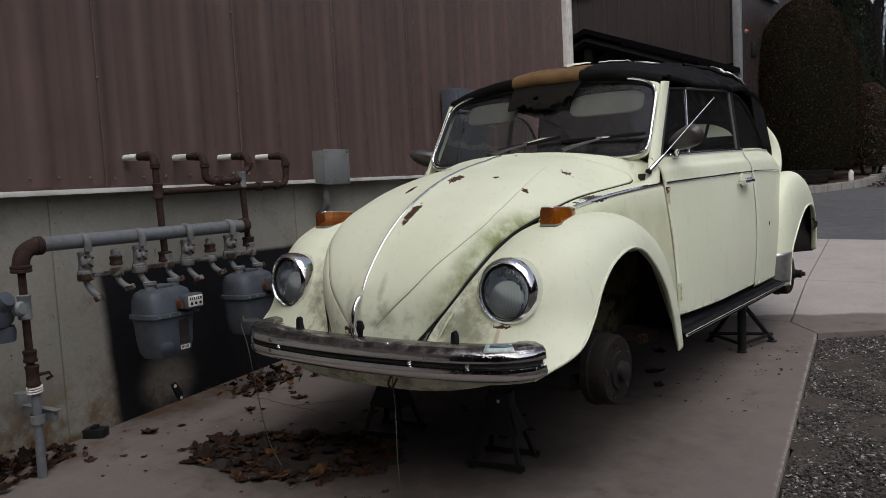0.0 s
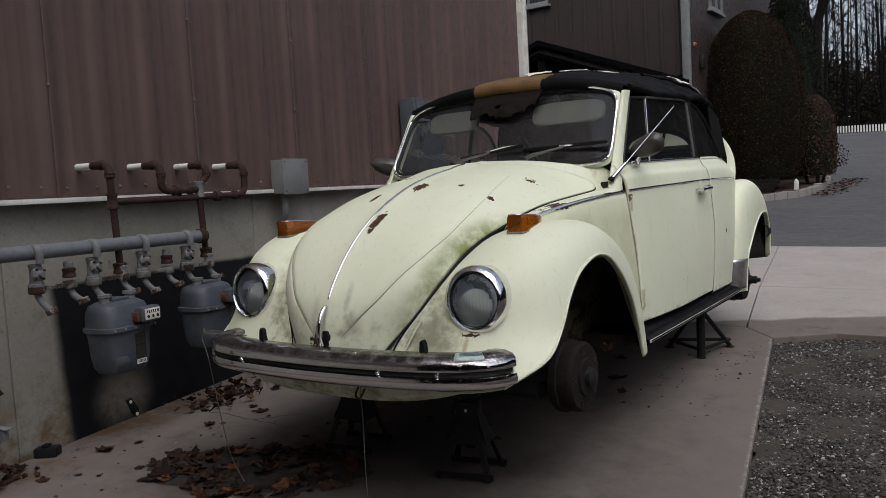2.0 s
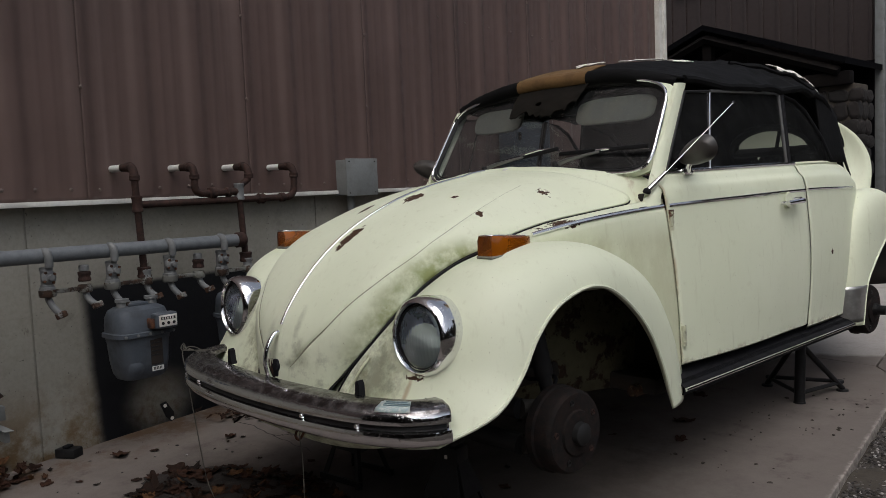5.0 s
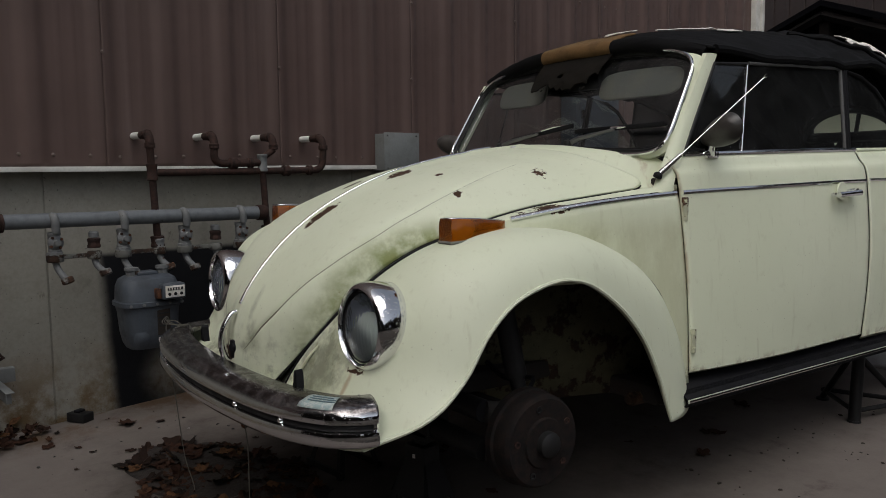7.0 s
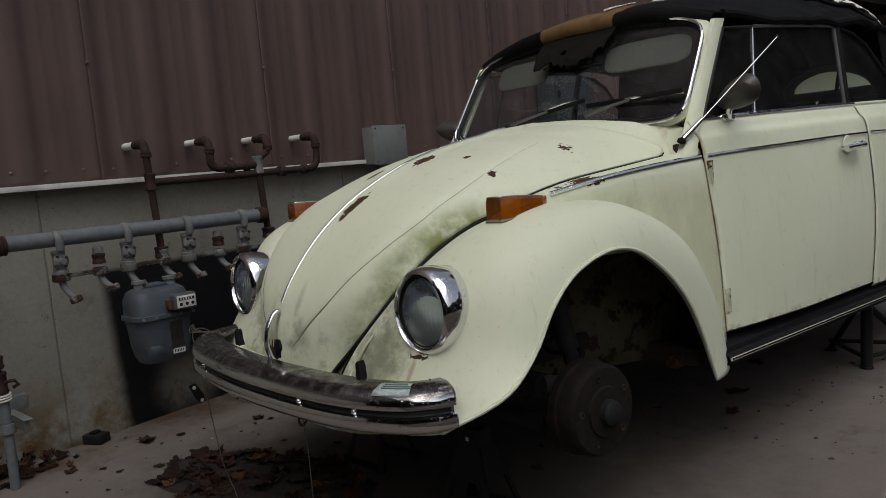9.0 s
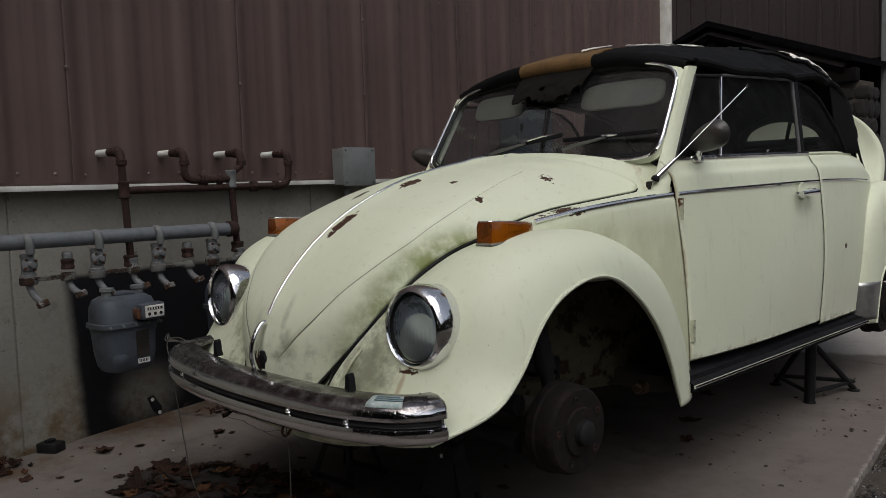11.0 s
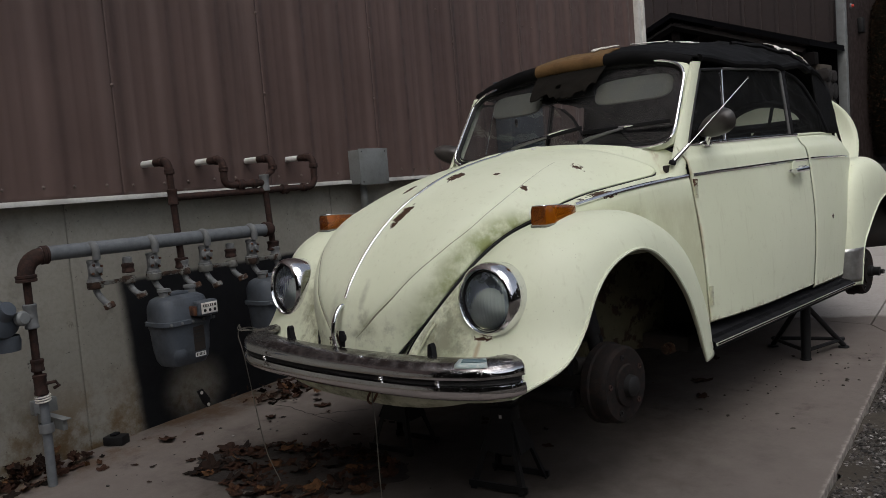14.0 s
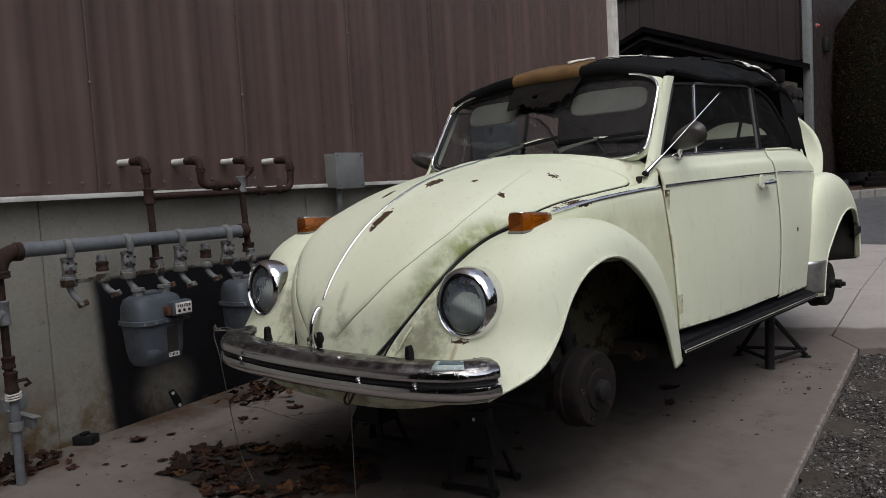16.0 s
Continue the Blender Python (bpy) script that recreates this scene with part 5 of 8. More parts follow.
for s in np.linspace(-1, 1, 81):
    x = 0.632 * s
    a = abs(x)
    fy, fz = np.interp(a, hr[NS // 2:, 0], hr[NS // 2:, 1]), np.interp(a, hr[NS // 2:, 0], hr[NS // 2:, 2])
    if a > hr[-1, 0]:
        k = (a - hr[-1, 0]) / (0.632 - hr[-1, 0])
        fy, fz = hr[-1, 1] + 0.085 * k ** 0.7, hr[-1, 2] - 0.045 * k ** 1.3
    by = float(screen_pt(min(a, 0.58), 1.19)) + 0.004
    bz = 1.209 - 0.050 * (a / 0.6) ** 2 - 0.06 * max(0, (a - 0.50) / 0.115) ** 2
    by += 0.03 * max(0, (a - 0.50) / 0.115) ** 2
    lift = 0.012
    cw.append([(x * 0.97, fy - 0.14, fz - 0.075), (x * 0.99, fy - 0.05, fz - 0.040), (x, fy + 0.006, fz - 0.010), (x, fy + 0.02, fz + 0.002), (x, (fy + by) / 2, (fz + bz) / 2 + lift), (x, by, bz), (x, by + 0.012, bz - 0.03)])
sheet("cowl", np.array(cw), CREAM_SIDE, car, "cream cowl below the windscreen", 0.004)
CABIN_LOW = curve1([0.5, 0.6, 1.0, 1.5, 2.0], [0.600, 0.614, 0.656, 0.688, 0.690])
CABIN_TOP = curve1([0.6, 0.7, 0.8, 1.1, 1.5, 1.8, 2.1], [0.555, 0.572, 0.588, 0.622, 0.641, 0.645, 0.64])


def cabin_x(y, z):
    """Half the width of the cabin's leaning sides above the door."""
    a, b = float(CABIN_LOW(y)), float(CABIN_TOP(y))
    return a + (b - a) * (z - 1.18) / 0.30


for sx in (-1, 1):
    pts = []
    for z in np.linspace(1.03, 1.500, 28):
        xf = 0.628 - 0.020 * (z - 1.12) / 0.43
        yf = float(screen_pt(0.58, z)) + 0.006
        yb = 0.650 + (z - 1.169) * 0.605 if z > 1.169 else float(np.interp(z, [1.09, 1.169], [0.590, 0.650]))
        xb = cabin_x(yb, z) + 0.002 if z > 1.169 else float(np.interp(z, [1.09, 1.169], [side_x(0.590, 1.09), cabin_x(0.65, 1.169) + 0.002]))
        xf, yf = 0.606 - 0.020 * (z - 1.14) / 0.39, float(screen_pt(0.60, z)) - 0.017
        pts.append([(xf - 0.018, yf + 0.006, z), (xf - 0.012, yf - 0.001, z), (xf, yf + 0.003, z), ((xf + xb) / 2 + 0.005, (yf + yb) / 2 - 0.004, z), (xb, yb - 0.010, z), (xb, yb - 0.003, z), (xb - 0.008, yb + 0.004, z), (xf - 0.016, yb + 0.012, z)])
    link("pillar", grid_mesh("pillar", np.array(pts) * (sx, 1, 1), close_v=True), CREAM, car, "cream windscreen pillar")

# ---- bumper ----
BUMP = [(-0.642, -0.45), (-0.622, -0.535), (-0.572, -0.618), (-0.46, -0.682), (-0.27, -0.716), (0.0, -0.730), (0.27, -0.716), (0.48, -0.682), (0.62, -0.622), (0.682, -0.555), (0.700, -0.505)]
bl = spline(BUMP, 90)
tang = np.gradient(bl, axis=0)
tang /= np.linalg.norm(tang, axis=1)[:, None]
out = np.stack([tang[:, 1], -tang[:, 0]], 1)


def bumper_strip(profile):
    """A sheet swept along the bumper; profile rows (out, z)."""
    return np.array([[(b[0] + o[0] * d, b[1] + o[1] * d, z) for d, z in profile] for b, o in zip(bl, out)])


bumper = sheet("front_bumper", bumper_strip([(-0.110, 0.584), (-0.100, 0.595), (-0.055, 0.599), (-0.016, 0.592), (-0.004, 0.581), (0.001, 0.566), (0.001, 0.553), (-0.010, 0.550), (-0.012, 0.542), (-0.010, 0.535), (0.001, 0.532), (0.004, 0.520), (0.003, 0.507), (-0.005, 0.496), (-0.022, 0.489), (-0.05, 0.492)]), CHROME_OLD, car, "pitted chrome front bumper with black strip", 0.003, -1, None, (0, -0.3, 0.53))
sheet("black_strip", bumper_strip([(-0.007, 0.5495), (-0.006, 0.542), (-0.007, 0.5355)])[2:-2], BLACK, bumper, "black centre strip", 0.002, -1, None, (0, -0.3, 0.53))
for xb in (-0.56, -0.30, 0.30, 0.52):
    k = int(np.argmin(np.abs(bl[:, 0] - xb)))
    part("bumper_bolt", lathe([(0, 0.010), (0.005, 0.009), (0.008, 0.005), (0.009, 0.0)], toward((bl[k, 0] - out[k, 0] * 0.009, bl[k, 1] - out[k, 1] * 0.009, 0.543), (out[k, 0], out[k, 1], 0)), 12), CHROME, bumper, "chrome bolt head")
part("bumper_bolt", lathe([(0, 0.008), (0.006, 0.006), (0.008, 0.0)], toward((0.21, -0.69, 0.592), (0, 0, 1)), 12), CHROME, bumper)
k0, k1 = int(np.argmin(np.abs(bl[:, 0] - 0.560))), int(np.argmin(np.abs(bl[:, 0] - 0.648)))
st = bumper_strip([(-0.066, 0.5995), (-0.050, 0.6008), (-0.016, 0.5945), (-0.006, 0.586)])[k0:k1 + 1]
w = Nodes("faded_sticker")
STICK = w.done(w.mix(w.ramp(w.noise(90.0, 4.0, 0.7), 0.45, 0.6), (0.33, 0.42, 0.42), (0.52, 0.55, 0.52)), 0.5)
stick = sheet("sticker", st, STICK, bumper, "faded pale blue inspection sticker", 0.001, 1)
for r in range(3):
    a = st[:, 1] * (1 - 0.28 * r - 0.1) + st[:, 2] * (0.28 * r + 0.1) + (0, 0, 0.002)
    part("print_bar", tube(a[1:] if r else a[1:-1], 0.0016, 4), plain("sticker_print", (0.13, 0.20, 0.23), 0.6) if r == 0 else bpy.data.materials["sticker_print"], stick)
for sx in (-1, 1):
    br = rod((sx * 0.33, -0.70, 0.54), (sx * 0.33, -0.52, 0.53), 0.016, 8)
    part("bracket", br, BLACK, bumper, "dark bumper bracket")
    ear = bmesh.new()
    for q in ((0, 0), (0.030, 0), (0.027, 0.040), (0.020, 0.052), (0.011, 0.046), (0.008, 0.018)):
        ear.verts.new((sx * ((0.375 if sx > 0 else 0.325) + q[0]), -0.575, 0.575 + q[1]))
    ear.faces.new(ear.verts)
    r = bmesh.ops.extrude_face_region(ear, geom=ear.faces[:])
    for v in [g_ for g_ in r["geom"] if isinstance(g_, bmesh.types.BMVert)]:
        v.co.y += 0.02
    part("bracket_seal", ear, RUBBER, bumper, "black rubber bracket seal")

# ---- folding top ----
ROOF_Z = curve1([0.62, 0.70, 0.85, 1.1, 1.5, 1.9, 2.15, 2.35, 2.5, 2.62], [1.578, 1.606, 1.638, 1.664, 1.690, 1.698, 1.680, 1.565, 1.33, 1.14])
ROOF_EZ = curve1([0.62, 0.70, 0.85, 1.1, 1.5, 1.75, 1.95, 2.15, 2.35, 2.62], [1.520, 1.522, 1.512, 1.503, 1.512, 1.512, 1.470, 1.365, 1.215, 1.11])
ROOF_W = curve1([0.62, 0.8, 1.1, 1.5, 1.8, 2.1, 2.4, 2.62], [0.588, 0.604, 0.630, 0.648, 0.655, 0.635, 0.57, 0.46])


def roof_pt(y, s, seed=0.0):
    """The cloth of the folding top at a place along it; s from -1 to 1 across."""
    w, ze, zc = float(ROOF_W(y)), float(ROOF_EZ(y)), float(ROOF_Z(y))
    a = abs(s)
    back = (0.130 + 0.035 * a ** 2) * max(0.0, min(1.0, (1.3 - y) / 0.6))
    z = ze + (zc - ze) * (1 - a ** 2.6)
    rip = max(0.0, min(1.0, (y - 1.25) / 0.6)) * 0.034 + 0.004
    z += rip * noise.noise(Vector((s * 3.1, y * 5.5, 1.0))) + 0.55 * rip * noise.noise(Vector((s * 6.0 + y * 4, y * 9.0, 4.0))) - 0.9 * rip * abs(noise.noise(Vector((s * 9.0 - y * 7, y * 11.0 + s * 3, 7.0)))) + 0.4 * rip
    return (s * w * (1 - 0.02 * (1 - a)), y + back, z)


ys = np.concatenate([np.linspace(0.655, 0.9, 16), np.linspace(0.92, 2.62, 120)])
ss2 = np.sign(np.linspace(-1, 1, 121)) * np.abs(np.linspace(-1, 1, 121)) ** 0.8
top = sheet("folding_top", np.array([[roof_pt(y, s) for s in ss2] for y in ys]), VINYL, car, "worn black cloth folding top with tears", 0.010, -1, None, (0, 1.4, 1.1), np.array([[y > 2.2 and 1.275 < roof_pt(y, s)[2] and ((roof_pt(y, s)[0] - 0.155) / 0.245) ** 2 + ((roof_pt(y, s)[2] - 1.27) / 0.14) ** 2 < 1 for s in ss2] for y in ys]))
# rim of the rear window
rim = []
for a in np.linspace(0, 2 * math.pi, 41):
    x, z = 0.155 + 0.242 * math.cos(a), 1.275 + max(0.0, 0.137 * math.sin(a))
    y = 2.25
    while y < 2.6 and roof_pt(y, x / float(ROOF_W(y)))[2] > z:
        y += 0.004
    rim.append((x, y, z))
part("rear_window_rim", tube(rim, 0.026, 8, False), VINYL, top, "black rim of the rear window")
bar = [rim[8], ((rim[8][0] + rim[30][0]) / 2, (rim[8][1] + rim[30][1]) / 2, (rim[8][2] + rim[30][2]) / 2), rim[30]]
part("rear_window_bar", tube(bar, 0.010, 6), VINYL, top)
# thick rolled front edge, its middle bare of cloth
edge = []
for s in np.linspace(-1, 1, 101):
    p = np.array(roof_pt(0.665, s))
    edge.append(p + (0, 0.002, -0.025))
edge = np.array(edge)
part("front_roll", tube(edge[2:36], np.interp(np.arange(34), [0, 10], [0.022, 0.030]), 10, flat=1.0), VINYL, top, "black padded front edge")
part("front_roll", tube(edge[66:99], np.interp(np.arange(33), [22, 32], [0.030, 0.022]), 10, flat=1.0), VINYL, top, "black padded front edge")
part("bare_header", tube(edge[35:67], 0.031, 10, flat=1.0), TAN, top, "brown bare header where cloth is torn away")
strip = np.array([[np.array(roof_pt(y, s)) + (0, 0, 0.006) for s in np.linspace(-0.33, 0.33, 20)] for y in np.linspace(0.66, 0.79, 10)])
sheet("bare_patch", strip, TAN, top, "brown bare patch", 0.006, 1)


def ragged(name, y0, y1, s0, s1, seed, lift, material, label, ny=26, ns=30, bite=0.5):
    """A torn scrap lying on the top, with an uneven outline."""
    P = np.array([[np.array(roof_pt(y, s)) + (0, 0, lift) for s in np.linspace(s0, s1, ns)] for y in np.linspace(y0, y1, ny)])
    mesh = grid_mesh(name, P)
    bm = bmesh.new()
    bm.from_mesh(mesh)
    bm.verts.ensure_lookup_table()
    kill = []
    for i in range(ny):
        for j in range(ns):
            u, v = 2 * i / (ny - 1) - 1, 2 * j / (ns - 1) - 1
            if math.hypot(u, v) + bite * noise.noise(Vector((u * 2.2, v * 2.2, seed))) > 0.85:
                kill.append(bm.verts[i * ns + j])
    bmesh.ops.delete(bm, geom=kill, context="VERTS")
    ob = part(name, bm, material, top, label)
    mod = ob.modifiers.new("thickness", "SOLIDIFY")
    mod.thickness = 0.004
    return ob


ragged("pale_scrap", 0.74, 0.92, 0.04, 0.30, 1.0, 0.014, LINING, "pale torn lining scrap")
ragged("torn_patch", 1.74, 2.12, 0.60, 0.96, 5.0, 0.020, LINING, "pale lining showing through a tear", bite=0.75)
ragged("torn_patch", 1.90, 2.16, 0.68, 0.90, 9.0, 0.022, LINING, "pale lining showing through a tear")
ragged("torn_patch", 1.18, 1.36, 0.42, 0.58, 14.0, 0.010, LINING, "pale lining showing through a tear")
ridge = [np.array(roof_pt(y, 0.24 + 0.03 * math.sin(y * 9))) + (0, 0, 0.008) for y in np.linspace(1.0, 1.55, 30)]
part("pale_seam", tube(ridge, 0.007, 6, flat=0.5), LINING, top, "pale frayed seam")
for k in range(5):
    y0 = 1.55 + 0.13 * k
    fold = [np.array(roof_pt(min(2.55, y0 + 0.35 * t), 0.62 + 0.34 * t)) + (0, 0, 0.004) for t in np.linspace(0, 1, 16)]
    part("fold", tube(fold, 0.014 + 0.004 * math.sin(k * 5), 8, flat=0.8), VINYL, top)
for sx in (-1, 1):
    low = [np.array(roof_pt(y, sx * 0.995)) + (0, 0, -0.008) for y in np.linspace(0.675, 2.30, 50)]
    part("side_hem", tube(low, 0.016, 8), VINYL, top, "black cloth hem")
    # cloth behind the quarter window
    cl = []
    for y in np.linspace(1.86, 2.32, 20):
        zt = float(ROOF_EZ(y)) + 0.02
        zb2 = min(zt - 0.01, 1.195 if y < 2.1 else 1.195 - (y - 2.1) * 0.3)
        cl.append([(sx * ((0.690 if y < 2.1 else 0.690 - (y - 2.1) * 0.25) - 0.04 * t), y, zb2 + (zt - zb2) * t) for t in np.linspace(0, 1, 8)])
    sheet("quarter_cloth", np.array(cl), VINYL, top, thick=0.008)
# torn flap hanging over the glass
fl = []
for i, t in enumerate(np.linspace(0, 1, 26)):
    row = []
    for j, s in enumerate(np.linspace(0, 1, 40)):
        x = -0.170 + 0.370 * s - 0.04 * t * s
        z = 1.548 - 0.004 * (s - 0.4) ** 2 - (0.120 + 0.030 * noise.noise(Vector((s * 5, 0.3, 3))) + 0.02 * noise.noise(Vector((s * 13, 0.9, 3)))) * t
        row.append((x, screen_pt(x, z) - 0.030 - 0.012 * math.sin(t * 3) - 0.006 * noise.noise(Vector((s * 6, t * 4, 8))), z))
    fl.append(row)
bm = bmesh.new()
bm.from_mesh(grid_mesh("flap", np.array(fl)))
bm.verts.ensure_lookup_table()
bmesh.ops.delete(bm, geom=[bm.verts[i * 40 + j] for i in range(26) for j in range(40) if (i > 21 and noise.noise(Vector((j * 0.22, i * 0.2, 6))) > 0.05) or math.hypot((i - 13) / 4.0, (j - 17) / 3.0) + 0.6 * noise.noise(Vector((i * 0.5, j * 0.5, 2))) < 0.30 or (j > 35 and i > 16)], context="VERTS")
flap = part("torn_flap", bm, RAG, top, "torn black cloth flap hanging over the windscreen")
flap.modifiers.new("thickness", "SOLIDIFY").thickness = 0.004

# ---- side windows, mirror, aerial, wipers ----
def pane_strip(outline, material, parent, sx, name="side_window"):
    """A pane from an outline of (y, z) on the leaning side of the cabin."""
    bm = bmesh.new()
    vs = [bm.verts.new((sx * cabin_x(y, z), y, z)) for y, z in outline]
    bm.faces.new(vs)
    ob = part(name, bm, material, parent, smooth=False)
    ob.visible_shadow = False
    return ob


def side_pt(sx, y, z, o=0.0):
    return (sx * (cabin_x(y, z) + o), y, z)


MIRROR_SHELL = plain("mirror_shell", (0.045, 0.040, 0.038), 0.30, 0.0, (0.12, 0.11, 0.10), 0.4)
for sx in (-1, 1):
    vent = pane_strip([(0.655, 1.172), (0.908, 1.177), (0.978, 1.470), (0.832, 1.468)], GLASS_DARK, car, sx, "vent_window")
    part("vent_frame", tube([side_pt(sx, y, z, 0.002) for y, z in ((0.650, 1.170), (0.741, 1.32), (0.830, 1.468), (0.978, 1.474))], 0.006, 8), BLACK, vent)
    part("divider_bar", tube([side_pt(sx, 0.908 + 0.073 * (z - 1.177) / 0.297, z, 0.002) for z in (1.177, 1.33, 1.474)], 0.0042, 8), CHROME, vent, "bright window divider bar")
    win = pane_strip([(0.912, 1.180), (1.472, 1.192), (1.500, 1.485), (0.985, 1.474)], GLASS_DARK, car, sx, "side_window")
    part("window_frame", tube([side_pt(sx, y, z, 0.002) for y, z in ((0.985, 1.476), (1.25, 1.484), (1.480, 1.488), (1.503, 1.480), (1.490, 1.34), (1.475, 1.192))], 0.006, 8), plain("dull_frame_metal", (0.13, 0.13, 0.13), 0.5, 0.3) if sx < 0 else bpy.data.materials["dull_frame_metal"], win, "dull metal window frame")
    qw = pane_strip([(1.500, 1.196), (1.930, 1.200), (1.858, 1.302), (1.727, 1.415), (1.64, 1.455), (1.530, 1.480)], GLASS_DARK, car, sx, "quarter_window")
    part("window_seal", tube([side_pt(sx, y, z, 0.003) for y, z in ((1.497, 1.196), (1.528, 1.483), (1.64, 1.460), (1.727, 1.421), (1.860, 1.306), (1.935, 1.200))], 0.009, 8), RUBBER, qw)
    part("pillar_cover", tube([side_pt(sx, 1.486 + 0.03 * (z - 1.19) / 0.29, z, 0.0) for z in (1.19, 1.33, 1.48)], 0.012, 8), RUBBER, qw)
    # mirror on the door
    mc = Vector((sx * 0.695, 0.735 if sx > 0 else 0.70, 1.240))
    head = lathe([(0, -0.034), (0.03, -0.032), (0.052, -0.022), (0.066, -0.004), (0.068, 0.010), (0.062, 0.014)], None, 32)
    for v in head.verts:
        v.co.y *= 1.0 + 0.30 * v.co.x / 0.068
        v.co.x = math.copysign(abs(v.co.x / 0.068) ** 0.85, v.co.x) * 0.068
    head.transform(Matrix.Scale(0.84, 4))
    head.transform(Matrix.Translation(mc) @ pose(0, 0, 0, -78, 0, -sx * 12) @ pose(0, 0, 0, 0, 0, -sx * 18) @ Matrix.Diagonal((1.55, 0.80, 1.3, 1)))
    mir = part("door_mirror", head, MIRROR_SHELL, car, "round grey door mirror on a chrome arm")
    glassd = lathe([(0.051, 0.0112), (0, 0.0112)], Matrix.Translation(mc) @ pose(0, 0, 0, -78, 0, -sx * 12) @ pose(0, 0, 0, 0, 0, -sx * 18) @ Matrix.Diagonal((1.55, 0.80, 1.3, 1)), 28)
    part("mirror_glass", glassd, CHROME, mir)
    arm = tube(spline([(sx * 0.640, 0.765, 1.172), (sx * 0.655, 0.745, 1.190), (sx * 0.672, 0.735, 1.210), (sx * 0.690, 0.742, 1.228)], 14), np.linspace(0.012, 0.009, 14), 10)
    part("mirror_arm", arm, CHROME, mir, "chrome mirror arm")
    part("mirror_foot", box(-0.010, 0.010, -0.03, 0.03, -0.012, 0.012, 0.006, Matrix.Translation((sx * 0.640, 0.765, 1.172))), CHROME, mir)
aer = part("aerial_base", rod((0.612, 0.556, 1.115), (0.652, 0.602, 1.172), 0.010, 12, None, 0.007), CHROME, car, "chrome telescopic aerial")
part("aerial_rod", rod((0.650, 0.600, 1.169), (0.802, 0.800, 1.405), 0.0021, 8, None, 0.0014), CHROME, aer)
part("aerial_tip", lathe([(0, 0.006), (0.004, 0.004), (0.004, -0.004), (0, -0.006)], Matrix.Translation((0.802, 0.800, 1.405)), 10), CHROME, aer)
part("aerial_foot", lathe([(0.014, 0), (0.013, 0.010), (0.009, 0.014), (0, 0.014)], toward((0.606, 0.550, 1.104), (0.5, -0.1, 1)), 16), RUBBER, aer)
WIPER = plain("wiper_metal", (0.16, 0.16, 0.16), 0.35, 0.6, (0.05, 0.05, 0.05), 0.5)
for x0, x1, xm in ((0.185, 0.565, 0.36), (-0.195, 0.165, -0.01)):
    z0 = 1.222
    y0 = float(screen_pt(x0, z0)) - 0.035
    p1 = (xm, float(screen_pt(xm, 1.258)) - 0.030, 1.262)
    wp = part("wiper", tube([(x0, y0, z0), (x0 + 0.05, y0 - 0.005, z0 + 0.014), p1], [0.010, 0.008, 0.005], 8), WIPER, car, "grey wiper arm with a worn blade")
    part("wiper_blade", box(xm - 0.20 if x0 > 0 else xm - 0.17, x1, -0.005, 0.005, -0.009, 0.007, 0.003, Matrix.Translation((0, float(screen_pt(xm, 1.262)) - 0.018, 1.262 if x0 > 0 else 1.266)) @ pose(0, 0, 0, 0, -1 if x0 > 0 else -7, 0)), RUBBER, wp)
    part("blade_holder", tube([(xm - 0.02, float(screen_pt(xm, 1.262)) - 0.026, 1.268), (x1 - 0.10, float(screen_pt(x1 - 0.1, 1.27)) - 0.024, 1.270 if x0 > 0 else 1.285), (x1 - 0.01, float(screen_pt(x1, 1.27)) - 0.022, 1.264 if x0 > 0 else 1.286)], 0.0045, 6), CHROME, wp)
    part("wiper_pivot", lathe([(0.014, 0), (0.013, 0.02), (0.008, 0.03), (0, 0.03)], toward((x0, y0 - 0.005, z0 - 0.018), (0, -0.4, 1)), 14), BLACK, wp)
part("washer_nozzle", lathe([(0.012, 0), (0.010, 0.010), (0, 0.012)], toward((0.03, 0.455, 1.205), (0, 0, 1)), 12), WHITE, car)

# ---- cabin ----
dash = box(-0.60, 0.60, 0.645, 0.79, 0.95, 1.165, 0.04, segments=4)
part("dashboard", dash, BLACK, car, "black dashboard")
for sx in (-1, 1):
    se = thing("front_seat", "", "", None)
    se.parent = car
    se["label"] = "dark grey vinyl front seat"
    part("seat_cushion", box(sx * 0.34 - 0.24, sx * 0.34 + 0.24, 0.98, 1.48, 0.56, 0.76, 0.06, segments=4), SEAT, se)
    part("seat_back", box(-0.23, 0.23, -0.06, 0.07, 0.0, 0.50, 0.05, Matrix.Translation((sx * 0.34, 1.48, 0.70)) @ pose(0, 0, 0, -14, 0, 0), segments=4), SEAT, se)
    x0v, x1v = (0.130, 0.490) if sx > 0 else (-0.470, -0.160)
    xm, zm, hw2 = (x0v + x1v) / 2, (1.428 if sx > 0 else 1.436), (x1v - x0v) / 2
    loops = []
    for d, k in ((0.010, 0.90), (0.007, 0.97), (0.0, 1.0), (-0.007, 0.97), (-0.010, 0.90)):
        loop = []
        for a in np.linspace(0, 2 * math.pi, 40, endpoint=False):
            c, q = math.cos(a), math.sin(a)
            x = xm + k * hw2 * math.copysign(abs(c) ** 0.45, c)
            z = zm + 0.054 * (k - 0.02) * math.copysign(abs(q) ** 0.55, q) - 0.06 * (x - 0.3 * sx) ** 2
            loop.append((x, screen_pt(x, 1.435) + 0.045 + (z - zm) * 0.35 + d, z))
        loops.append(loop)
    vis = bmesh.new()
    vis.from_mesh(grid_mesh("visor", np.array(loops), close_v=True))
    bmesh.ops.holes_fill(vis, edges=vis.edges[:], sides=60)
    part("sun_visor", vis, VISOR, car, "cream padded sun visor")
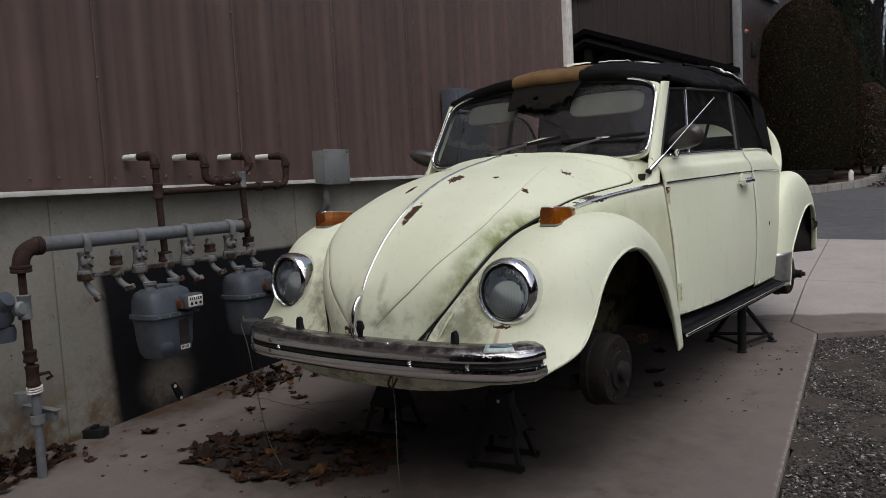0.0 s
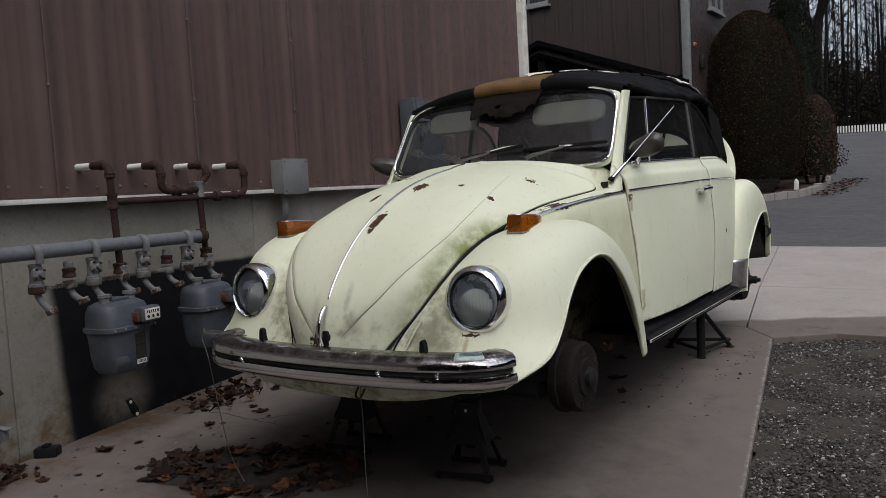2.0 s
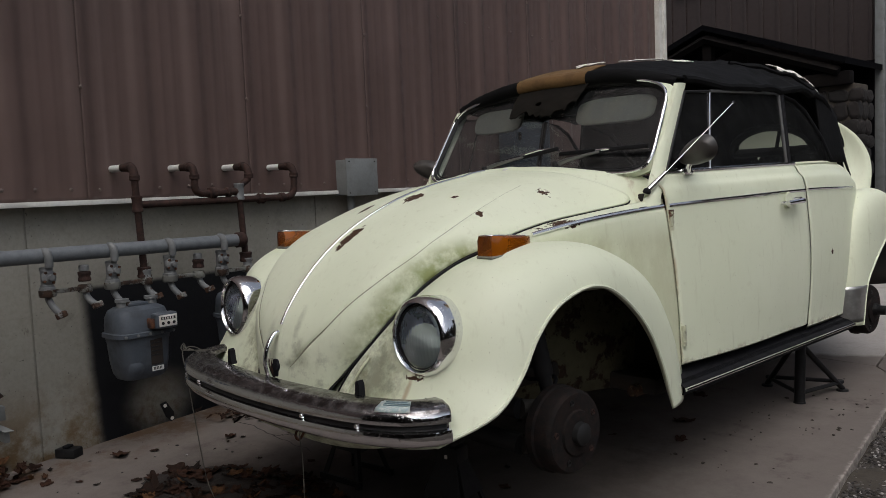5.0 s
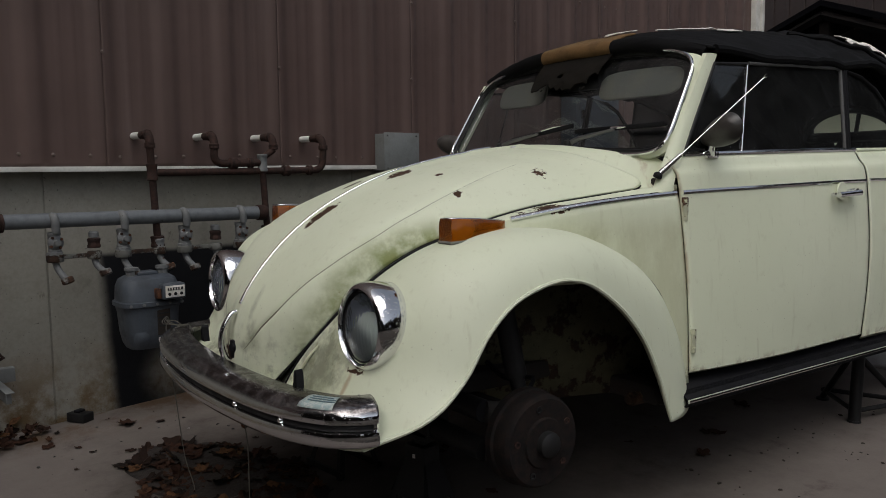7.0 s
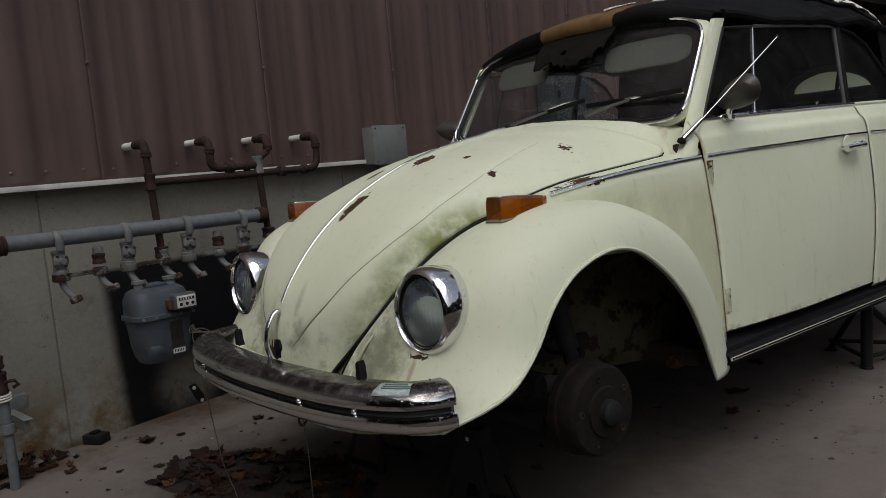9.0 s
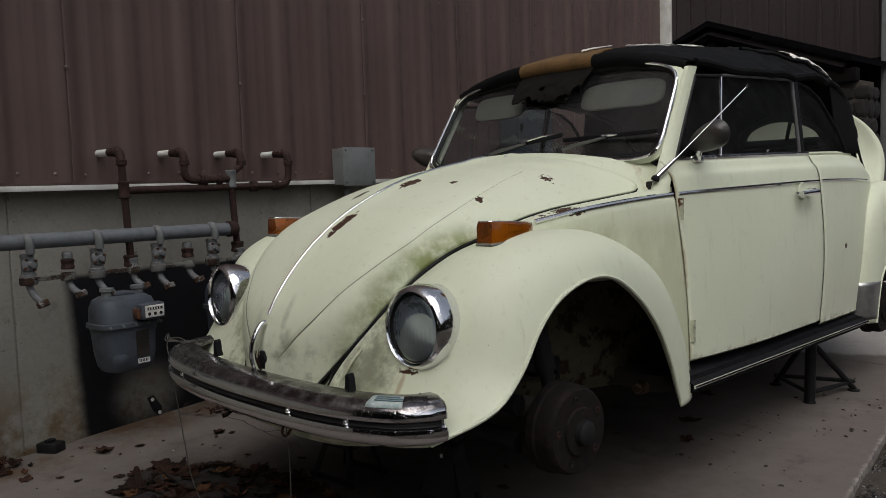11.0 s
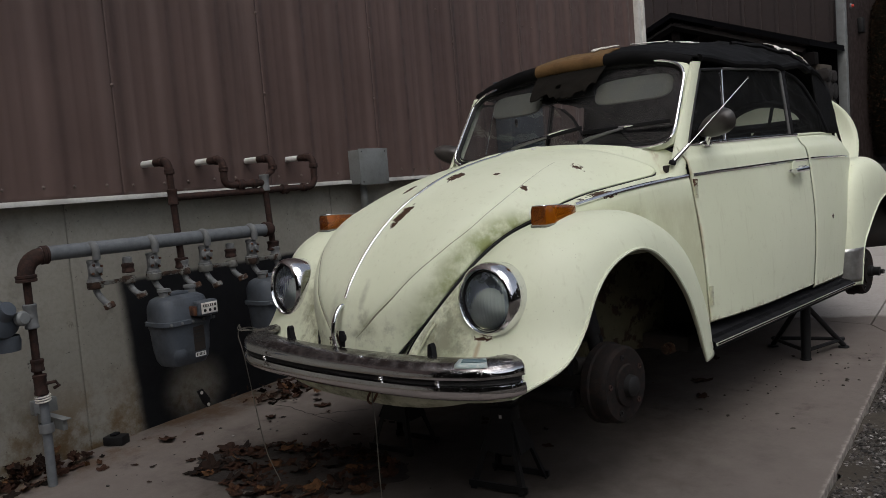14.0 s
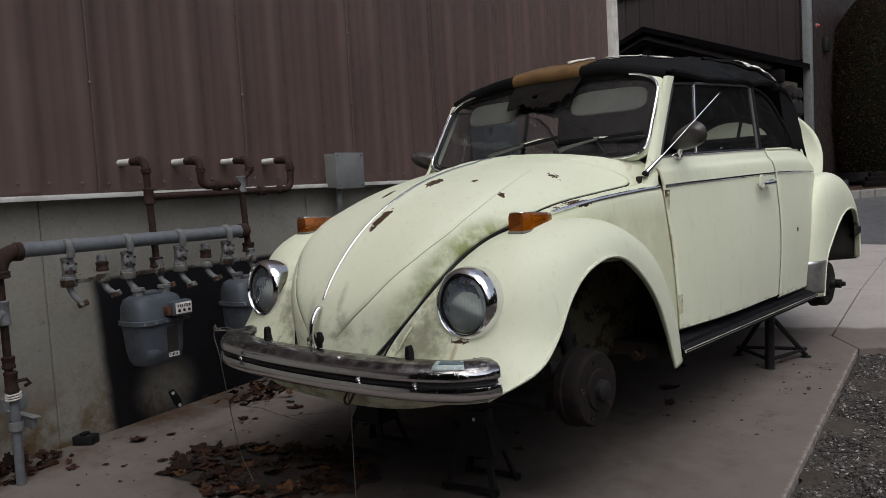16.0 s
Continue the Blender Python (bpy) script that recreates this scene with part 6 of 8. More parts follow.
rs = box(-0.58, 0.58, 1.75, 2.10, 0.62, 0.80, 0.06, segments=3)
box(-0.58, 0.58, 2.02, 2.14, 0.75, 1.16, 0.05, bm=rs, segments=3)
part("rear_seat", rs, SEAT, car, "dark vinyl rear bench")
wheel = bmesh.new()
R = pose(0.33, 0.95, 1.03, 58, 0, 0)
ring = [R @ Vector((0.195 * math.cos(a), 0.195 * math.sin(a), 0)) for a in np.linspace(0, 2 * math.pi, 41)]
wheel = tube(ring, 0.011, 8, False)
for a in (0.2, math.pi - 0.2, -math.pi / 2):
    wheel = rod(tuple(R @ Vector((0, 0, -0.02))), tuple(R @ Vector((0.19 * math.cos(a), 0.19 * math.sin(a), 0))), 0.009, 6, wheel)
wheel = lathe([(0.05, -0.03), (0.045, 0.0), (0, 0.008)], R, 18, wheel)
wheel = rod((0.33, 0.95, 1.03), (0.33, 0.74, 0.94), 0.02, 8, wheel)
part("steering_wheel", wheel, BLACK, car, "black steering wheel")
part("inside_mirror", box(-0.10, 0.10, -0.008, 0.008, -0.028, 0.028, 0.010, Matrix.Translation((0.02, 0.80, 1.455))), BLACK, car)

# ---- running gear ----
def drum(x, y, z, sx, r, name, label):
    m = toward((x, y, z), (sx, 0, 0))
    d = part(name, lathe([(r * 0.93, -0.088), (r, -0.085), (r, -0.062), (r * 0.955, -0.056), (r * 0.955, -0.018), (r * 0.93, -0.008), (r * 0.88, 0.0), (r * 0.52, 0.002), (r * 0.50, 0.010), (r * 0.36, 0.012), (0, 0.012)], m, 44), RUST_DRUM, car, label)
    for k in range(5):
        a = 2 * math.pi * k / 5 + 0.5
        p = m @ Vector((r * 0.70 * math.cos(a), r * 0.70 * math.sin(a), 0.0))
        part("bolt_hole", lathe([(0.010, 0.0), (0.010, 0.004), (0.006, 0.004), (0.005, 0.001), (0, 0.001)], toward(p, (sx, 0, 0)), 12), RUST_PIPE if k % 2 == 0 else BLACK, d)
    return d, m


for sx in (-1, 1):
    d, m = drum(sx * 0.700, 0.0, 0.402, sx, 0.134, "front_drum", "rusty front brake drum")
    part("grease_cap", lathe([(0.036, 0.010), (0.034, 0.03), (0.024, 0.038), (0, 0.040)], m, 20), BLACK, d, "black grease cap")
    d, m = drum(sx * 0.705, 2.40, 0.452, sx, 0.130, "rear_drum", "rusty rear brake drum")
    part("axle_nut", lathe([(0.034, 0.010), (0.030, 0.03), (0.024, 0.035), (0.024, 0.065), (0.014, 0.068), (0.012, 0.085), (0, 0.085)], m, 12), BLACK, d, "black axle nut")
    back = lathe([(0, -0.095), (0.125, -0.095), (0.128, -0.088), (0, -0.088)], toward((sx * 0.700, 0.0, 0.402), (sx, 0, 0)), 30)
    part("backing_plate", back, UNDER, car)
    ar = bmesh.new()
    ar = rod((sx * 0.56, -0.09, 0.47), (sx * 0.60, 0.02, 0.45), 0.030, 10, ar)
    ar = rod((sx * 0.56, -0.09, 0.36), (sx * 0.60, 0.02, 0.35), 0.030, 10, ar)
    ar = rod((sx * 0.60, 0.0, 0.30), (sx * 0.60, 0.0, 0.50), 0.026, 10, ar)
    part("trailing_arms", ar, UNDER, car)
    sh = lathe([(0.022, 0.0), (0.022, 0.20), (0.030, 0.20), (0.030, 0.42), (0, 0.42)], toward((sx * 0.585, 0.05, 0.36), (-0.08 * sx, -0.18, 1)), 14)
    part("shock_absorber", sh, BLACK, car, "dark shock absorber")
    part("tie_rod", rod((sx * 0.57, 0.10, 0.42), (sx * 0.10, -0.02, 0.47), 0.012, 8), UNDER, car)
    ax = rod((sx * 0.62, 2.40, 0.452), (sx * 0.12, 2.35, 0.44), 0.04, 12)
    part("axle_tube", ax, UNDER, car)
    hose = tube(spline([(sx * 0.58, 0.04, 0.50), (sx * 0.54, 0.10, 0.53), (sx * 0.47, 0.06, 0.52), (sx * 0.40, 0.04, 0.56)], 18), 0.007, 6)
    part("brake_hose", hose, RUBBER, car)
beam = rod((-0.56, -0.09, 0.47), (0.56, -0.09, 0.47), 0.032, 14)
beam = rod((-0.56, -0.09, 0.36), (0.56, -0.09, 0.36), 0.032, 14, beam)
for x in (-0.30, 0.30):
    box(x - 0.03, x + 0.03, -0.13, -0.05, 0.34, 0.52, 0.006, bm=beam)
part("axle_beam", beam, BLACK, car, "dark front axle beam")
jk = rod((0.585, 0.47, 0.412), (0.585, 0.86, 0.414), 0.022, 12)
jk = rod((0.585, 0.455, 0.412), (0.585, 0.48, 0.412), 0.015, 12, jk)
part("heater_channel", jk, rusty("channel_rust", (0.02, 0.012, 0.008), (0.07, 0.035, 0.018), under=(0.15, 0.115, 0.06), cover=0.6), car, "rusty cream heater channel end")

# ---- jack stands ----
def front_stand(x, y, turn, top_z, label):
    """A pressed-steel jack stand with four splayed legs, a ratchet post and a saddle."""
    z0 = gz(x, y)
    st = thing("jack_stand", label, "jack stand", Matrix.Translation((x, y, z0)) @ pose(0, 0, 0, 0, 0, turn), "jack stands under the car")
    h = 0.235
    for a in (0, 1):
        for b in (0, 1):
            sa, sb = (1 if a else -1), (1 if b else -1)
            leg = bmesh.new()
            q = [(0.106 * sa, 0.092 * sb, 0.0), (0.086 * sa, 0.092 * sb, 0.0), (0.026 * sa, 0.030 * sb, h), (0.040 * sa, 0.030 * sb, h)]
            q2 = [(0.106 * sa, 0.092 * sb, 0.0), (0.106 * sa, 0.073 * sb, 0.0), (0.040 * sa, 0.018 * sb, h), (0.040 * sa, 0.030 * sb, h)]
            for quad in (q, q2):
                leg.faces.new([leg.verts.new(v) for v in quad])
            ob = part("leg", leg, BLACK, st, smooth=False)
            ob.modifiers.new("thickness", "SOLIDIFY").thickness = 0.004
    for sb in (-1, 1):
        web = bmesh.new()
        web.faces.new([web.verts.new(v) for v in ((0.062 * -1, 0.066 * sb, 0.13), (0.062, 0.066 * sb, 0.13), (0.040, 0.031 * sb, h), (-0.040, 0.031 * sb, h))])
        part("side_web", web, BLACK, st, smooth=False).modifiers.new("thickness", "SOLIDIFY").thickness = 0.004
        web = bmesh.new()
        web.faces.new([web.verts.new(v) for v in ((0.080 * sb, -0.055, 0.13), (0.080 * sb, 0.055, 0.13), (0.041 * sb, 0.028, h), (0.041 * sb, -0.028, h))])
        part("side_web", web, BLACK, st, smooth=False).modifiers.new("thickness", "SOLIDIFY").thickness = 0.004
        part("foot_bar", box(-0.115, 0.115, 0.086 * sb - 0.005, 0.086 * sb + 0.005, 0.008, 0.030), BLACK, st)
    part("collar", box(-0.044, 0.044, -0.034, 0.034, h - 0.01, h + 0.05, 0.006), BLACK, st)
    post = box(-0.020, 0.020, -0.014, 0.014, 0.10, top_z - z0 - 0.02, 0.003)
    for k in range(6):
        box(0.018, 0.027, -0.010, 0.010, h + 0.01 + 0.025 * k, h + 0.022 + 0.025 * k, 0.002, bm=post)
    part("ratchet_post", post, BLACK, st)
    sad = box(-0.045, 0.045, -0.022, 0.022, top_z - z0 - 0.025, top_z - z0 - 0.010, 0.003)
    box(-0.045, -0.034, -0.022, 0.022, top_z - z0 - 0.02, top_z - z0 + 0.008, 0.003, bm=sad)
    box(0.034, 0.045, -0.022, 0.022, top_z - z0 - 0.02, top_z - z0 + 0.008, 0.003, bm=sad)
    part("saddle", sad, BLACK, st)
    part("ratchet_handle", tube([(-0.03, 0.04, h + 0.02), (-0.07, 0.05, h + 0.035), (-0.085, 0.05, h - 0.01), (-0.08, 0.05, h - 0.03)], 0.006, 8), BLACK, st)
    part("sticker", box(-0.005, 0.005, -0.0365, -0.0345, h + 0.012, h + 0.024), LINING, st)
    return st


front_stand(0.255, -0.10, 12, 0.335, "black steel jack stand holding the front axle")
front_stand(-0.345, -0.06, 8, 0.335, "black steel jack stand in shadow under the axle")


def tripod_stand(x, y, turn, label, feet=((0.011, -0.223), (-0.22, -0.055), (0.093, 0.067))):
    """A tube tripod stand: a thick post with three legs and a low ring of ties."""
    z0 = gz(x, y)
    st = thing("jack_stand", label, "jack stand", Matrix.Translation((x, y, z0)) @ pose(0, 0, 0, 0, 0, turn), "jack stands under the car")
    pts = []
    for fx, fy in feet:
        fz = gz(x + fx, y + fy) - z0
        pts.append((fx, fy, fz))
        if (fx, fy) == feet[0]:
            part("leg", rod((fx, fy, fz), (fx * 0.9, fy * 0.9, 0.31), 0.024, 12), BLACK, st)
        else:
            part("leg", rod((fx, fy, fz + 0.012), (0.0, -0.22, 0.285), 0.013, 10), BLACK, st)
        part("foot_pad", lathe([(0.028, 0), (0.026, 0.008), (0, 0.010)], Matrix.Translation((fx, fy, fz)), 14), BLACK, st)
    for a, b in ((0, 1), (0, 2), (1, 2)):
        p, q = Vector(pts[a]), Vector(pts[b])
        part("tie_bar", rod(p + Vector((0, 0, 0.045)), q + Vector((0, 0, 0.045)), 0.010, 8), BLACK, st)
    part("saddle", box(-0.04, 0.04, -0.285, -0.205, 0.300, 0.325, 0.005), BLACK, st)
    return st


tripod_stand(0.585, 2.02, 0, "black tubular tripod jack stand holding the rear body")

# ---- gas pipes and meters on the wall; local x out of the wall, y along it ----
N0 = 0.24


def elbow(a, corner, b, r, n=10):
    """A path from a to b round a corner."""
    a, c, b = (np.array(v, float) for v in (a, corner, b))
    t = np.linspace(0, 1, n)[:, None]
    return (1 - t) ** 2 * a + 2 * (1 - t) * t * c + t ** 2 * b


def fitting(name, at, way, r, l, material, parent, sides=12, label=""):
    """A collar with a bead at both ends round a pipe."""
    prof = [(0, -l / 2), (r * 0.92, -l / 2), (r * 1.1, -l / 2 + 0.003), (r * 1.1, -l / 2 + 0.012), (r, -l / 2 + 0.016), (r, l / 2 - 0.016), (r * 1.1, l / 2 - 0.012), (r * 1.1, l / 2 - 0.003), (r * 0.92, l / 2), (0, l / 2)]
    return part(name, lathe(prof, toward(at, way), sides), material, parent, label)


mani = thing("gas_manifold", "grey gas header pipe with rusty risers on the wall", "gas pipes", WALL)
hz0 = 0.938
part("header_pipe", rod((N0, -1.10, hz0 + 0.004), (N0, 0.06, hz0 - 0.004), 0.0310, 22), GREY_PIPE, mani, "grey painted header pipe")
part("end_cap", lathe([(0.034, -0.025), (0.038, -0.02), (0.038, 0.015), (0.030, 0.028), (0, 0.03)], toward((N0, 0.065, hz0 - 0.004), (0, 1, 0)), 20), RUST_PIPE, mani)
part("elbow", tube(elbow((N0, -1.085, hz0), (N0, -1.165, hz0), (N0, -1.165, hz0 - 0.085), 0.05), 0.0330, 16), RUST_PIPE, mani, "rusty pipe elbow")
fitting("collar", (N0, -1.085, hz0), (0, 1, 0), 0.035, 0.030, RUST_PIPE, mani, 18)
fitting("collar", (N0, -1.165, hz0 - 0.085), (0, 0, 1), 0.037, 0.030, RUST_PIPE, mani, 18)
part("supply_riser", rod((N0, -1.165, hz0 - 0.08), (N0, -1.165, 0.43), 0.0155, 16), RUST_PIPE, mani, "rusty supply riser")
gzw = lambda yy: gz(-1.687 + 0.9937 * N0 - 0.112 * yy, 0.112 * N0 + 0.9937 * yy)
part("grey_riser", rod((N0, -1.160, gzw(-1.16)), (N0, -1.155, 0.40), 0.0185, 16), GREY_PIPE, mani, "grey lower riser")
fitting("tee", (N0, -1.165, 0.70), (0, 0, 1), 0.025, 0.10, GREY_FIT, mani, 14)
fitting("union", (N0, -1.163, 0.500), (0, 0, 1), 0.025, 0.05, RUST_PIPE, mani, 8)
valve = fitting("shut_off_valve", (N0, -1.160, 0.420), (0, 0, 1), 0.025, 0.085, RUST_PIPE, mani, 14, "rusty shut-off valve")
part("valve_ear", tube([(N0 + 0.03, -1.15, 0.425), (N0 + 0.055, -1.125, 0.43), (N0 + 0.05, -1.11, 0.41), (N0 + 0.035, -1.125, 0.40)], 0.007, 8), RUST_PIPE, valve)
for k in range(3):
    part("string", tube([(N0 + 0.028 * math.cos(a), -1.157 + 0.028 * math.sin(a), 0.352 + 0.010 * k + 0.003 * math.sin(a)) for a in np.linspace(0, 6.28, 20)], 0.0035, 6), LINING, mani)
br = thing("pipe_bracket", "grey steel channel bracket clamped to the riser", "bracket", WALL)
part("channel", box(0.05, N0 + 0.03, -1.105, -1.085, 0.215, 0.262, 0.003), BOX_GREY, br)
part("channel_lip", box(0.05, N0 + 0.055, -1.112, -1.078, 0.262, 0.266, 0.001), BOX_GREY, br)
part("channel", box(0.02, 0.06, -1.12, -1.02, 0.255, 0.315, 0.003), BOX_GREY, br)
part("clamp", lathe([(0.027, -0.02), (0.029, -0.018), (0.029, 0.018), (0.027, 0.02)], toward((N0, -1.157, 0.24), (0, 0, 1)), 16), GREY_FIT, br)
# regulator on the left
reg = thing("gas_regulator", "grey-blue round gas regulator beside the riser", "gas regulator", WALL)
part("body", lathe([(0, -0.06), (0.05, -0.055), (0.075, -0.02), (0.085, 0.0), (0.085, 0.012), (0.07, 0.03), (0.04, 0.05), (0.03, 0.09), (0, 0.095)], toward((N0 + 0.01, -1.30, 0.71), (0.75, 0.2, 0.45)), 24), METER_GREY, reg)
part("outlet", rod((N0, -1.30, 0.69), (N0, -1.165, 0.70), 0.026, 12), GREY_FIT, reg)
part("vent_cup", lathe([(0.028, 0), (0.03, 0.02), (0.022, 0.03), (0, 0.032)], toward((N0 + 0.06, -1.235, 0.705), (1, 0.3, 0.1)), 16), BOX_GREY, reg)
part("lower_body", lathe([(0.05, 0), (0.055, 0.02), (0.05, 0.06), (0, 0.065)], toward((N0, -1.27, 0.64), (0, 0, -1)), 18), METER_GREY, reg)

# four outlets: white wall sleeves, rusty elbows and risers
SLEEVES = [-0.453, -0.150, 0.160, 0.448]
sl_z = 1.303
RR = 0.0160
for k, a in enumerate(SLEEVES):
    part("wall_sleeve", lathe([(0.013, 0), (0.0162, 0.001), (0.0162, 0.112), (0.014, 0.114), (0, 0.114)], toward((0.0, a, sl_z), (1, 0, 0)), 18), WHITE, mani, "white plastic wall sleeve")
    turn = (N0 - 0.01, a - 0.012, sl_z)
    part("elbow", tube(np.concatenate([[(0.105, a, sl_z)], elbow((N0 - 0.065, a, sl_z), turn, (N0 - 0.01, a - 0.012, sl_z - 0.060), 0.03)]), 0.0190, 14), RUST_PIPE, mani, "rusty elbow")
    fitting("collar", (N0 - 0.075, a, sl_z), (1, 0, 0), 0.0212, 0.026, RUST_PIPE, mani, 14)
    fitting("collar", (N0 - 0.01, a - 0.012, sl_z - 0.050), (0, 0, 1), 0.0212, 0.026, RUST_PIPE, mani, 14)
XP = N0 - 0.01
part("riser", rod((XP, -0.466, 1.25), (XP, -0.448, 0.80), RR, 14), RUST_PIPE, mani, "rusty riser")
fitting("coupling", (XP, -0.461, 1.135), (0, 0, 1), 0.0225, 0.075, RUST_PIPE, mani)
part("riser", tube(np.concatenate([[(XP, -0.162, 1.24)], elbow((XP, -0.164, 1.215), (XP, -0.165, 1.172), (XP, -0.115, 1.172), 0.03), [(XP, 0.08, 1.176)]]), RR + 0.002, 14), RUST_PIPE, mani, "rusty offset pipe")
fitting("collar", (XP, -0.070, 1.173), (0, 1, 0), 0.025, 0.040, RUST_PIPE, mani)
fitting("collar", (XP, 0.020, 1.175), (0, 1, 0), 0.0215, 0.03, RUST_PIPE, mani)
fitting("tee", (XP, 0.085, 1.175), (0, 0, 1), 0.0235, 0.085, GREY_FIT, mani, 14, "grey tee fitting")
part("riser", rod((XP, 0.148, 1.24), (XP, 0.088, 1.20), RR, 12), RUST_PIPE, mani)
part("riser", rod((XP, 0.085, 1.15), (XP, 0.103, 0.80), RR, 14), RUST_PIPE, mani, "rusty riser")
part("riser", tube(np.concatenate([[(XP, 0.436, 1.24)], elbow((XP, 0.434, 1.20), (XP, 0.432, 1.140), (XP, 0.380, 1.138), 0.03)]), RR + 0.002, 14), RUST_PIPE, mani)
part("cross_pipe", rod((XP, 0.385, 1.138), (XP, -0.455, 1.132), 0.0165, 12), RUST_PIPE, mani, "rusty cross pipe")
fitting("union", (XP, 0.215, 1.136), (0, 1, 0), 0.024, 0.04, RUST_PIPE, mani, 8)
fitting("collar", (XP, 0.350, 1.138), (0, 1, 0), 0.0215, 0.03, RUST_PIPE, mani)
fitting("union", (XP, -0.450, 0.825), (0, 0, 1), 0.029, 0.05, RUST_PIPE, mani, 8)
fitting("union", (XP, 0.102, 0.845), (0, 0, 1), 0.029, 0.05, RUST_PIPE, mani, 8)

STATIONS = [(-0.885, -0.728, False), (-0.607, -0.448, True), (-0.330, -0.178, False), (-0.050, 0.102, True)]
for k, (va, oa, live) in enumerate(STATIONS):
    zc = 0.850
    vb = fitting("lockwing_valve", (N0, va, zc), (0, 0, 1), 0.024, 0.085, GREY_FIT, mani, 14, "grey gas valve with bolted face")
    part("drop_elbow", tube(elbow((N0, va - 0.005, hz0 + 0.02), (N0 + 0.05, va - 0.003, hz0 + 0.03), (N0 + 0.035, va, zc + 0.045), 0.02), 0.0165, 12), GREY_FIT, vb)
    part("valve_face", lathe([(0.031, 0), (0.031, 0.012), (0.026, 0.016), (0.014, 0.020), (0.012, 0.036), (0, 0.038)], toward((N0 + 0.012, va, zc), (1, 0.1, 0)), 18), GREY_FIT, vb)
    for j in range(4):
        an = j * math.pi / 2 + 0.6
        part("bolt", lathe([(0.006, 0), (0.006, 0.008), (0, 0.009)], toward((N0 + 0.026, va + 0.025 * math.cos(an), zc + 0.025 * math.sin(an)), (1, 0.1, 0)), 6), RUST, vb)
    part("swivel_nut", lathe([(0.029, -0.014), (0.033, -0.010), (0.033, 0.010), (0.029, 0.014)], toward((N0, va, zc - 0.052), (0, 0, 1)), 8), GREY_FIT, vb)
    bar = box(N0 - 0.012, N0 + 0.012, va, oa, 0.779, 0.797, 0.004)
    bar = lathe([(0.031, -0.017), (0.034, -0.013), (0.034, 0.012), (0.029, 0.016), (0, 0.016)], toward((N0, va, 0.785), (0, 0, 1)), 16, bar)
    bar = lathe([(0.026, -0.017), (0.029, -0.013), (0.029, 0.012), (0.026, 0.016), (0, 0.016)], toward((N0, oa, 0.787), (0, 0, 1)), 16, bar)
    part("meter_bar", bar, rusty("meter_bar_rust", (0.022, 0.016, 0.013), (0.062, 0.034, 0.022), under=(0.17, 0.17, 0.155), cover=0.45) if k == 0 else bpy.data.materials["meter_bar_rust"], mani, "rusty meter bar")
    if not live:
        fitting("outlet_cap", (N0, oa, 0.838), (0, 0, 1), 0.0255, 0.042, RUST_PIPE, mani, 8, "rusty capped outlet")
        part("cap_top", lathe([(0.021, 0), (0.021, 0.02), (0.016, 0.026), (0, 0.027)], toward((N0, oa, 0.862), (0, 0, 1)), 12), GREY_FIT, mani)
    else:
        fitting("nipple", (N0, oa, 0.815), (0, 0, 1), 0.022, 0.05, GREY_FIT, mani)
    for a, dz in ((va, 0.0), (oa, 0.012)):
        end = (N0 + 0.040, a + 0.030, 0.700 + dz) if not (k == 0 and a == va) else (N0 + 0.035, a + 0.035, 0.690)
        pt = tube(elbow((N0, a, 0.775), (N0 + 0.005, a, 0.735), end, 0.02), 0.0138, 12)
        sw = part("swivel", pt, GREY_FIT, mani, "bent swivel pipe")
        part("swivel_nut", lathe([(0.021, -0.014), (0.025, -0.010), (0.025, 0.008), (0.021, 0.012), (0, 0.012)], toward(end, (0.3, 0.25, -1)), 8), rusty("nut_rust", (0.03, 0.018, 0.013), (0.085, 0.042, 0.024), under=(0.2, 0.2, 0.19), cover=0.7) if (k == 0 and a == va) else bpy.data.materials["nut_rust"], sw)


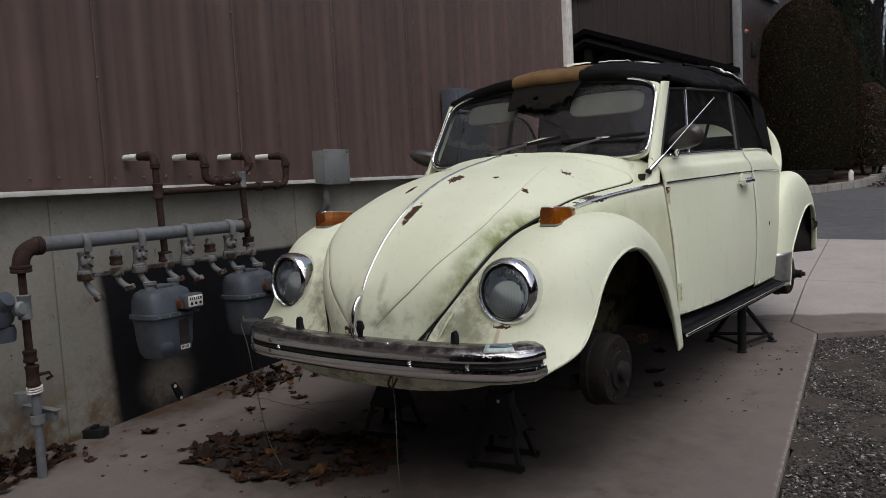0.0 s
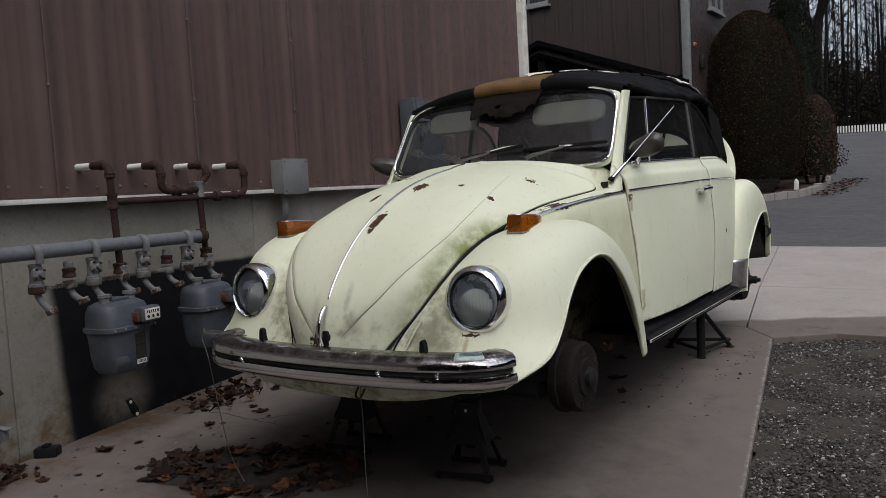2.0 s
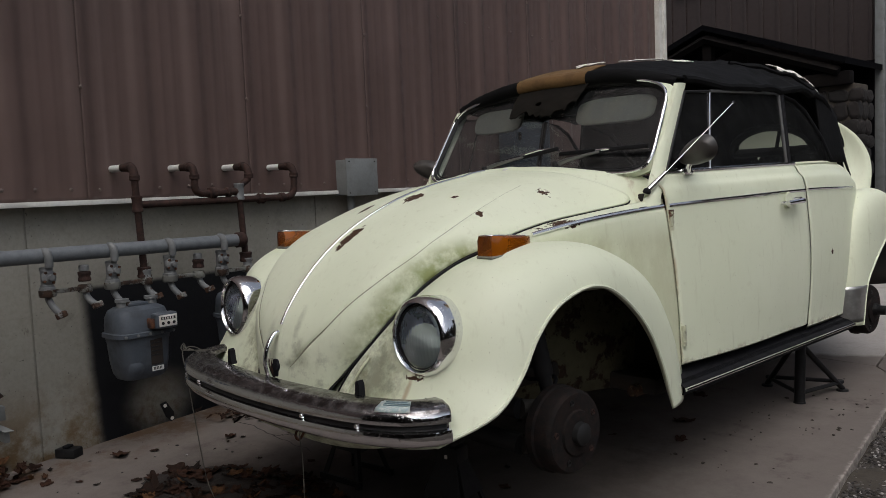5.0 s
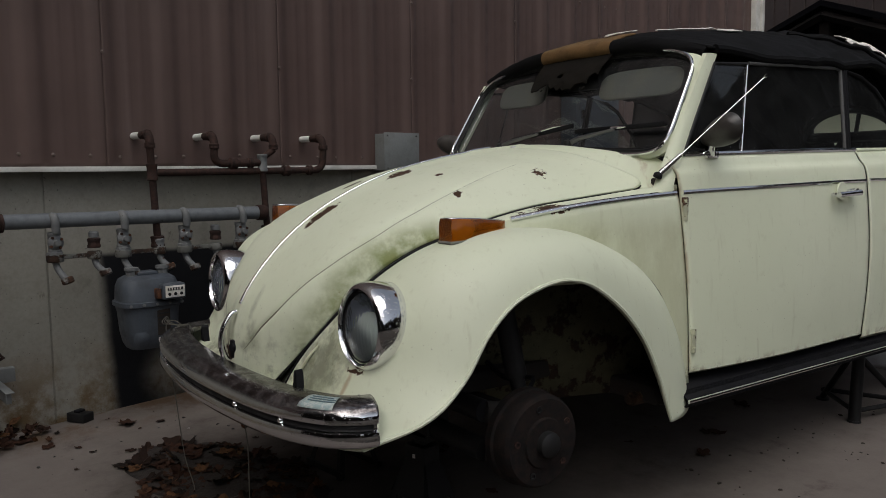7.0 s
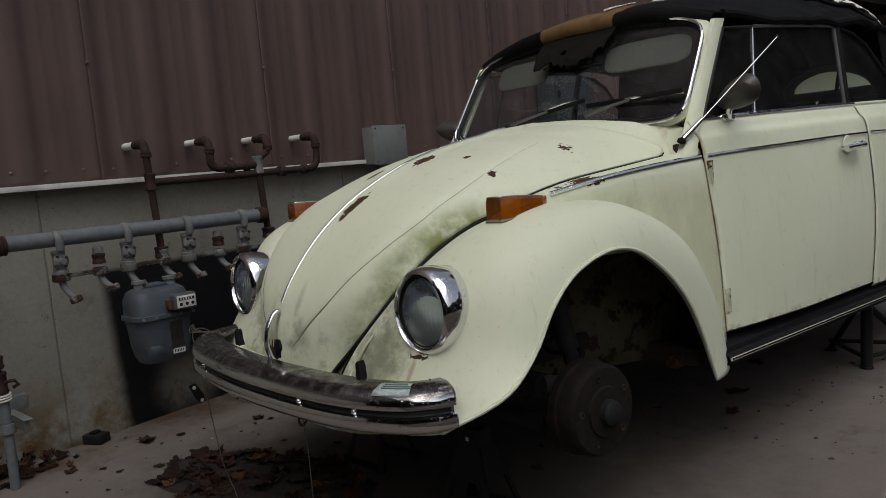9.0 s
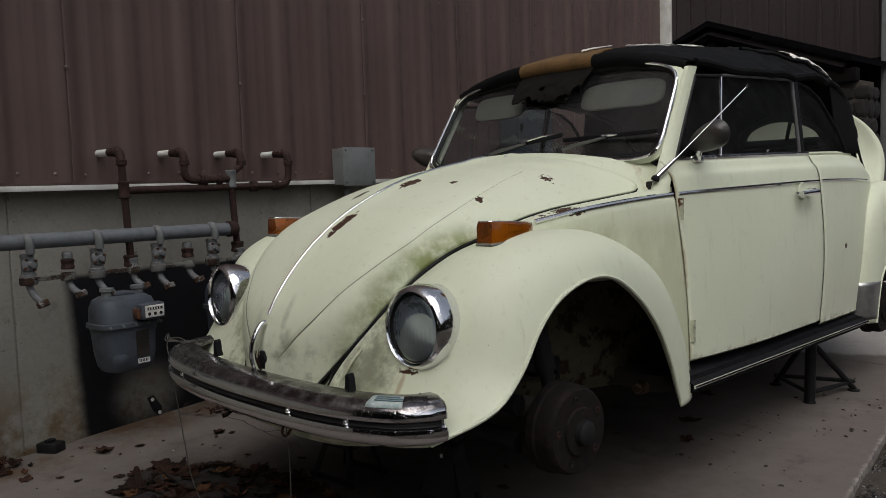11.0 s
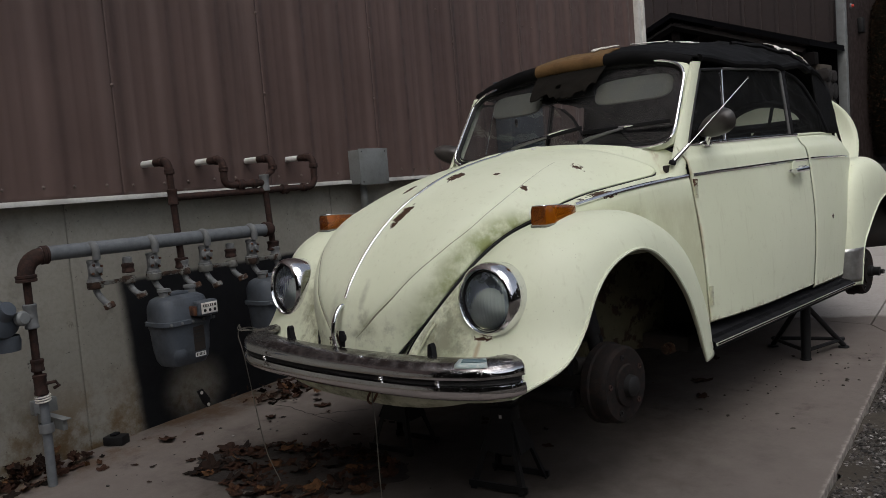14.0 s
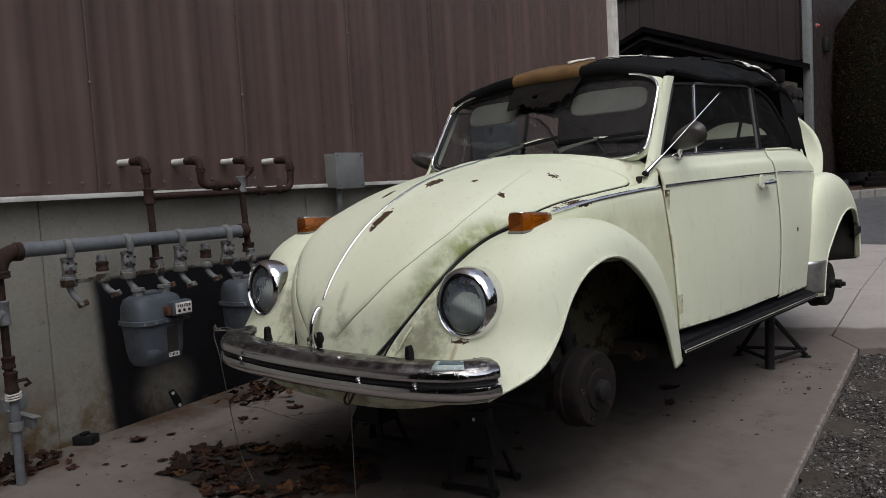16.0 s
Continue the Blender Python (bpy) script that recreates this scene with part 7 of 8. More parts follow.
def gas_meter(ya, yb, top_z, label, index=True):
    """A domed diaphragm meter: bowl-shaped lower half, flanged band, domed top, index box in front."""
    yc, hw = (ya + yb) / 2, (yb - ya) / 2
    gm = thing("gas_meter", label, "gas meter", WALL @ Matrix.Translation((0, yc, top_z)), "gas meters on the wall")
    x0 = 0.27
    rows = []
    for z, sx_, sy_ in ((-0.325, 0.05, 0.60), (-0.322, 0.075, 0.70), (-0.30, 0.092, 0.78), (-0.25, 0.098, 0.86), (-0.16, 0.100, 0.92), (-0.135, 0.104, 0.97), (-0.132, 0.112, 1.04), (-0.114, 0.112, 1.04), (-0.111, 0.104, 0.97), (-0.05, 0.098, 0.95), (-0.018, 0.085, 0.86), (-0.004, 0.06, 0.70), (0.0, 0.03, 0.4)):
        ring = []
        for a in np.linspace(0, 2 * math.pi, 40, endpoint=False):
            c, s = math.cos(a), math.sin(a)
            ring.append((x0 + sx_ * math.copysign(abs(c) ** 0.55, c), sy_ * hw * math.copysign(abs(s) ** 0.5, s), z))
        rows.append(ring)
    mesh = grid_mesh("meter_body", np.array(rows), close_v=True)
    bm = bmesh.new()
    bm.from_mesh(mesh)
    bmesh.ops.holes_fill(bm, edges=bm.edges[:], sides=60)
    body = part("meter_body", bm, METER_GREY, gm, "grey painted meter body")
    for y in np.linspace(-0.85, 0.85, 5):
        part("flange_bolt", lathe([(0.007, 0), (0.007, 0.006), (0, 0.008)], toward((x0 + 0.108, y * hw, -0.123), (1, 0, 0)), 8), GREY_FIT, body)
    part("top_plate", box(x0 - 0.04, x0 + 0.04, -0.4 * hw, 0.3 * hw, -0.004, 0.012, 0.005), METER_GREY, body)
    for s in (-0.52, 0.52):
        part("inlet", lathe([(0.024, 0), (0.024, 0.03), (0.03, 0.032), (0.03, 0.045), (0, 0.046)], Matrix.Translation((x0 + 0.01, s * hw, -0.012)), 14), GREY_FIT, body)
    for s in (-0.40,):
        part("bowl_bulge", lathe([(0, 0.018), (0.02, 0.015), (0.035, 0.006), (0.045, 0.0)], toward((x0 + 0.082, s * hw, -0.27), (1, 0, -0.2)), 18), METER_GREY, body)
    ib = part("index_box", box(x0 + 0.095, x0 + 0.150, 0.10 * hw, 0.88 * hw, -0.105, -0.035, 0.010, segments=3), METER_GREY, gm, "index box with a pale dial plate")
    part("index_side", box(x0 + 0.09, x0 + 0.135, -0.05 * hw, 0.10 * hw, -0.100, -0.055, 0.006), RUST, ib)
    if index:
        fx = x0 + 0.151
        part("dial_plate", box(fx, fx + 0.003, 0.17 * hw, 0.82 * hw, -0.095, -0.044, 0.002), LINING, ib, "pale dial plate")
        part("counter", box(fx + 0.003, fx + 0.0045, 0.24 * hw, 0.76 * hw, -0.064, -0.052), BLACK, ib)
        for j in range(5):
            part("digit_bar", box(fx + 0.0045, fx + 0.0055, (0.28 + 0.09 * j) * hw, (0.32 + 0.09 * j) * hw, -0.0625, -0.0535), LINING, ib)
        for j in range(3):
            part("small_dial", lathe([(0.007, 0), (0.007, 0.002), (0, 0.002)], toward((fx + 0.003, (0.30 + 0.20 * j) * hw, -0.080), (1, 0, 0)), 12), BLACK, ib)
        part("rating_plate", box(x0 + 0.098, x0 + 0.101, 0.02 * hw, 0.45 * hw, -0.262, -0.150), UNDER, body, "brown worn rating plate")
        for j in range(4):
            part("print_bar", box(x0 + 0.101, x0 + 0.1025, 0.04 * hw, (0.42 - 0.08 * (j % 2)) * hw, -0.170 - 0.018 * j, -0.164 - 0.018 * j), BLACK, body)
        part("tag", box(x0 + 0.094, x0 + 0.098, 0.05 * hw, 0.46 * hw, -0.292, -0.272), WHITE, body, "white number tag")
        for j in range(6):
            part("print_bar", box(x0 + 0.098, x0 + 0.099, (0.09 + 0.055 * j) * hw, (0.115 + 0.055 * j) * hw, -0.287, -0.275), BLACK, body)
    return gm


gas_meter(-0.654, -0.392, 0.690, "grey domed gas meter with a pale index dial")
gas_meter(-0.090, 0.170, 0.695, "grey domed gas meter half hidden by the car", False)

# electric boxes and conduit
jb = thing("junction_box", "grey metal junction box on the siding", "electrical box", WALL)
part("box_body", box(0.006, 0.115, 0.925, 1.165, 1.132, 1.342, 0.004), BOX_GREY, jb)
part("box_lid", box(0.115, 0.119, 0.917, 1.173, 1.126, 1.348, 0.0015), BOX_GREY, jb)
for a, z in ((0.94, 1.33), (1.15, 1.33), (0.94, 1.145), (1.15, 1.145)):
    part("lid_screw", lathe([(0.004, 0), (0.004, 0.003), (0, 0.003)], toward((0.119, a, z), (1, 0, 0)), 8), CHROME_OLD, jb)
part("conduit", tube(np.concatenate([[(0.055, 1.00, 1.14), (0.055, 1.00, 1.06)], elbow((0.055, 1.00, 1.04), (0.055, 1.005, 0.99), (0.0, 1.03, 0.955), 0.02), [(-0.06, 1.05, 0.93)]]), 0.022, 14), BOX_GREY, jb, "bent grey conduit")
eb = thing("electric_panel", "flat blue-grey electric panel box on the siding", "electrical box", WALL)
part("panel_box", box(0.02, 0.16, 2.56, 3.05, 1.20, 1.84, 0.008), METER_GREY, eb)
part("panel_door", box(0.16, 0.172, 2.585, 3.025, 1.225, 1.815, 0.004), METER_GREY, eb)
part("latch", box(0.172, 0.185, 2.60, 2.625, 1.48, 1.54, 0.003), CHROME_OLD, eb)

# a hairline crack from the wall across the slab
crack = thing("slab_crack", "thin dark crack across the dirty slab", "crack", kind="structure")
rngc = random.Random(12)
for a, b in (((-1.52, -0.02), (-0.72, -0.02)), ((-1.05, -0.01), (-0.86, 0.16))):
    pts = []
    for t in np.linspace(0, 1, 22):
        x, y = a[0] + (b[0] - a[0]) * t + rngc.gauss(0, 0.006), a[1] + (b[1] - a[1]) * t + rngc.gauss(0, 0.009)
        pts.append((x, y, gz(x, y) + 0.0004))
    part("crack_line", tube(pts, np.interp(np.linspace(0, 1, 22), [0, 0.3, 1], [0.0022, 0.0030, 0.0010]), 5, flat=0.3), UNDER, crack)

# things on the floor by the wall
def on_wall(n, u):
    return -1.687 + 0.9937 * n - 0.112 * u, 0.112 * n + 0.9937 * u


bx, by_ = -1.565, -0.755
blk = thing("plastic_block", "small black plastic block on the slab", "block", Matrix.Translation((bx, by_, gz(bx, by_))) @ pose(0, 0, 0, 0, 0, 35))
part("block_body", box(-0.05, 0.05, -0.032, 0.032, 0.0, 0.042, 0.006), BLACK, blk)
part("block_notch", box(-0.018, 0.012, -0.02, 0.02, 0.042, 0.054, 0.004), RUBBER, blk)
x_, y_ = on_wall(0.0, -0.262)
cl = thing("pipe_clip", "black metal pipe clip leaning at the wall", "clip", Matrix.Translation((x_, y_, gz(x_, y_))) @ pose(0, 0, 0, 0, 0, 6.43))
pl = bmesh.new()
for q in ((-0.032, 0.100), (0.000, 0.108), (0.040, 0.045), (0.038, 0.010), (0.020, 0.002), (-0.004, 0.030)):
    pl.verts.new((0.0, q[0], q[1]))
pl.faces.new(pl.verts)
ob = part("clip_plate", pl, BLACK, cl, smooth=False)
ob.modifiers.new("thickness", "SOLIDIFY").thickness = 0.006
part("clip_hole", lathe([(0.009, 0), (0.009, 0.002), (0, 0.002)], toward((0.007, -0.008, 0.088), (1, 0, 0)), 12), LINING, cl)
part("clip_hole", lathe([(0.009, 0), (0.009, 0.002), (0, 0.002)], toward((0.007, 0.026, 0.018), (1, 0, 0)), 12), LINING, cl)

# thin wires hanging from the bumper
wire = plain("wire_grey", (0.10, 0.095, 0.08), 0.7)
w1 = thing("hanging_wire", "thin grey wire looped from the bumper to the slab", "wire")
part("strand", tube(spline([(-0.50, -0.58, 0.594), (-0.565, -0.60, 0.612), (-0.635, -0.61, 0.588), (-0.60, -0.615, 0.50), (-0.575, -0.60, 0.28), (-0.545, -0.59, 0.12), (-0.49, -0.577, gz(-0.49, -0.577) + 0.006), (-0.40, -0.64, gz(-0.4, -0.64) + 0.004), (-0.317, -0.688, gz(-0.317, -0.688) + 0.004), (-0.33, -0.56, 0.012), (-0.366, -0.415, 0.016), (-0.43, -0.40, 0.018), (-0.495, -0.435, 0.018)], 90), 0.0018, 6), wire, w1)
for k in range(4):
    part("strand_curl", tube(spline([(-0.635, -0.595, 0.590), (-0.62, -0.61, 0.606 + 0.005 * k), (-0.57, -0.61 - 0.01 * k, 0.606), (-0.53 + 0.02 * k, -0.59, 0.594 + 0.006 * k), (-0.50, -0.57, 0.604), (-0.46 + 0.015 * k, -0.58, 0.596)], 30), 0.0015, 5), wire, w1)
w2 = thing("hanging_wire", "thin pale wire hanging from the apron", "wire")
part("strand", tube(spline([(0.155, -0.60, 0.50), (0.165, -0.625, 0.44), (0.168, -0.622, 0.36), (0.163, -0.620, 0.20), (0.168, -0.622, 0.08), (0.170, -0.620, gz(0.17, -0.62) + 0.002)], 40), 0.0016, 6), wire, w2)
part("strand_loop", tube(spline([(0.150, -0.60, 0.475), (0.150, -0.63, 0.44), (0.162, -0.625, 0.425), (0.170, -0.605, 0.455)], 20), 0.004, 6), RUST, w2)

# ---- second building with its porch ----
b2 = thing("building_back", "dark brown ribbed metal building across the yard", "building", None, kind="structure")
part("front_wall", box(-14.0, -2.47, 12.0, 12.3, -0.2, 8.0), SIDING_DARK_SHADED, b2)
part("side_wall", box(-2.75, -2.45, 12.301, 24.0, -0.2, 6.4), SIDING_DARK_SHADED, b2)
for k in range(38):
    x = -2.6 - 0.297 * k
    part("siding_rib", box(x - 0.03, x + 0.03, 11.976, 12.0, 0.4, 8.0, 0.008), SIDING_DARK_SHADED, b2, smooth=False)
part("eave", box(-2.46, -2.15, 12.0, 24.2, 6.25, 6.42, 0.02), BLACK, b2, "dark eave")
dp = part("downspout", box(-2.50, -2.36, 11.86, 11.985, 0.5, 7.5, 0.02), BOX_GREY, b2, "grey metal downspout")


def wall_window(parent, m, w, h):
    """A small window: frame, sill, two panes; local x across, z up, facing -y."""
    fr = bmesh.new()
    for x0, x1, z0, z1 in ((-w / 2, w / 2, 0, 0.06), (-w / 2, w / 2, h - 0.06, h), (-w / 2, -w / 2 + 0.06, 0.06, h - 0.06), (w / 2 - 0.06, w / 2, 0.06, h - 0.06), (-0.025, 0.025, 0.06, h - 0.06)):
        box(x0, x1, -0.05, 0.02, z0, z1, 0.004, bm=fr)
    fr.transform(m)
    win = part("window", fr, BOX_GREY, parent, "pale framed window")
    for s in (-1, 1):
        part("pane", box(min(s * 0.025, s * (w / 2 - 0.06)), max(s * 0.025, s * (w / 2 - 0.06)), -0.01, 0.0, 0.06, h - 0.06, 0, m), PANE, win)
    part("sill", box(-w / 2 - 0.04, w / 2 + 0.04, -0.08, 0.02, -0.05, 0.0, 0.004, m), BOX_GREY, win)


PANE = plain("window_pane", (0.03, 0.034, 0.04), 0.12, 0.0, (0.05, 0.05, 0.05), 0.2)
wall_window(b2, Matrix.Translation((-5.55, 11.97, 4.62)), 0.85, 1.1)
for y in (13.9,):
    wall_window(b2, Matrix.Translation((-2.43, y, 4.30)) @ pose(0, 0, 0, 0, 0, 90), 0.9, 1.1)
al = thing("alarm_lamp", "small red alarm lamp on the building wall", "lamp")
part("lamp_base", lathe([(0.045, 0), (0.045, 0.02), (0, 0.025)], toward((-2.45, 12.45, 3.50), (1, 0, 0)), 16), BOX_GREY, al)
w = Nodes("red_plastic")
RED = w.done(w.mix(w.noise(20.0), (0.55, 0.05, 0.03), (0.40, 0.03, 0.02)), 0.4)
part("lamp_dome", lathe([(0.028, 0.0), (0.028, 0.02), (0.02, 0.035), (0, 0.04)], toward((-2.43, 12.45, 3.50), (1, 0, 0)), 16), RED, al)
part("speaker_box", box(-2.45, -2.36, 12.75, 12.90, 3.08, 3.34, 0.02), BLACK, al)

porch = thing("porch", "dark timber porch with a gable roof and stone pillars", "porch")
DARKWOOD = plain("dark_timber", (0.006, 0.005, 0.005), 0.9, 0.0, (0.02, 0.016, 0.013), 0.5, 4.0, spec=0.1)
# roof black deepened by the shade over it; also fills the porch inside
ROOFING_AND_SHADE = plain("black_roofing_and_shade", (0.003, 0.003, 0.004), 0.95, 0.0, (0.008, 0.008, 0.008), 0.4, 4.0, spec=0.05)
PEAK, LOWR = (-4.60, 3.64), (-2.38, 2.80)
for s in (-1, 1):
    dx = (LOWR[0] - PEAK[0]) * s
    a, b = Vector((PEAK[0], 0, PEAK[1])), Vector((PEAK[0] + dx, 0, LOWR[1]))
    prof = [a, b, b + Vector((0, 0, -0.09)), a + Vector((0, 0, -0.09))]
    bm = bmesh.new()
    f0 = [bm.verts.new((p.x, 10.35, p.z)) for p in prof]
    f1 = [bm.verts.new((p.x, 11.97, p.z)) for p in prof]
    for i in range(4):
        bm.faces.new((f0[i], f0[(i + 1) % 4], f1[(i + 1) % 4], f1[i]))
    bm.faces.new(f0[::-1])
    bm.faces.new(f1)
    part("roof_slope", bm, ROOFING_AND_SHADE, porch, "black roof slope", smooth=False)
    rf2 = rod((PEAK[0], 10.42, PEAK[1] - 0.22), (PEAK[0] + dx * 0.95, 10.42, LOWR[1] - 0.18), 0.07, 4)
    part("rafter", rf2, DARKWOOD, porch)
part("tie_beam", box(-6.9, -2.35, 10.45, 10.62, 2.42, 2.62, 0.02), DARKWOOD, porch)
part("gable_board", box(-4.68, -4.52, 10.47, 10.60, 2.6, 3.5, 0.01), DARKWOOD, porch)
# black sheet standing in for the deep shade inside the porch
part("porch_shade_panel", box(-6.9, -2.48, 11.88, 11.972, 0.4, 2.9), ROOFING_AND_SHADE, porch)
rng = random.Random(4)
w = Nodes("field_stone")
rnd = w.n.new("ShaderNodeObjectInfo").outputs["Random"]
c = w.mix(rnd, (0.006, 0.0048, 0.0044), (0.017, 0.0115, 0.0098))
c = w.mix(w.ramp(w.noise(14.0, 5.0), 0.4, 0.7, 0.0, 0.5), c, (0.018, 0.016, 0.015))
w.bump(w.noise(30.0, 4.0), 0.01, 0.6)
FIELD = w.done(c, 0.85)
stone_meshes = []
for k in range(6):
    bm = bmesh.new()
    bmesh.ops.create_icosphere(bm, subdivisions=2, radius=0.5)
    for v in bm.verts:
        q = v.co
        v.co = Vector((math.copysign(min(0.5, abs(q.x) * 1.25), q.x), math.copysign(min(0.5, abs(q.y) * 1.2), q.y), math.copysign(min(0.5, abs(q.z) * 1.25), q.z))) * (1 + 0.10 * noise.noise(q * 3 + Vector((k * 5, 0, 0))))
    me = bpy.data.meshes.new("stone")
    bm.to_mesh(me)
    bm.free()
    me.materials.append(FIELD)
    stone_meshes.append(me)
for px in (-2.58, -6.62):
    pil = part("pillar", box(px - 0.26, px + 0.26, 10.56, 11.08, 0.2, 2.44, 0.02), SOIL, porch, "rough field-stone pillar")
    z = 0.45
    while z < 2.36:
        h = 0.16 + 0.10 * rng.random()
        for face in (0, 1):
            a = -0.27
            while a < 0.26:
                wd = 0.14 + 0.16 * rng.random()
                o = new("stone", stone_meshes[rng.randrange(6)])
                o.parent = pil
                cc_ = (px + a + wd / 2, 10.56, z + h / 2) if face == 0 else (px + 0.26, 10.83 + a + wd / 2, z + h / 2)
                sc = (wd * 0.97, 0.07, h * 0.97) if face == 0 else (0.07, wd * 0.97, h * 0.97)
                o.matrix_local = Matrix.Translation(cc_) @ pose(0, 0, 0, 0, rng.uniform(-8, 8) if face == 0 else 0, 0) @ Matrix.Diagonal((*sc, 1))
                a += wd
        z += h

# ---- planting bed, hedges, trees ----
bed = []
BED = [(-2.0, 11.3), (-1.70, 11.75), (-1.25, 12.45), (-0.85, 13.3), (-0.72, 14.0), (-0.85, 16.5), (-1.3, 20.0), (-1.9, 24.0)]
bp = spline(BED, 40)
MULCH = concrete("mulch", (0.045, 0.028, 0.022), (0.065, 0.04, 0.03), (0.025, 0.018, 0.014), 0.6, 4.0)
pts = np.array([[(x * (1 - t) + -2.45 * t, y, gz(x, y) + 0.10 + 0.03 * noise.noise(Vector((x * 3 + t * 4, y * 3, 0)))) for t in np.linspace(0, 1, 8)] for x, y in bp])
sheet("planting_bed", pts, MULCH, None, "dark bark mulch bed along the building", 0.2)
tagged(bpy.data.objects["planting_bed"], "dark bark mulch bed along the building", "planting bed", kind="structure")
STONEC = concrete("kerb_stone", (0.23, 0.22, 0.21), (0.28, 0.27, 0.25), (0.12, 0.115, 0.10), 0.5, 3.0)
kerb = thing("kerb", "pale weathered stone kerb round the planting bed", "kerb", kind="structure")
for i in range(0, 38, 2):
    (x0, y0), (x1, y1) = bp[i], bp[i + 2]
    L = math.hypot(x1 - x0, y1 - y0)
    m = Matrix.Translation(((x0 + x1) / 2, (y0 + y1) / 2, gz(x0, y0))) @ pose(0, 0, 0, 0, 0, math.degrees(math.atan2(y1 - y0, x1 - x0)))
    part("kerb_stone", box(-L / 2 + 0.008, L / 2 - 0.008, -0.07, 0.07, -0.1, 0.125 + 0.015 * math.sin(i * 3), 0.015, m), STONEC, kerb, smooth=False)
mk = thing("marker_post", "short white plastic marker post in the bed", "post", Matrix.Translation((-0.90, 13.35, gz(-0.9, 13.35) + 0.10)))
part("post_body", box(-0.04, 0.04, -0.02, 0.02, 0.0, 0.17, 0.010), WHITE, mk)
part("post_cap", lathe([(0.034, 0), (0.02, 0.03), (0, 0.04)], Matrix.Translation((0, 0, 0.17)), 12), WHITE, mk)
lg = thing("timber_edging", "weathered grey timber edging in the bed", "timber")
for k in range(3):
    part("timber", box(-0.35, 0.35, -0.06, 0.06, 0.0, 0.09, 0.01, Matrix.Translation((-1.50 + 0.03 * k, 12.75 + 0.07 * k, gz(-1.5, 12.7) + 0.11 + 0.075 * k)) @ pose(0, 0, 0, 0, 0, 38)), DARKWOOD, lg)


def leaf_cloud(name, count, place, size, material, parent, seed, label=""):
    """Many small folded leaves in one mesh; place(rng) gives a point and an outward way."""
    rng = np.random.default_rng(seed)
    verts, faces = [], []
    for k in range(count):
        p, n = place(rng)
        n = np.array(n) + 0.75 * rng.standard_normal(3)
        n /= np.linalg.norm(n) + 1e-9
        t = np.cross(n, rng.standard_normal(3))
        t /= np.linalg.norm(t) + 1e-9
        b = np.cross(n, t)
        s = size * (0.6 + 0.8 * rng.random())
        i = len(verts)
        verts += [tuple(p + t * s), tuple(p + b * s * 0.45 + n * s * 0.25), tuple(p - t * s), tuple(p - b * s * 0.45 + n * s * 0.25)]
        faces += [(i, i + 1, i + 2), (i, i + 2, i + 3)]
    mesh = bpy.data.meshes.new(name)
    mesh.from_pydata(verts, [], faces)
    return link(name, mesh, material, parent, label, smooth=False)


HEDGE = leafy("hedge_leaf", (0.008, 0.0065, 0.004), (0.022, 0.014, 0.007), (0.085, 0.045, 0.025))
HEDGE2 = leafy("bush_leaf", (0.025, 0.018, 0.012), (0.060, 0.035, 0.025), (0.16, 0.10, 0.08))
PINE = leafy("conifer_leaf", (0.006, 0.009, 0.006), (0.014, 0.018, 0.010), (0.02, 0.022, 0.012))
BARK = plain("bark", (0.022, 0.019, 0.017), 0.95, 0.0, (0.015, 0.013, 0.012), 0.6, 6.0, 0.01)


BARK_DARK = plain("dark_wet_bark", (0.008, 0.007, 0.0065), 0.95, 0.0, (0.005, 0.0045, 0.004), 0.6, 6.0, 0.01, 0.1)


def clipped_bush(cx, cy, half, z0, z1, count, size, material, seed, label, power=2.3):
    bush = thing("hedge", label, "bush", Matrix.Translation((cx, cy, gz(cx, cy) + 0.08)))
    base = gz(cx, cy) + 0.08

    def radius(t):
        return half * max(0.02, (1 - abs(2 * t - 0.80) ** power / (1.2 ** power if t > 0.4 else 0.85 ** power * 3.0))) ** 0.5

    def place(rng):
        t = rng.random() ** 0.9
        a = rng.random() * 2 * math.pi
        r = radius(t) * (1 + 0.05 * noise.noise(Vector((math.cos(a) * 2, math.sin(a) * 2, t * 5 + seed)))) * (0.90 + 0.12 * rng.random())
        return np.array((r * math.cos(a), r * math.sin(a), z0 - base + (z1 - z0) * t)), (math.cos(a), math.sin(a), 1.6 * (t - 0.4))

    rows = [(max(0.01, radius(t) * 0.90), z0 - base + (z1 - z0) * t) for t in np.linspace(0, 0.99, 24)]
    part("core", lathe([(0, rows[0][1])] + rows + [(0, rows[-1][1] + 0.02)], None, 32), PINE, bush)
    leaf_cloud("leaves", count, place, size, material, bush, seed)
    for k in range(5):
        part("stem", rod((0.12 * math.cos(k * 1.3), 0.12 * math.sin(k * 1.3), -0.1), (0.3 * math.cos(k * 1.3), 0.3 * math.sin(k * 1.3), z0 - base + 0.4), 0.03, 7), BARK, bush)
    return bush


clipped_bush(-1.78, 13.9, 0.96, 0.95, 4.20, 42000, 0.021, HEDGE, 1, "large egg-shaped clipped hedge with flecked dark leaves")
clipped_bush(-0.88, 15.2, 0.44, 0.95, 2.58, 5000, 0.028, HEDGE2, 2, "smaller reddish clipped bush behind the hedge")


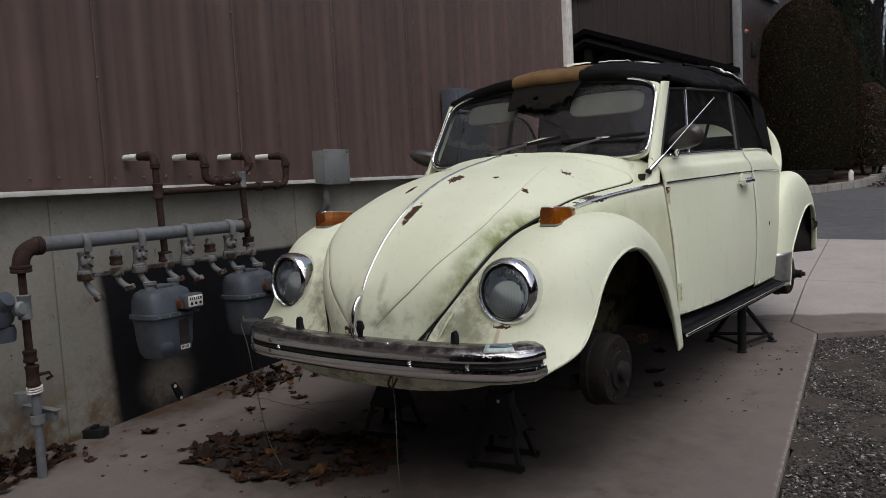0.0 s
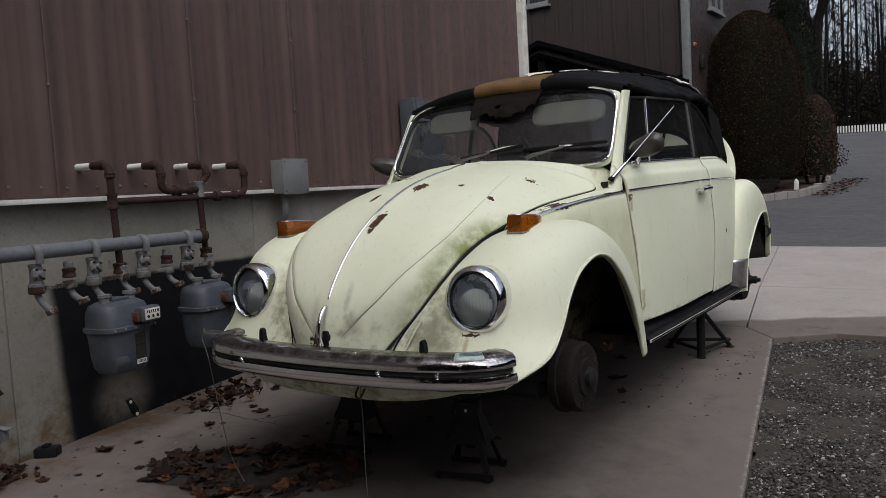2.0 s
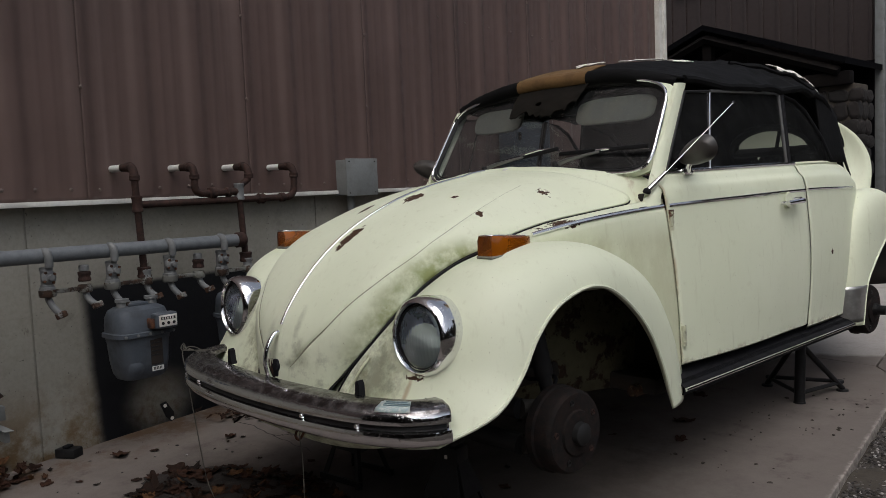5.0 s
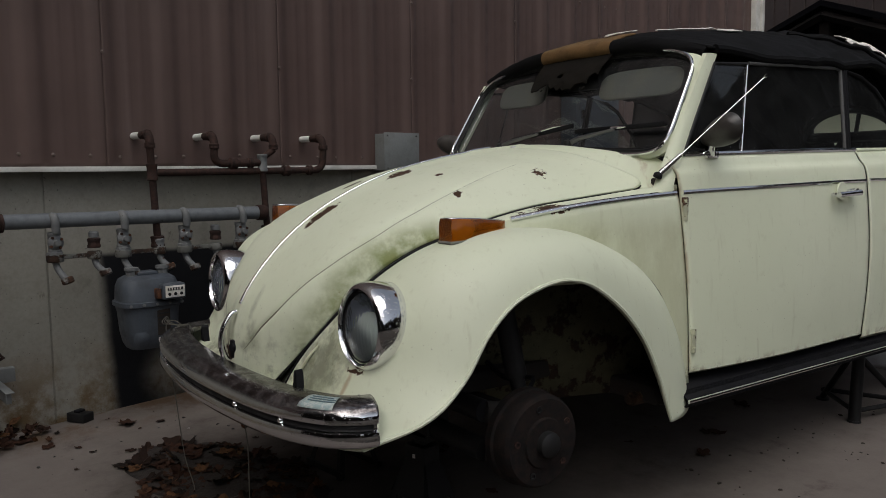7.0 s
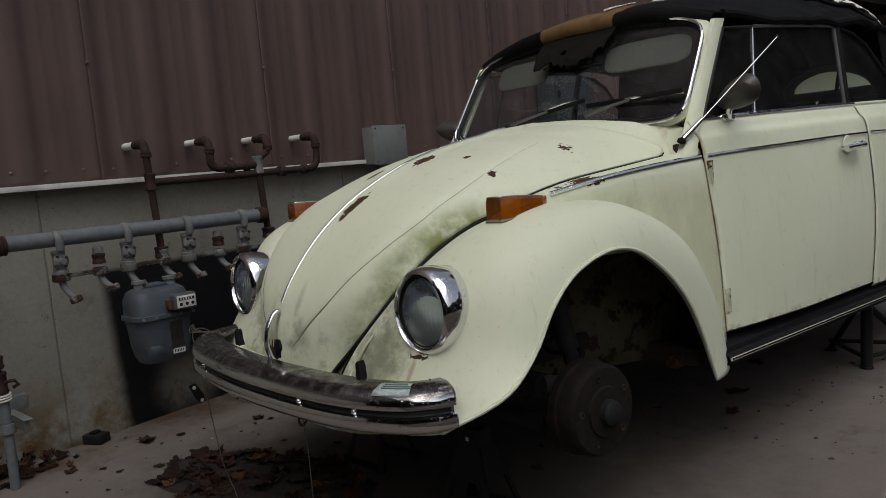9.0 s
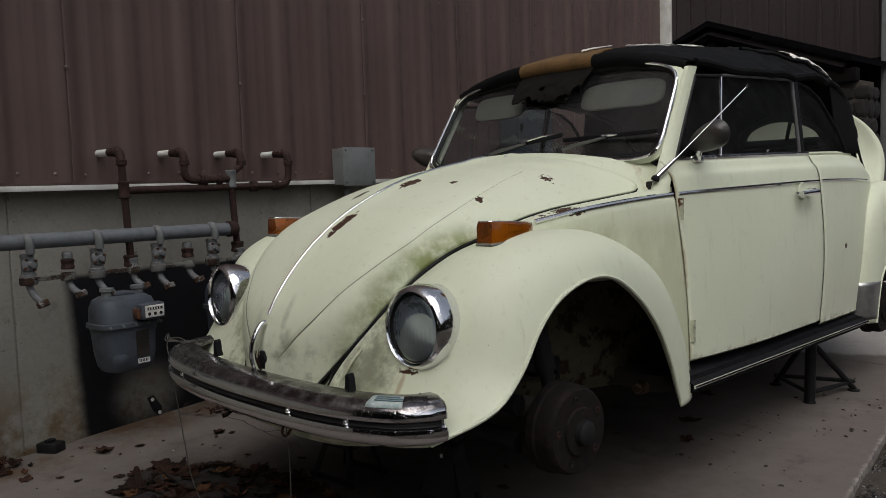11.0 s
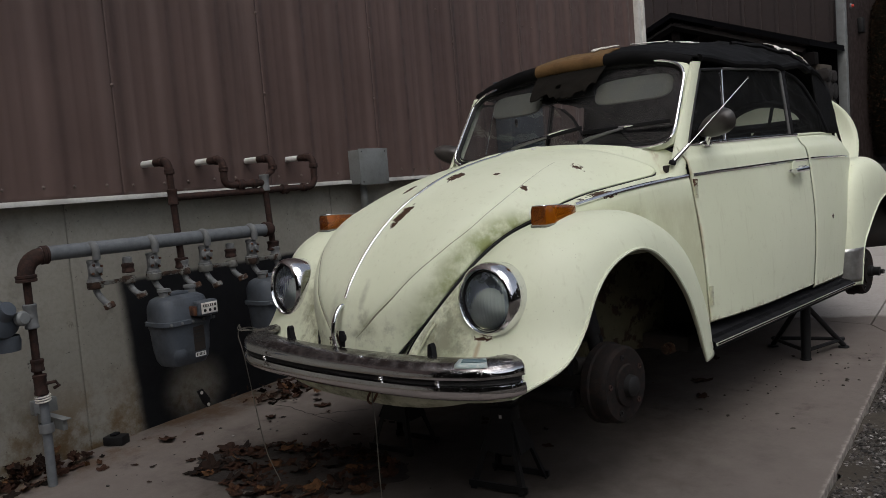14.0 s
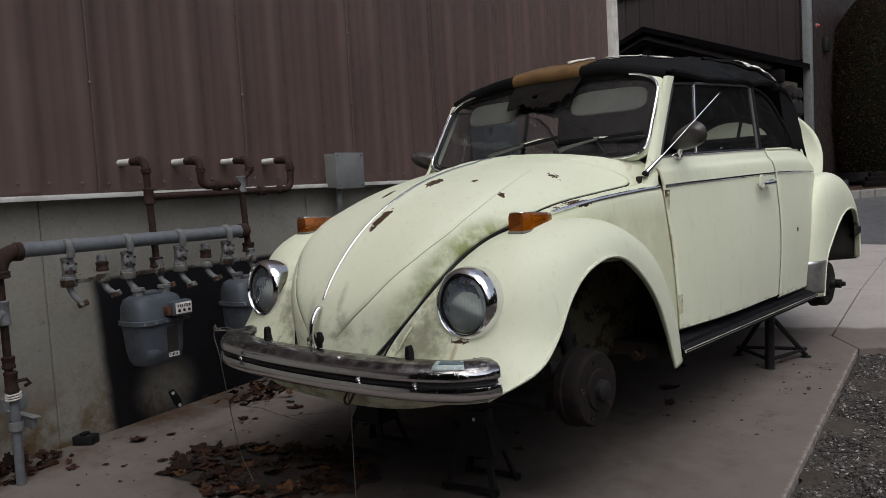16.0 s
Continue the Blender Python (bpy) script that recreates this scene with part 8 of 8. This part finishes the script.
def conifer(cx, cy, half, height, seed):
    tree = thing("conifer", "tall dark narrow conifer behind the hedge", "tree", Matrix.Translation((cx, cy, gz(cx, cy))))
    part("trunk", rod((0, 0, 0), (0, 0, height * 0.95), 0.12, 9, None, 0.02), BARK, tree)

    def place(rng):
        t = rng.random() ** 1.3
        a = rng.random() * 2 * math.pi
        r = half * (1 - t) ** 0.75 * (0.55 + 0.5 * rng.random()) * (1 + 0.25 * noise.noise(Vector((math.cos(a) * 2, math.sin(a) * 2, t * 9))))
        return np.array((r * math.cos(a), r * math.sin(a), 0.3 + t * height)), (math.cos(a), math.sin(a), 0.5)

    part("core", lathe([(0, 0.3), (half * 0.7, 0.5), (half * 0.5, height * 0.4), (half * 0.2, height * 0.8), (0, height * 0.95)], None, 16), PINE, tree)
    leaf_cloud("crown", 16000, place, 0.035, PINE, tree, seed)


conifer(-1.75, 17.5, 1.10, 4.9, 5)
conifer(-2.6, 21.0, 1.3, 7.5, 6)


class Sticks:
    """Many thin tubes gathered into one mesh."""

    def __init__(self):
        self.v, self.f = [], []

    def add(self, path, radius, sides):
        p = np.asarray([tuple(q) for q in path], float)
        r = np.broadcast_to(np.asarray(radius, float), (len(p),))
        _, s, u = frames(p)
        a = np.linspace(0, 2 * math.pi, sides, endpoint=False)
        ring = p[:, None] + r[:, None, None] * (np.cos(a)[None, :, None] * s[:, None] + np.sin(a)[None, :, None] * u[:, None])
        b = len(self.v)
        self.v += ring.reshape(-1, 3).tolist()
        self.f += [(b + i * sides + k, b + i * sides + (k + 1) % sides, b + (i + 1) * sides + (k + 1) % sides, b + (i + 1) * sides + k) for i in range(len(p) - 1) for k in range(sides)]

    def mesh(self, name):
        me = bpy.data.meshes.new(name)
        me.from_pydata(self.v, [], self.f)
        return me


def branchy(bm, p, way, length, r, depth, rng, spread=0.55):
    """A bare limb that divides."""
    p, way = Vector(p), Vector(way).normalized()
    n = 4
    path = [p]
    for k in range(n):
        way = (way + Vector((rng.gauss(0, 0.12), rng.gauss(0, 0.12), rng.gauss(0.03, 0.06)))).normalized()
        path.append(path[-1] + way * length / n)
    rr = np.linspace(r, r * 0.55, n + 1)
    bm.add(path, rr, 6 if depth > 1 else 4)
    if depth > 0:
        for k in range(2 + (rng.random() < 0.55)):
            side = Vector((rng.gauss(0, 1), rng.gauss(0, 1), rng.gauss(0.25, 0.4))).normalized()
            start = path[-1] if k < 2 else path[2]
            branchy(bm, start, way + side * spread, length * rng.uniform(0.6, 0.8), r * 0.55 * rng.uniform(0.8, 1.0), depth - 1, rng, spread)


def bare_tree(x, y, h, r, depth, seed, label):
    rng = random.Random(seed)
    tr = thing("tree", label, "tree", Matrix.Translation((x, y, gz(x, y) - 0.1)), "bare trees by the lane")
    bm = bmesh.new()
    path = [(0, 0, 0), (0.05, 0.02, h * 0.2), (0.0, 0.05, h * 0.4)]
    join(bm, tube(path, [r * 1.25, r, r * 0.85], 9, False))
    trunk = part("trunk", bm, BARK_DARK, tr)
    bm = Sticks()
    for k in range(4):
        a = k * 1.7 + rng.random()
        branchy(bm, (0.0, 0.05, h * 0.38), (0.55 * math.cos(a), 0.55 * math.sin(a), 1.0), h * 0.28, r * 0.55, depth, rng)
    link("limbs", bm.mesh("limbs"), BARK_DARK, tr)
    return tr


t0 = bare_tree(-2.75, 28.0, 12.0, 0.21, 4, 11, "bare deciduous tree with a forked trunk")
for k, (x, y, h) in enumerate(((4.5, 36, 11), (-6.5, 34, 12))):
    bare_tree(x, y, h, 0.25, 4, 20 + k, "bare winter tree beside the lane")

# far woods: many thin bare trunks, one piece
rng = random.Random(9)
bm = Sticks()
for k in range(360):
    x, y = rng.uniform(-32, 24), rng.uniform(47, 80)
    z = gz(x, y) - 0.3
    h = rng.uniform(9, 16)
    r = rng.uniform(0.035, 0.12)
    lean = Vector((rng.gauss(0, 0.4), rng.gauss(0, 0.4), h))
    bm.add([(x, y, z), (x + lean.x * 0.5, y + lean.y * 0.5, z + h * 0.5), (x + lean.x, y + lean.y, z + h)], [r, r * 0.7, r * 0.2], 5)
    for j in range(9):
        t = rng.uniform(0.2, 0.95)
        a = rng.uniform(0, 6.28)
        L = rng.uniform(1.0, 3.2) * (1.1 - t * 0.6)
        p = Vector((x + lean.x * t, y + lean.y * t, z + h * t))
        q = p + Vector((math.cos(a) * L * 0.7, math.sin(a) * L * 0.7, L * 0.7))
        bm.add([p, (p + q) / 2 + Vector((0, 0, -0.1)), q], [r * 0.35, r * 0.25, 0.015], 3)
        for i in range(3):
            u = q + Vector((rng.gauss(0, 0.7), rng.gauss(0, 0.7), rng.uniform(0.2, 1.1)))
            bm.add([(p + q) / 2 if i == 0 else q, u], [0.022, 0.010], 3)
tagged(link("far_woods", bm.mesh("far_woods"), BARK_DARK, smooth=False), "bare winter woods beyond the lane", "woods", kind="stuff")
UNDERGROWTH = leafy("undergrowth", (0.012, 0.010, 0.008), (0.022, 0.018, 0.013), (0.03, 0.025, 0.018))


def scrub(rng):
    x, y = rng.uniform(-24, 20), rng.uniform(53.5, 66)
    h = (0.9 + 1.4 * abs(noise.noise(Vector((x * 0.2, y * 0.2, 0))))) * 4.4
    return np.array((x, y, gz(x, y) + rng.random() ** 1.3 * h)), (0, -1, 0.4)


tagged(leaf_cloud("undergrowth", 70000, scrub, 0.16, UNDERGROWTH, None, 31), "dark tangled undergrowth below the woods", "undergrowth", kind="stuff")

# fence and a parked car far up the lane
fence = thing("picket_fence", "low white picket fence far up the lane", "fence")
for k in range(170):
    x = -6.5 + 0.14 * k
    y = 45.0 - 0.013 * k
    z = gz(x, y)
    part("picket", box(x - 0.035, x + 0.035, y - 0.02, y + 0.02, z, z + 0.36, 0), WHITE, fence, smooth=False)
part("rail", box(-6.6, 17.8, 44.98, 45.05, gz(0, 45) - 0.10, gz(0, 45) - 0.02, 0), WHITE, fence)
fc = thing("parked_car", "red car parked beyond the fence", "car", Matrix.Translation((-0.2, 51.0, gz(-0.2, 50))) @ pose(0, 0, 0, 0, 0, 80))
part("body", box(-0.85, 0.85, -2.1, 2.1, 0.3, 0.85, 0.18, segments=4), plain("dark_red_paint", (0.11, 0.010, 0.016), 0.4), fc, "red body")
part("cabin", box(-0.70, 0.70, -1.1, 1.1, 0.80, 1.38, 0.2, segments=4), PANE, fc)
for sx in (-1, 1):
    for y in (-1.3, 1.3):
        part("wheel", lathe([(0.16, -0.1), (0.31, -0.1), (0.32, 0.0), (0.31, 0.1), (0.16, 0.1), (0, 0.08)], toward((sx * 0.78, y, 0.31), (sx, 0, 0)), 18), RUBBER, fc)

# unseen tall trees behind and beside the camera, added to block low sky light
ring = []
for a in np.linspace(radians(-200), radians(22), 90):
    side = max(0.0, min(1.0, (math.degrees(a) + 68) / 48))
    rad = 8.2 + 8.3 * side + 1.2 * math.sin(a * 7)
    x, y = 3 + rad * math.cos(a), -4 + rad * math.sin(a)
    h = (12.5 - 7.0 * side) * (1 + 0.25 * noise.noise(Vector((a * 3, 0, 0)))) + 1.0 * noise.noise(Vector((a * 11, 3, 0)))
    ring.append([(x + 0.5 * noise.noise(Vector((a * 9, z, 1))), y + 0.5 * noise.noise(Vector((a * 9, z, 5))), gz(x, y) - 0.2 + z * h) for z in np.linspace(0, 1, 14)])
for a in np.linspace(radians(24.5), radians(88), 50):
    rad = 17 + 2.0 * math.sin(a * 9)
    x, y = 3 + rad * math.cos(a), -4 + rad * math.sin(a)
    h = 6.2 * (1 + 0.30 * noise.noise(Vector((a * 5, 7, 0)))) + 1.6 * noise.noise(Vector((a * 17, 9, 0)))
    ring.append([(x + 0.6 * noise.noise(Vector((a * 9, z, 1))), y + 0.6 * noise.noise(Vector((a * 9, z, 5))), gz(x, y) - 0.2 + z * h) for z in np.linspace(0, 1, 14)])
sheet("sky_block_trees", np.array(ring), UNDERGROWTH, None, thick=0.4)
tagged(bpy.data.objects["sky_block_trees"], "unseen dark wall of trees added to block sky light", "trees", kind="structure")

# ---- fallen leaves ----
def leaf_shape(rng, s):
    """A lobed, curled leaf as points round a rim with a middle rib."""
    rim = []
    lobes = 5
    for k in range(22):
        a = 2 * math.pi * k / 22
        r = 0.62 + 0.38 * abs(math.cos(a * lobes / 2 + 0.3)) ** 1.5
        r *= 0.75 + 0.25 * math.cos(a)
        rim.append((r * math.cos(a), 0.72 * r * math.sin(a)))
    curl, twist = rng.uniform(0.1, 0.6), rng.uniform(-0.4, 0.4)
    pts = [(0.05, 0, 0)] + [(x, y, curl * (x * x * 0.5 + y * y) + twist * x * y + 0.05 * rng.gauss(0, 1)) for x, y in rim]
    return [Vector(p) * s for p in pts]


def leaf_heap(name, count, place, label, seed, sizes=(0.022, 0.050), tilt=40):
    rng = random.Random(seed)
    verts, faces = [], []
    for k in range(count):
        x, y, dz = place(rng)
        m = Matrix.Translation((x, y, gz(x, y) + dz + 0.004)) @ pose(0, 0, 0, rng.gauss(0, tilt) * min(1, dz * 25 + 0.25), rng.gauss(0, tilt) * min(1, dz * 25 + 0.25), rng.uniform(0, 360))
        b = len(verts)
        pts = leaf_shape(rng, rng.uniform(*sizes))
        verts += [tuple(m @ p) for p in pts]
        n = len(pts) - 1
        faces += [(b, b + 1 + i, b + 1 + (i + 1) % n) for i in range(n)]
    mesh = bpy.data.meshes.new(name)
    mesh.from_pydata(verts, [], faces)
    return tagged(link(name, mesh, LEAF, smooth=False), label, "leaves", kind="stuff")


LEAF = leafy("dead_leaf", (0.012, 0.0085, 0.007), (0.042, 0.020, 0.013), (0.105, 0.052, 0.024))


def in_patch(rng):
    while True:
        x, y = rng.uniform(-1.02, 0.05), rng.uniform(-0.82, -0.12)
        u, v = (x + 0.56) / 0.47, (y + 0.48 - 0.25 * (x + 0.66)) / 0.26
        d = u * u + v * v + 0.5 * noise.noise(Vector((x * 6, y * 6, 0)))
        if d < 1.0:
            return x, y, rng.random() ** 2 * 0.022 * max(0, 1 - d)


leaf_heap("leaf_litter", 230, in_patch, "wet brown leaf litter in a hollow of the slab", 2, (0.025, 0.068), 34)
w = Nodes("leaf_mould")
MOULD = w.done(w.mix(w.noise(30.0, 5.0), (0.006, 0.005, 0.0045), (0.024, 0.017, 0.013)), 0.9)
w.bump(w.noise(60.0, 4.0), 0.006, 0.8)
ml = []
for i in range(28):
    r = i / 27
    row = []
    for a in np.linspace(0, 2 * math.pi, 60, endpoint=False):
        k = r * (0.86 + 0.22 * noise.noise(Vector((math.cos(a) * 2.5, math.sin(a) * 2.5, 4))) + 0.08 * noise.noise(Vector((math.cos(a) * 9, math.sin(a) * 9, 4))))
        x = -0.54 + 0.52 * k * math.cos(a)
        y = -0.48 + 0.27 * k * math.sin(a) + 0.25 * (x + 0.66)
        row.append((x, y, gz(x, y) + 0.002 + 0.014 * (1 - r) + 0.004 * noise.noise(Vector((x * 30, y * 30, 0))) * (1 - r)))
    ml.append(row)
tagged(link("leaf_mould", grid_mesh("leaf_mould", np.array(ml), close_v=True), MOULD), "dark rotted leaf mould on the slab", "leaf mould", kind="stuff")
leaf_heap("leaf_pile", 95, lambda r: (r.gauss(-1.47, 0.10), r.gauss(0.22, 0.14), abs(r.gauss(0, 0.022))), "brown leaf pile against the wall", 3)
leaf_heap("leaf_pile", 120, lambda r: (r.gauss(-1.50, 0.08), r.gauss(-1.20, 0.13), abs(r.gauss(0, 0.03))), "brown leaf pile at the foot of the riser", 4)
leaf_heap("strewn_leaves", 46, lambda r: (r.uniform(-1.55, 0.2), r.uniform(-0.9, 1.2), 0.0), "single brown leaves strewn on the slab", 5, (0.012, 0.035), 15)
leaf_heap("lane_leaves", 260, lambda r: (r.gauss(-0.45, 0.16), r.uniform(13.2, 18.0), 0.0), "brown leaves along the kerb", 6, (0.03, 0.07), 25)
for k, (x, y, s) in enumerate(((-1.39, -0.60, 0.075), (-1.44, -1.02, 0.07), (-1.30, -0.93, 0.05), (-1.10, 0.10, 0.06), (-1.20, -0.15, 0.05), (0.30, 1.25, 0.07), (0.42, 1.05, 0.05), (0.20, 1.62, 0.06))):
    rng = random.Random(70 + k)
    pts = leaf_shape(rng, s)
    mesh = bpy.data.meshes.new("leaf")
    mesh.from_pydata([tuple(p) for p in pts], [], [(0, 1 + i, 1 + (i + 1) % 22) for i in range(22)])
    ob = link("leaf", mesh, LEAF, smooth=False)
    ob.matrix_world = Matrix.Translation((x, y, gz(x, y) + 0.004)) @ pose(0, 0, 0, 0, 0, 77 * k)
    ob.modifiers.new("thickness", "SOLIDIFY").thickness = 0.001
    tagged(ob, "single dry brown leaf lying on the slab", "leaf", "fallen leaves")


def crumbs(rng):
    x, y = 0.45 + 0.5 * rng.random(), 0.8 + 1.5 * rng.random()
    return x, y, gz(x, y)


stones("crumbs", 60, crumbs, (0.003, 0.008), 8, SOIL, "dark crumbs of dirt strewn on the slab", 0.1)


def crumbs2(rng):
    x, y = -1.5 + 1.9 * rng.random(), -1.0 + 0.9 * rng.random()
    return x, y, gz(x, y)


stones("crumbs", 70, crumbs2, (0.002, 0.007), 12, STONE, "small pale and dark crumbs strewn on the slab", 0.1)
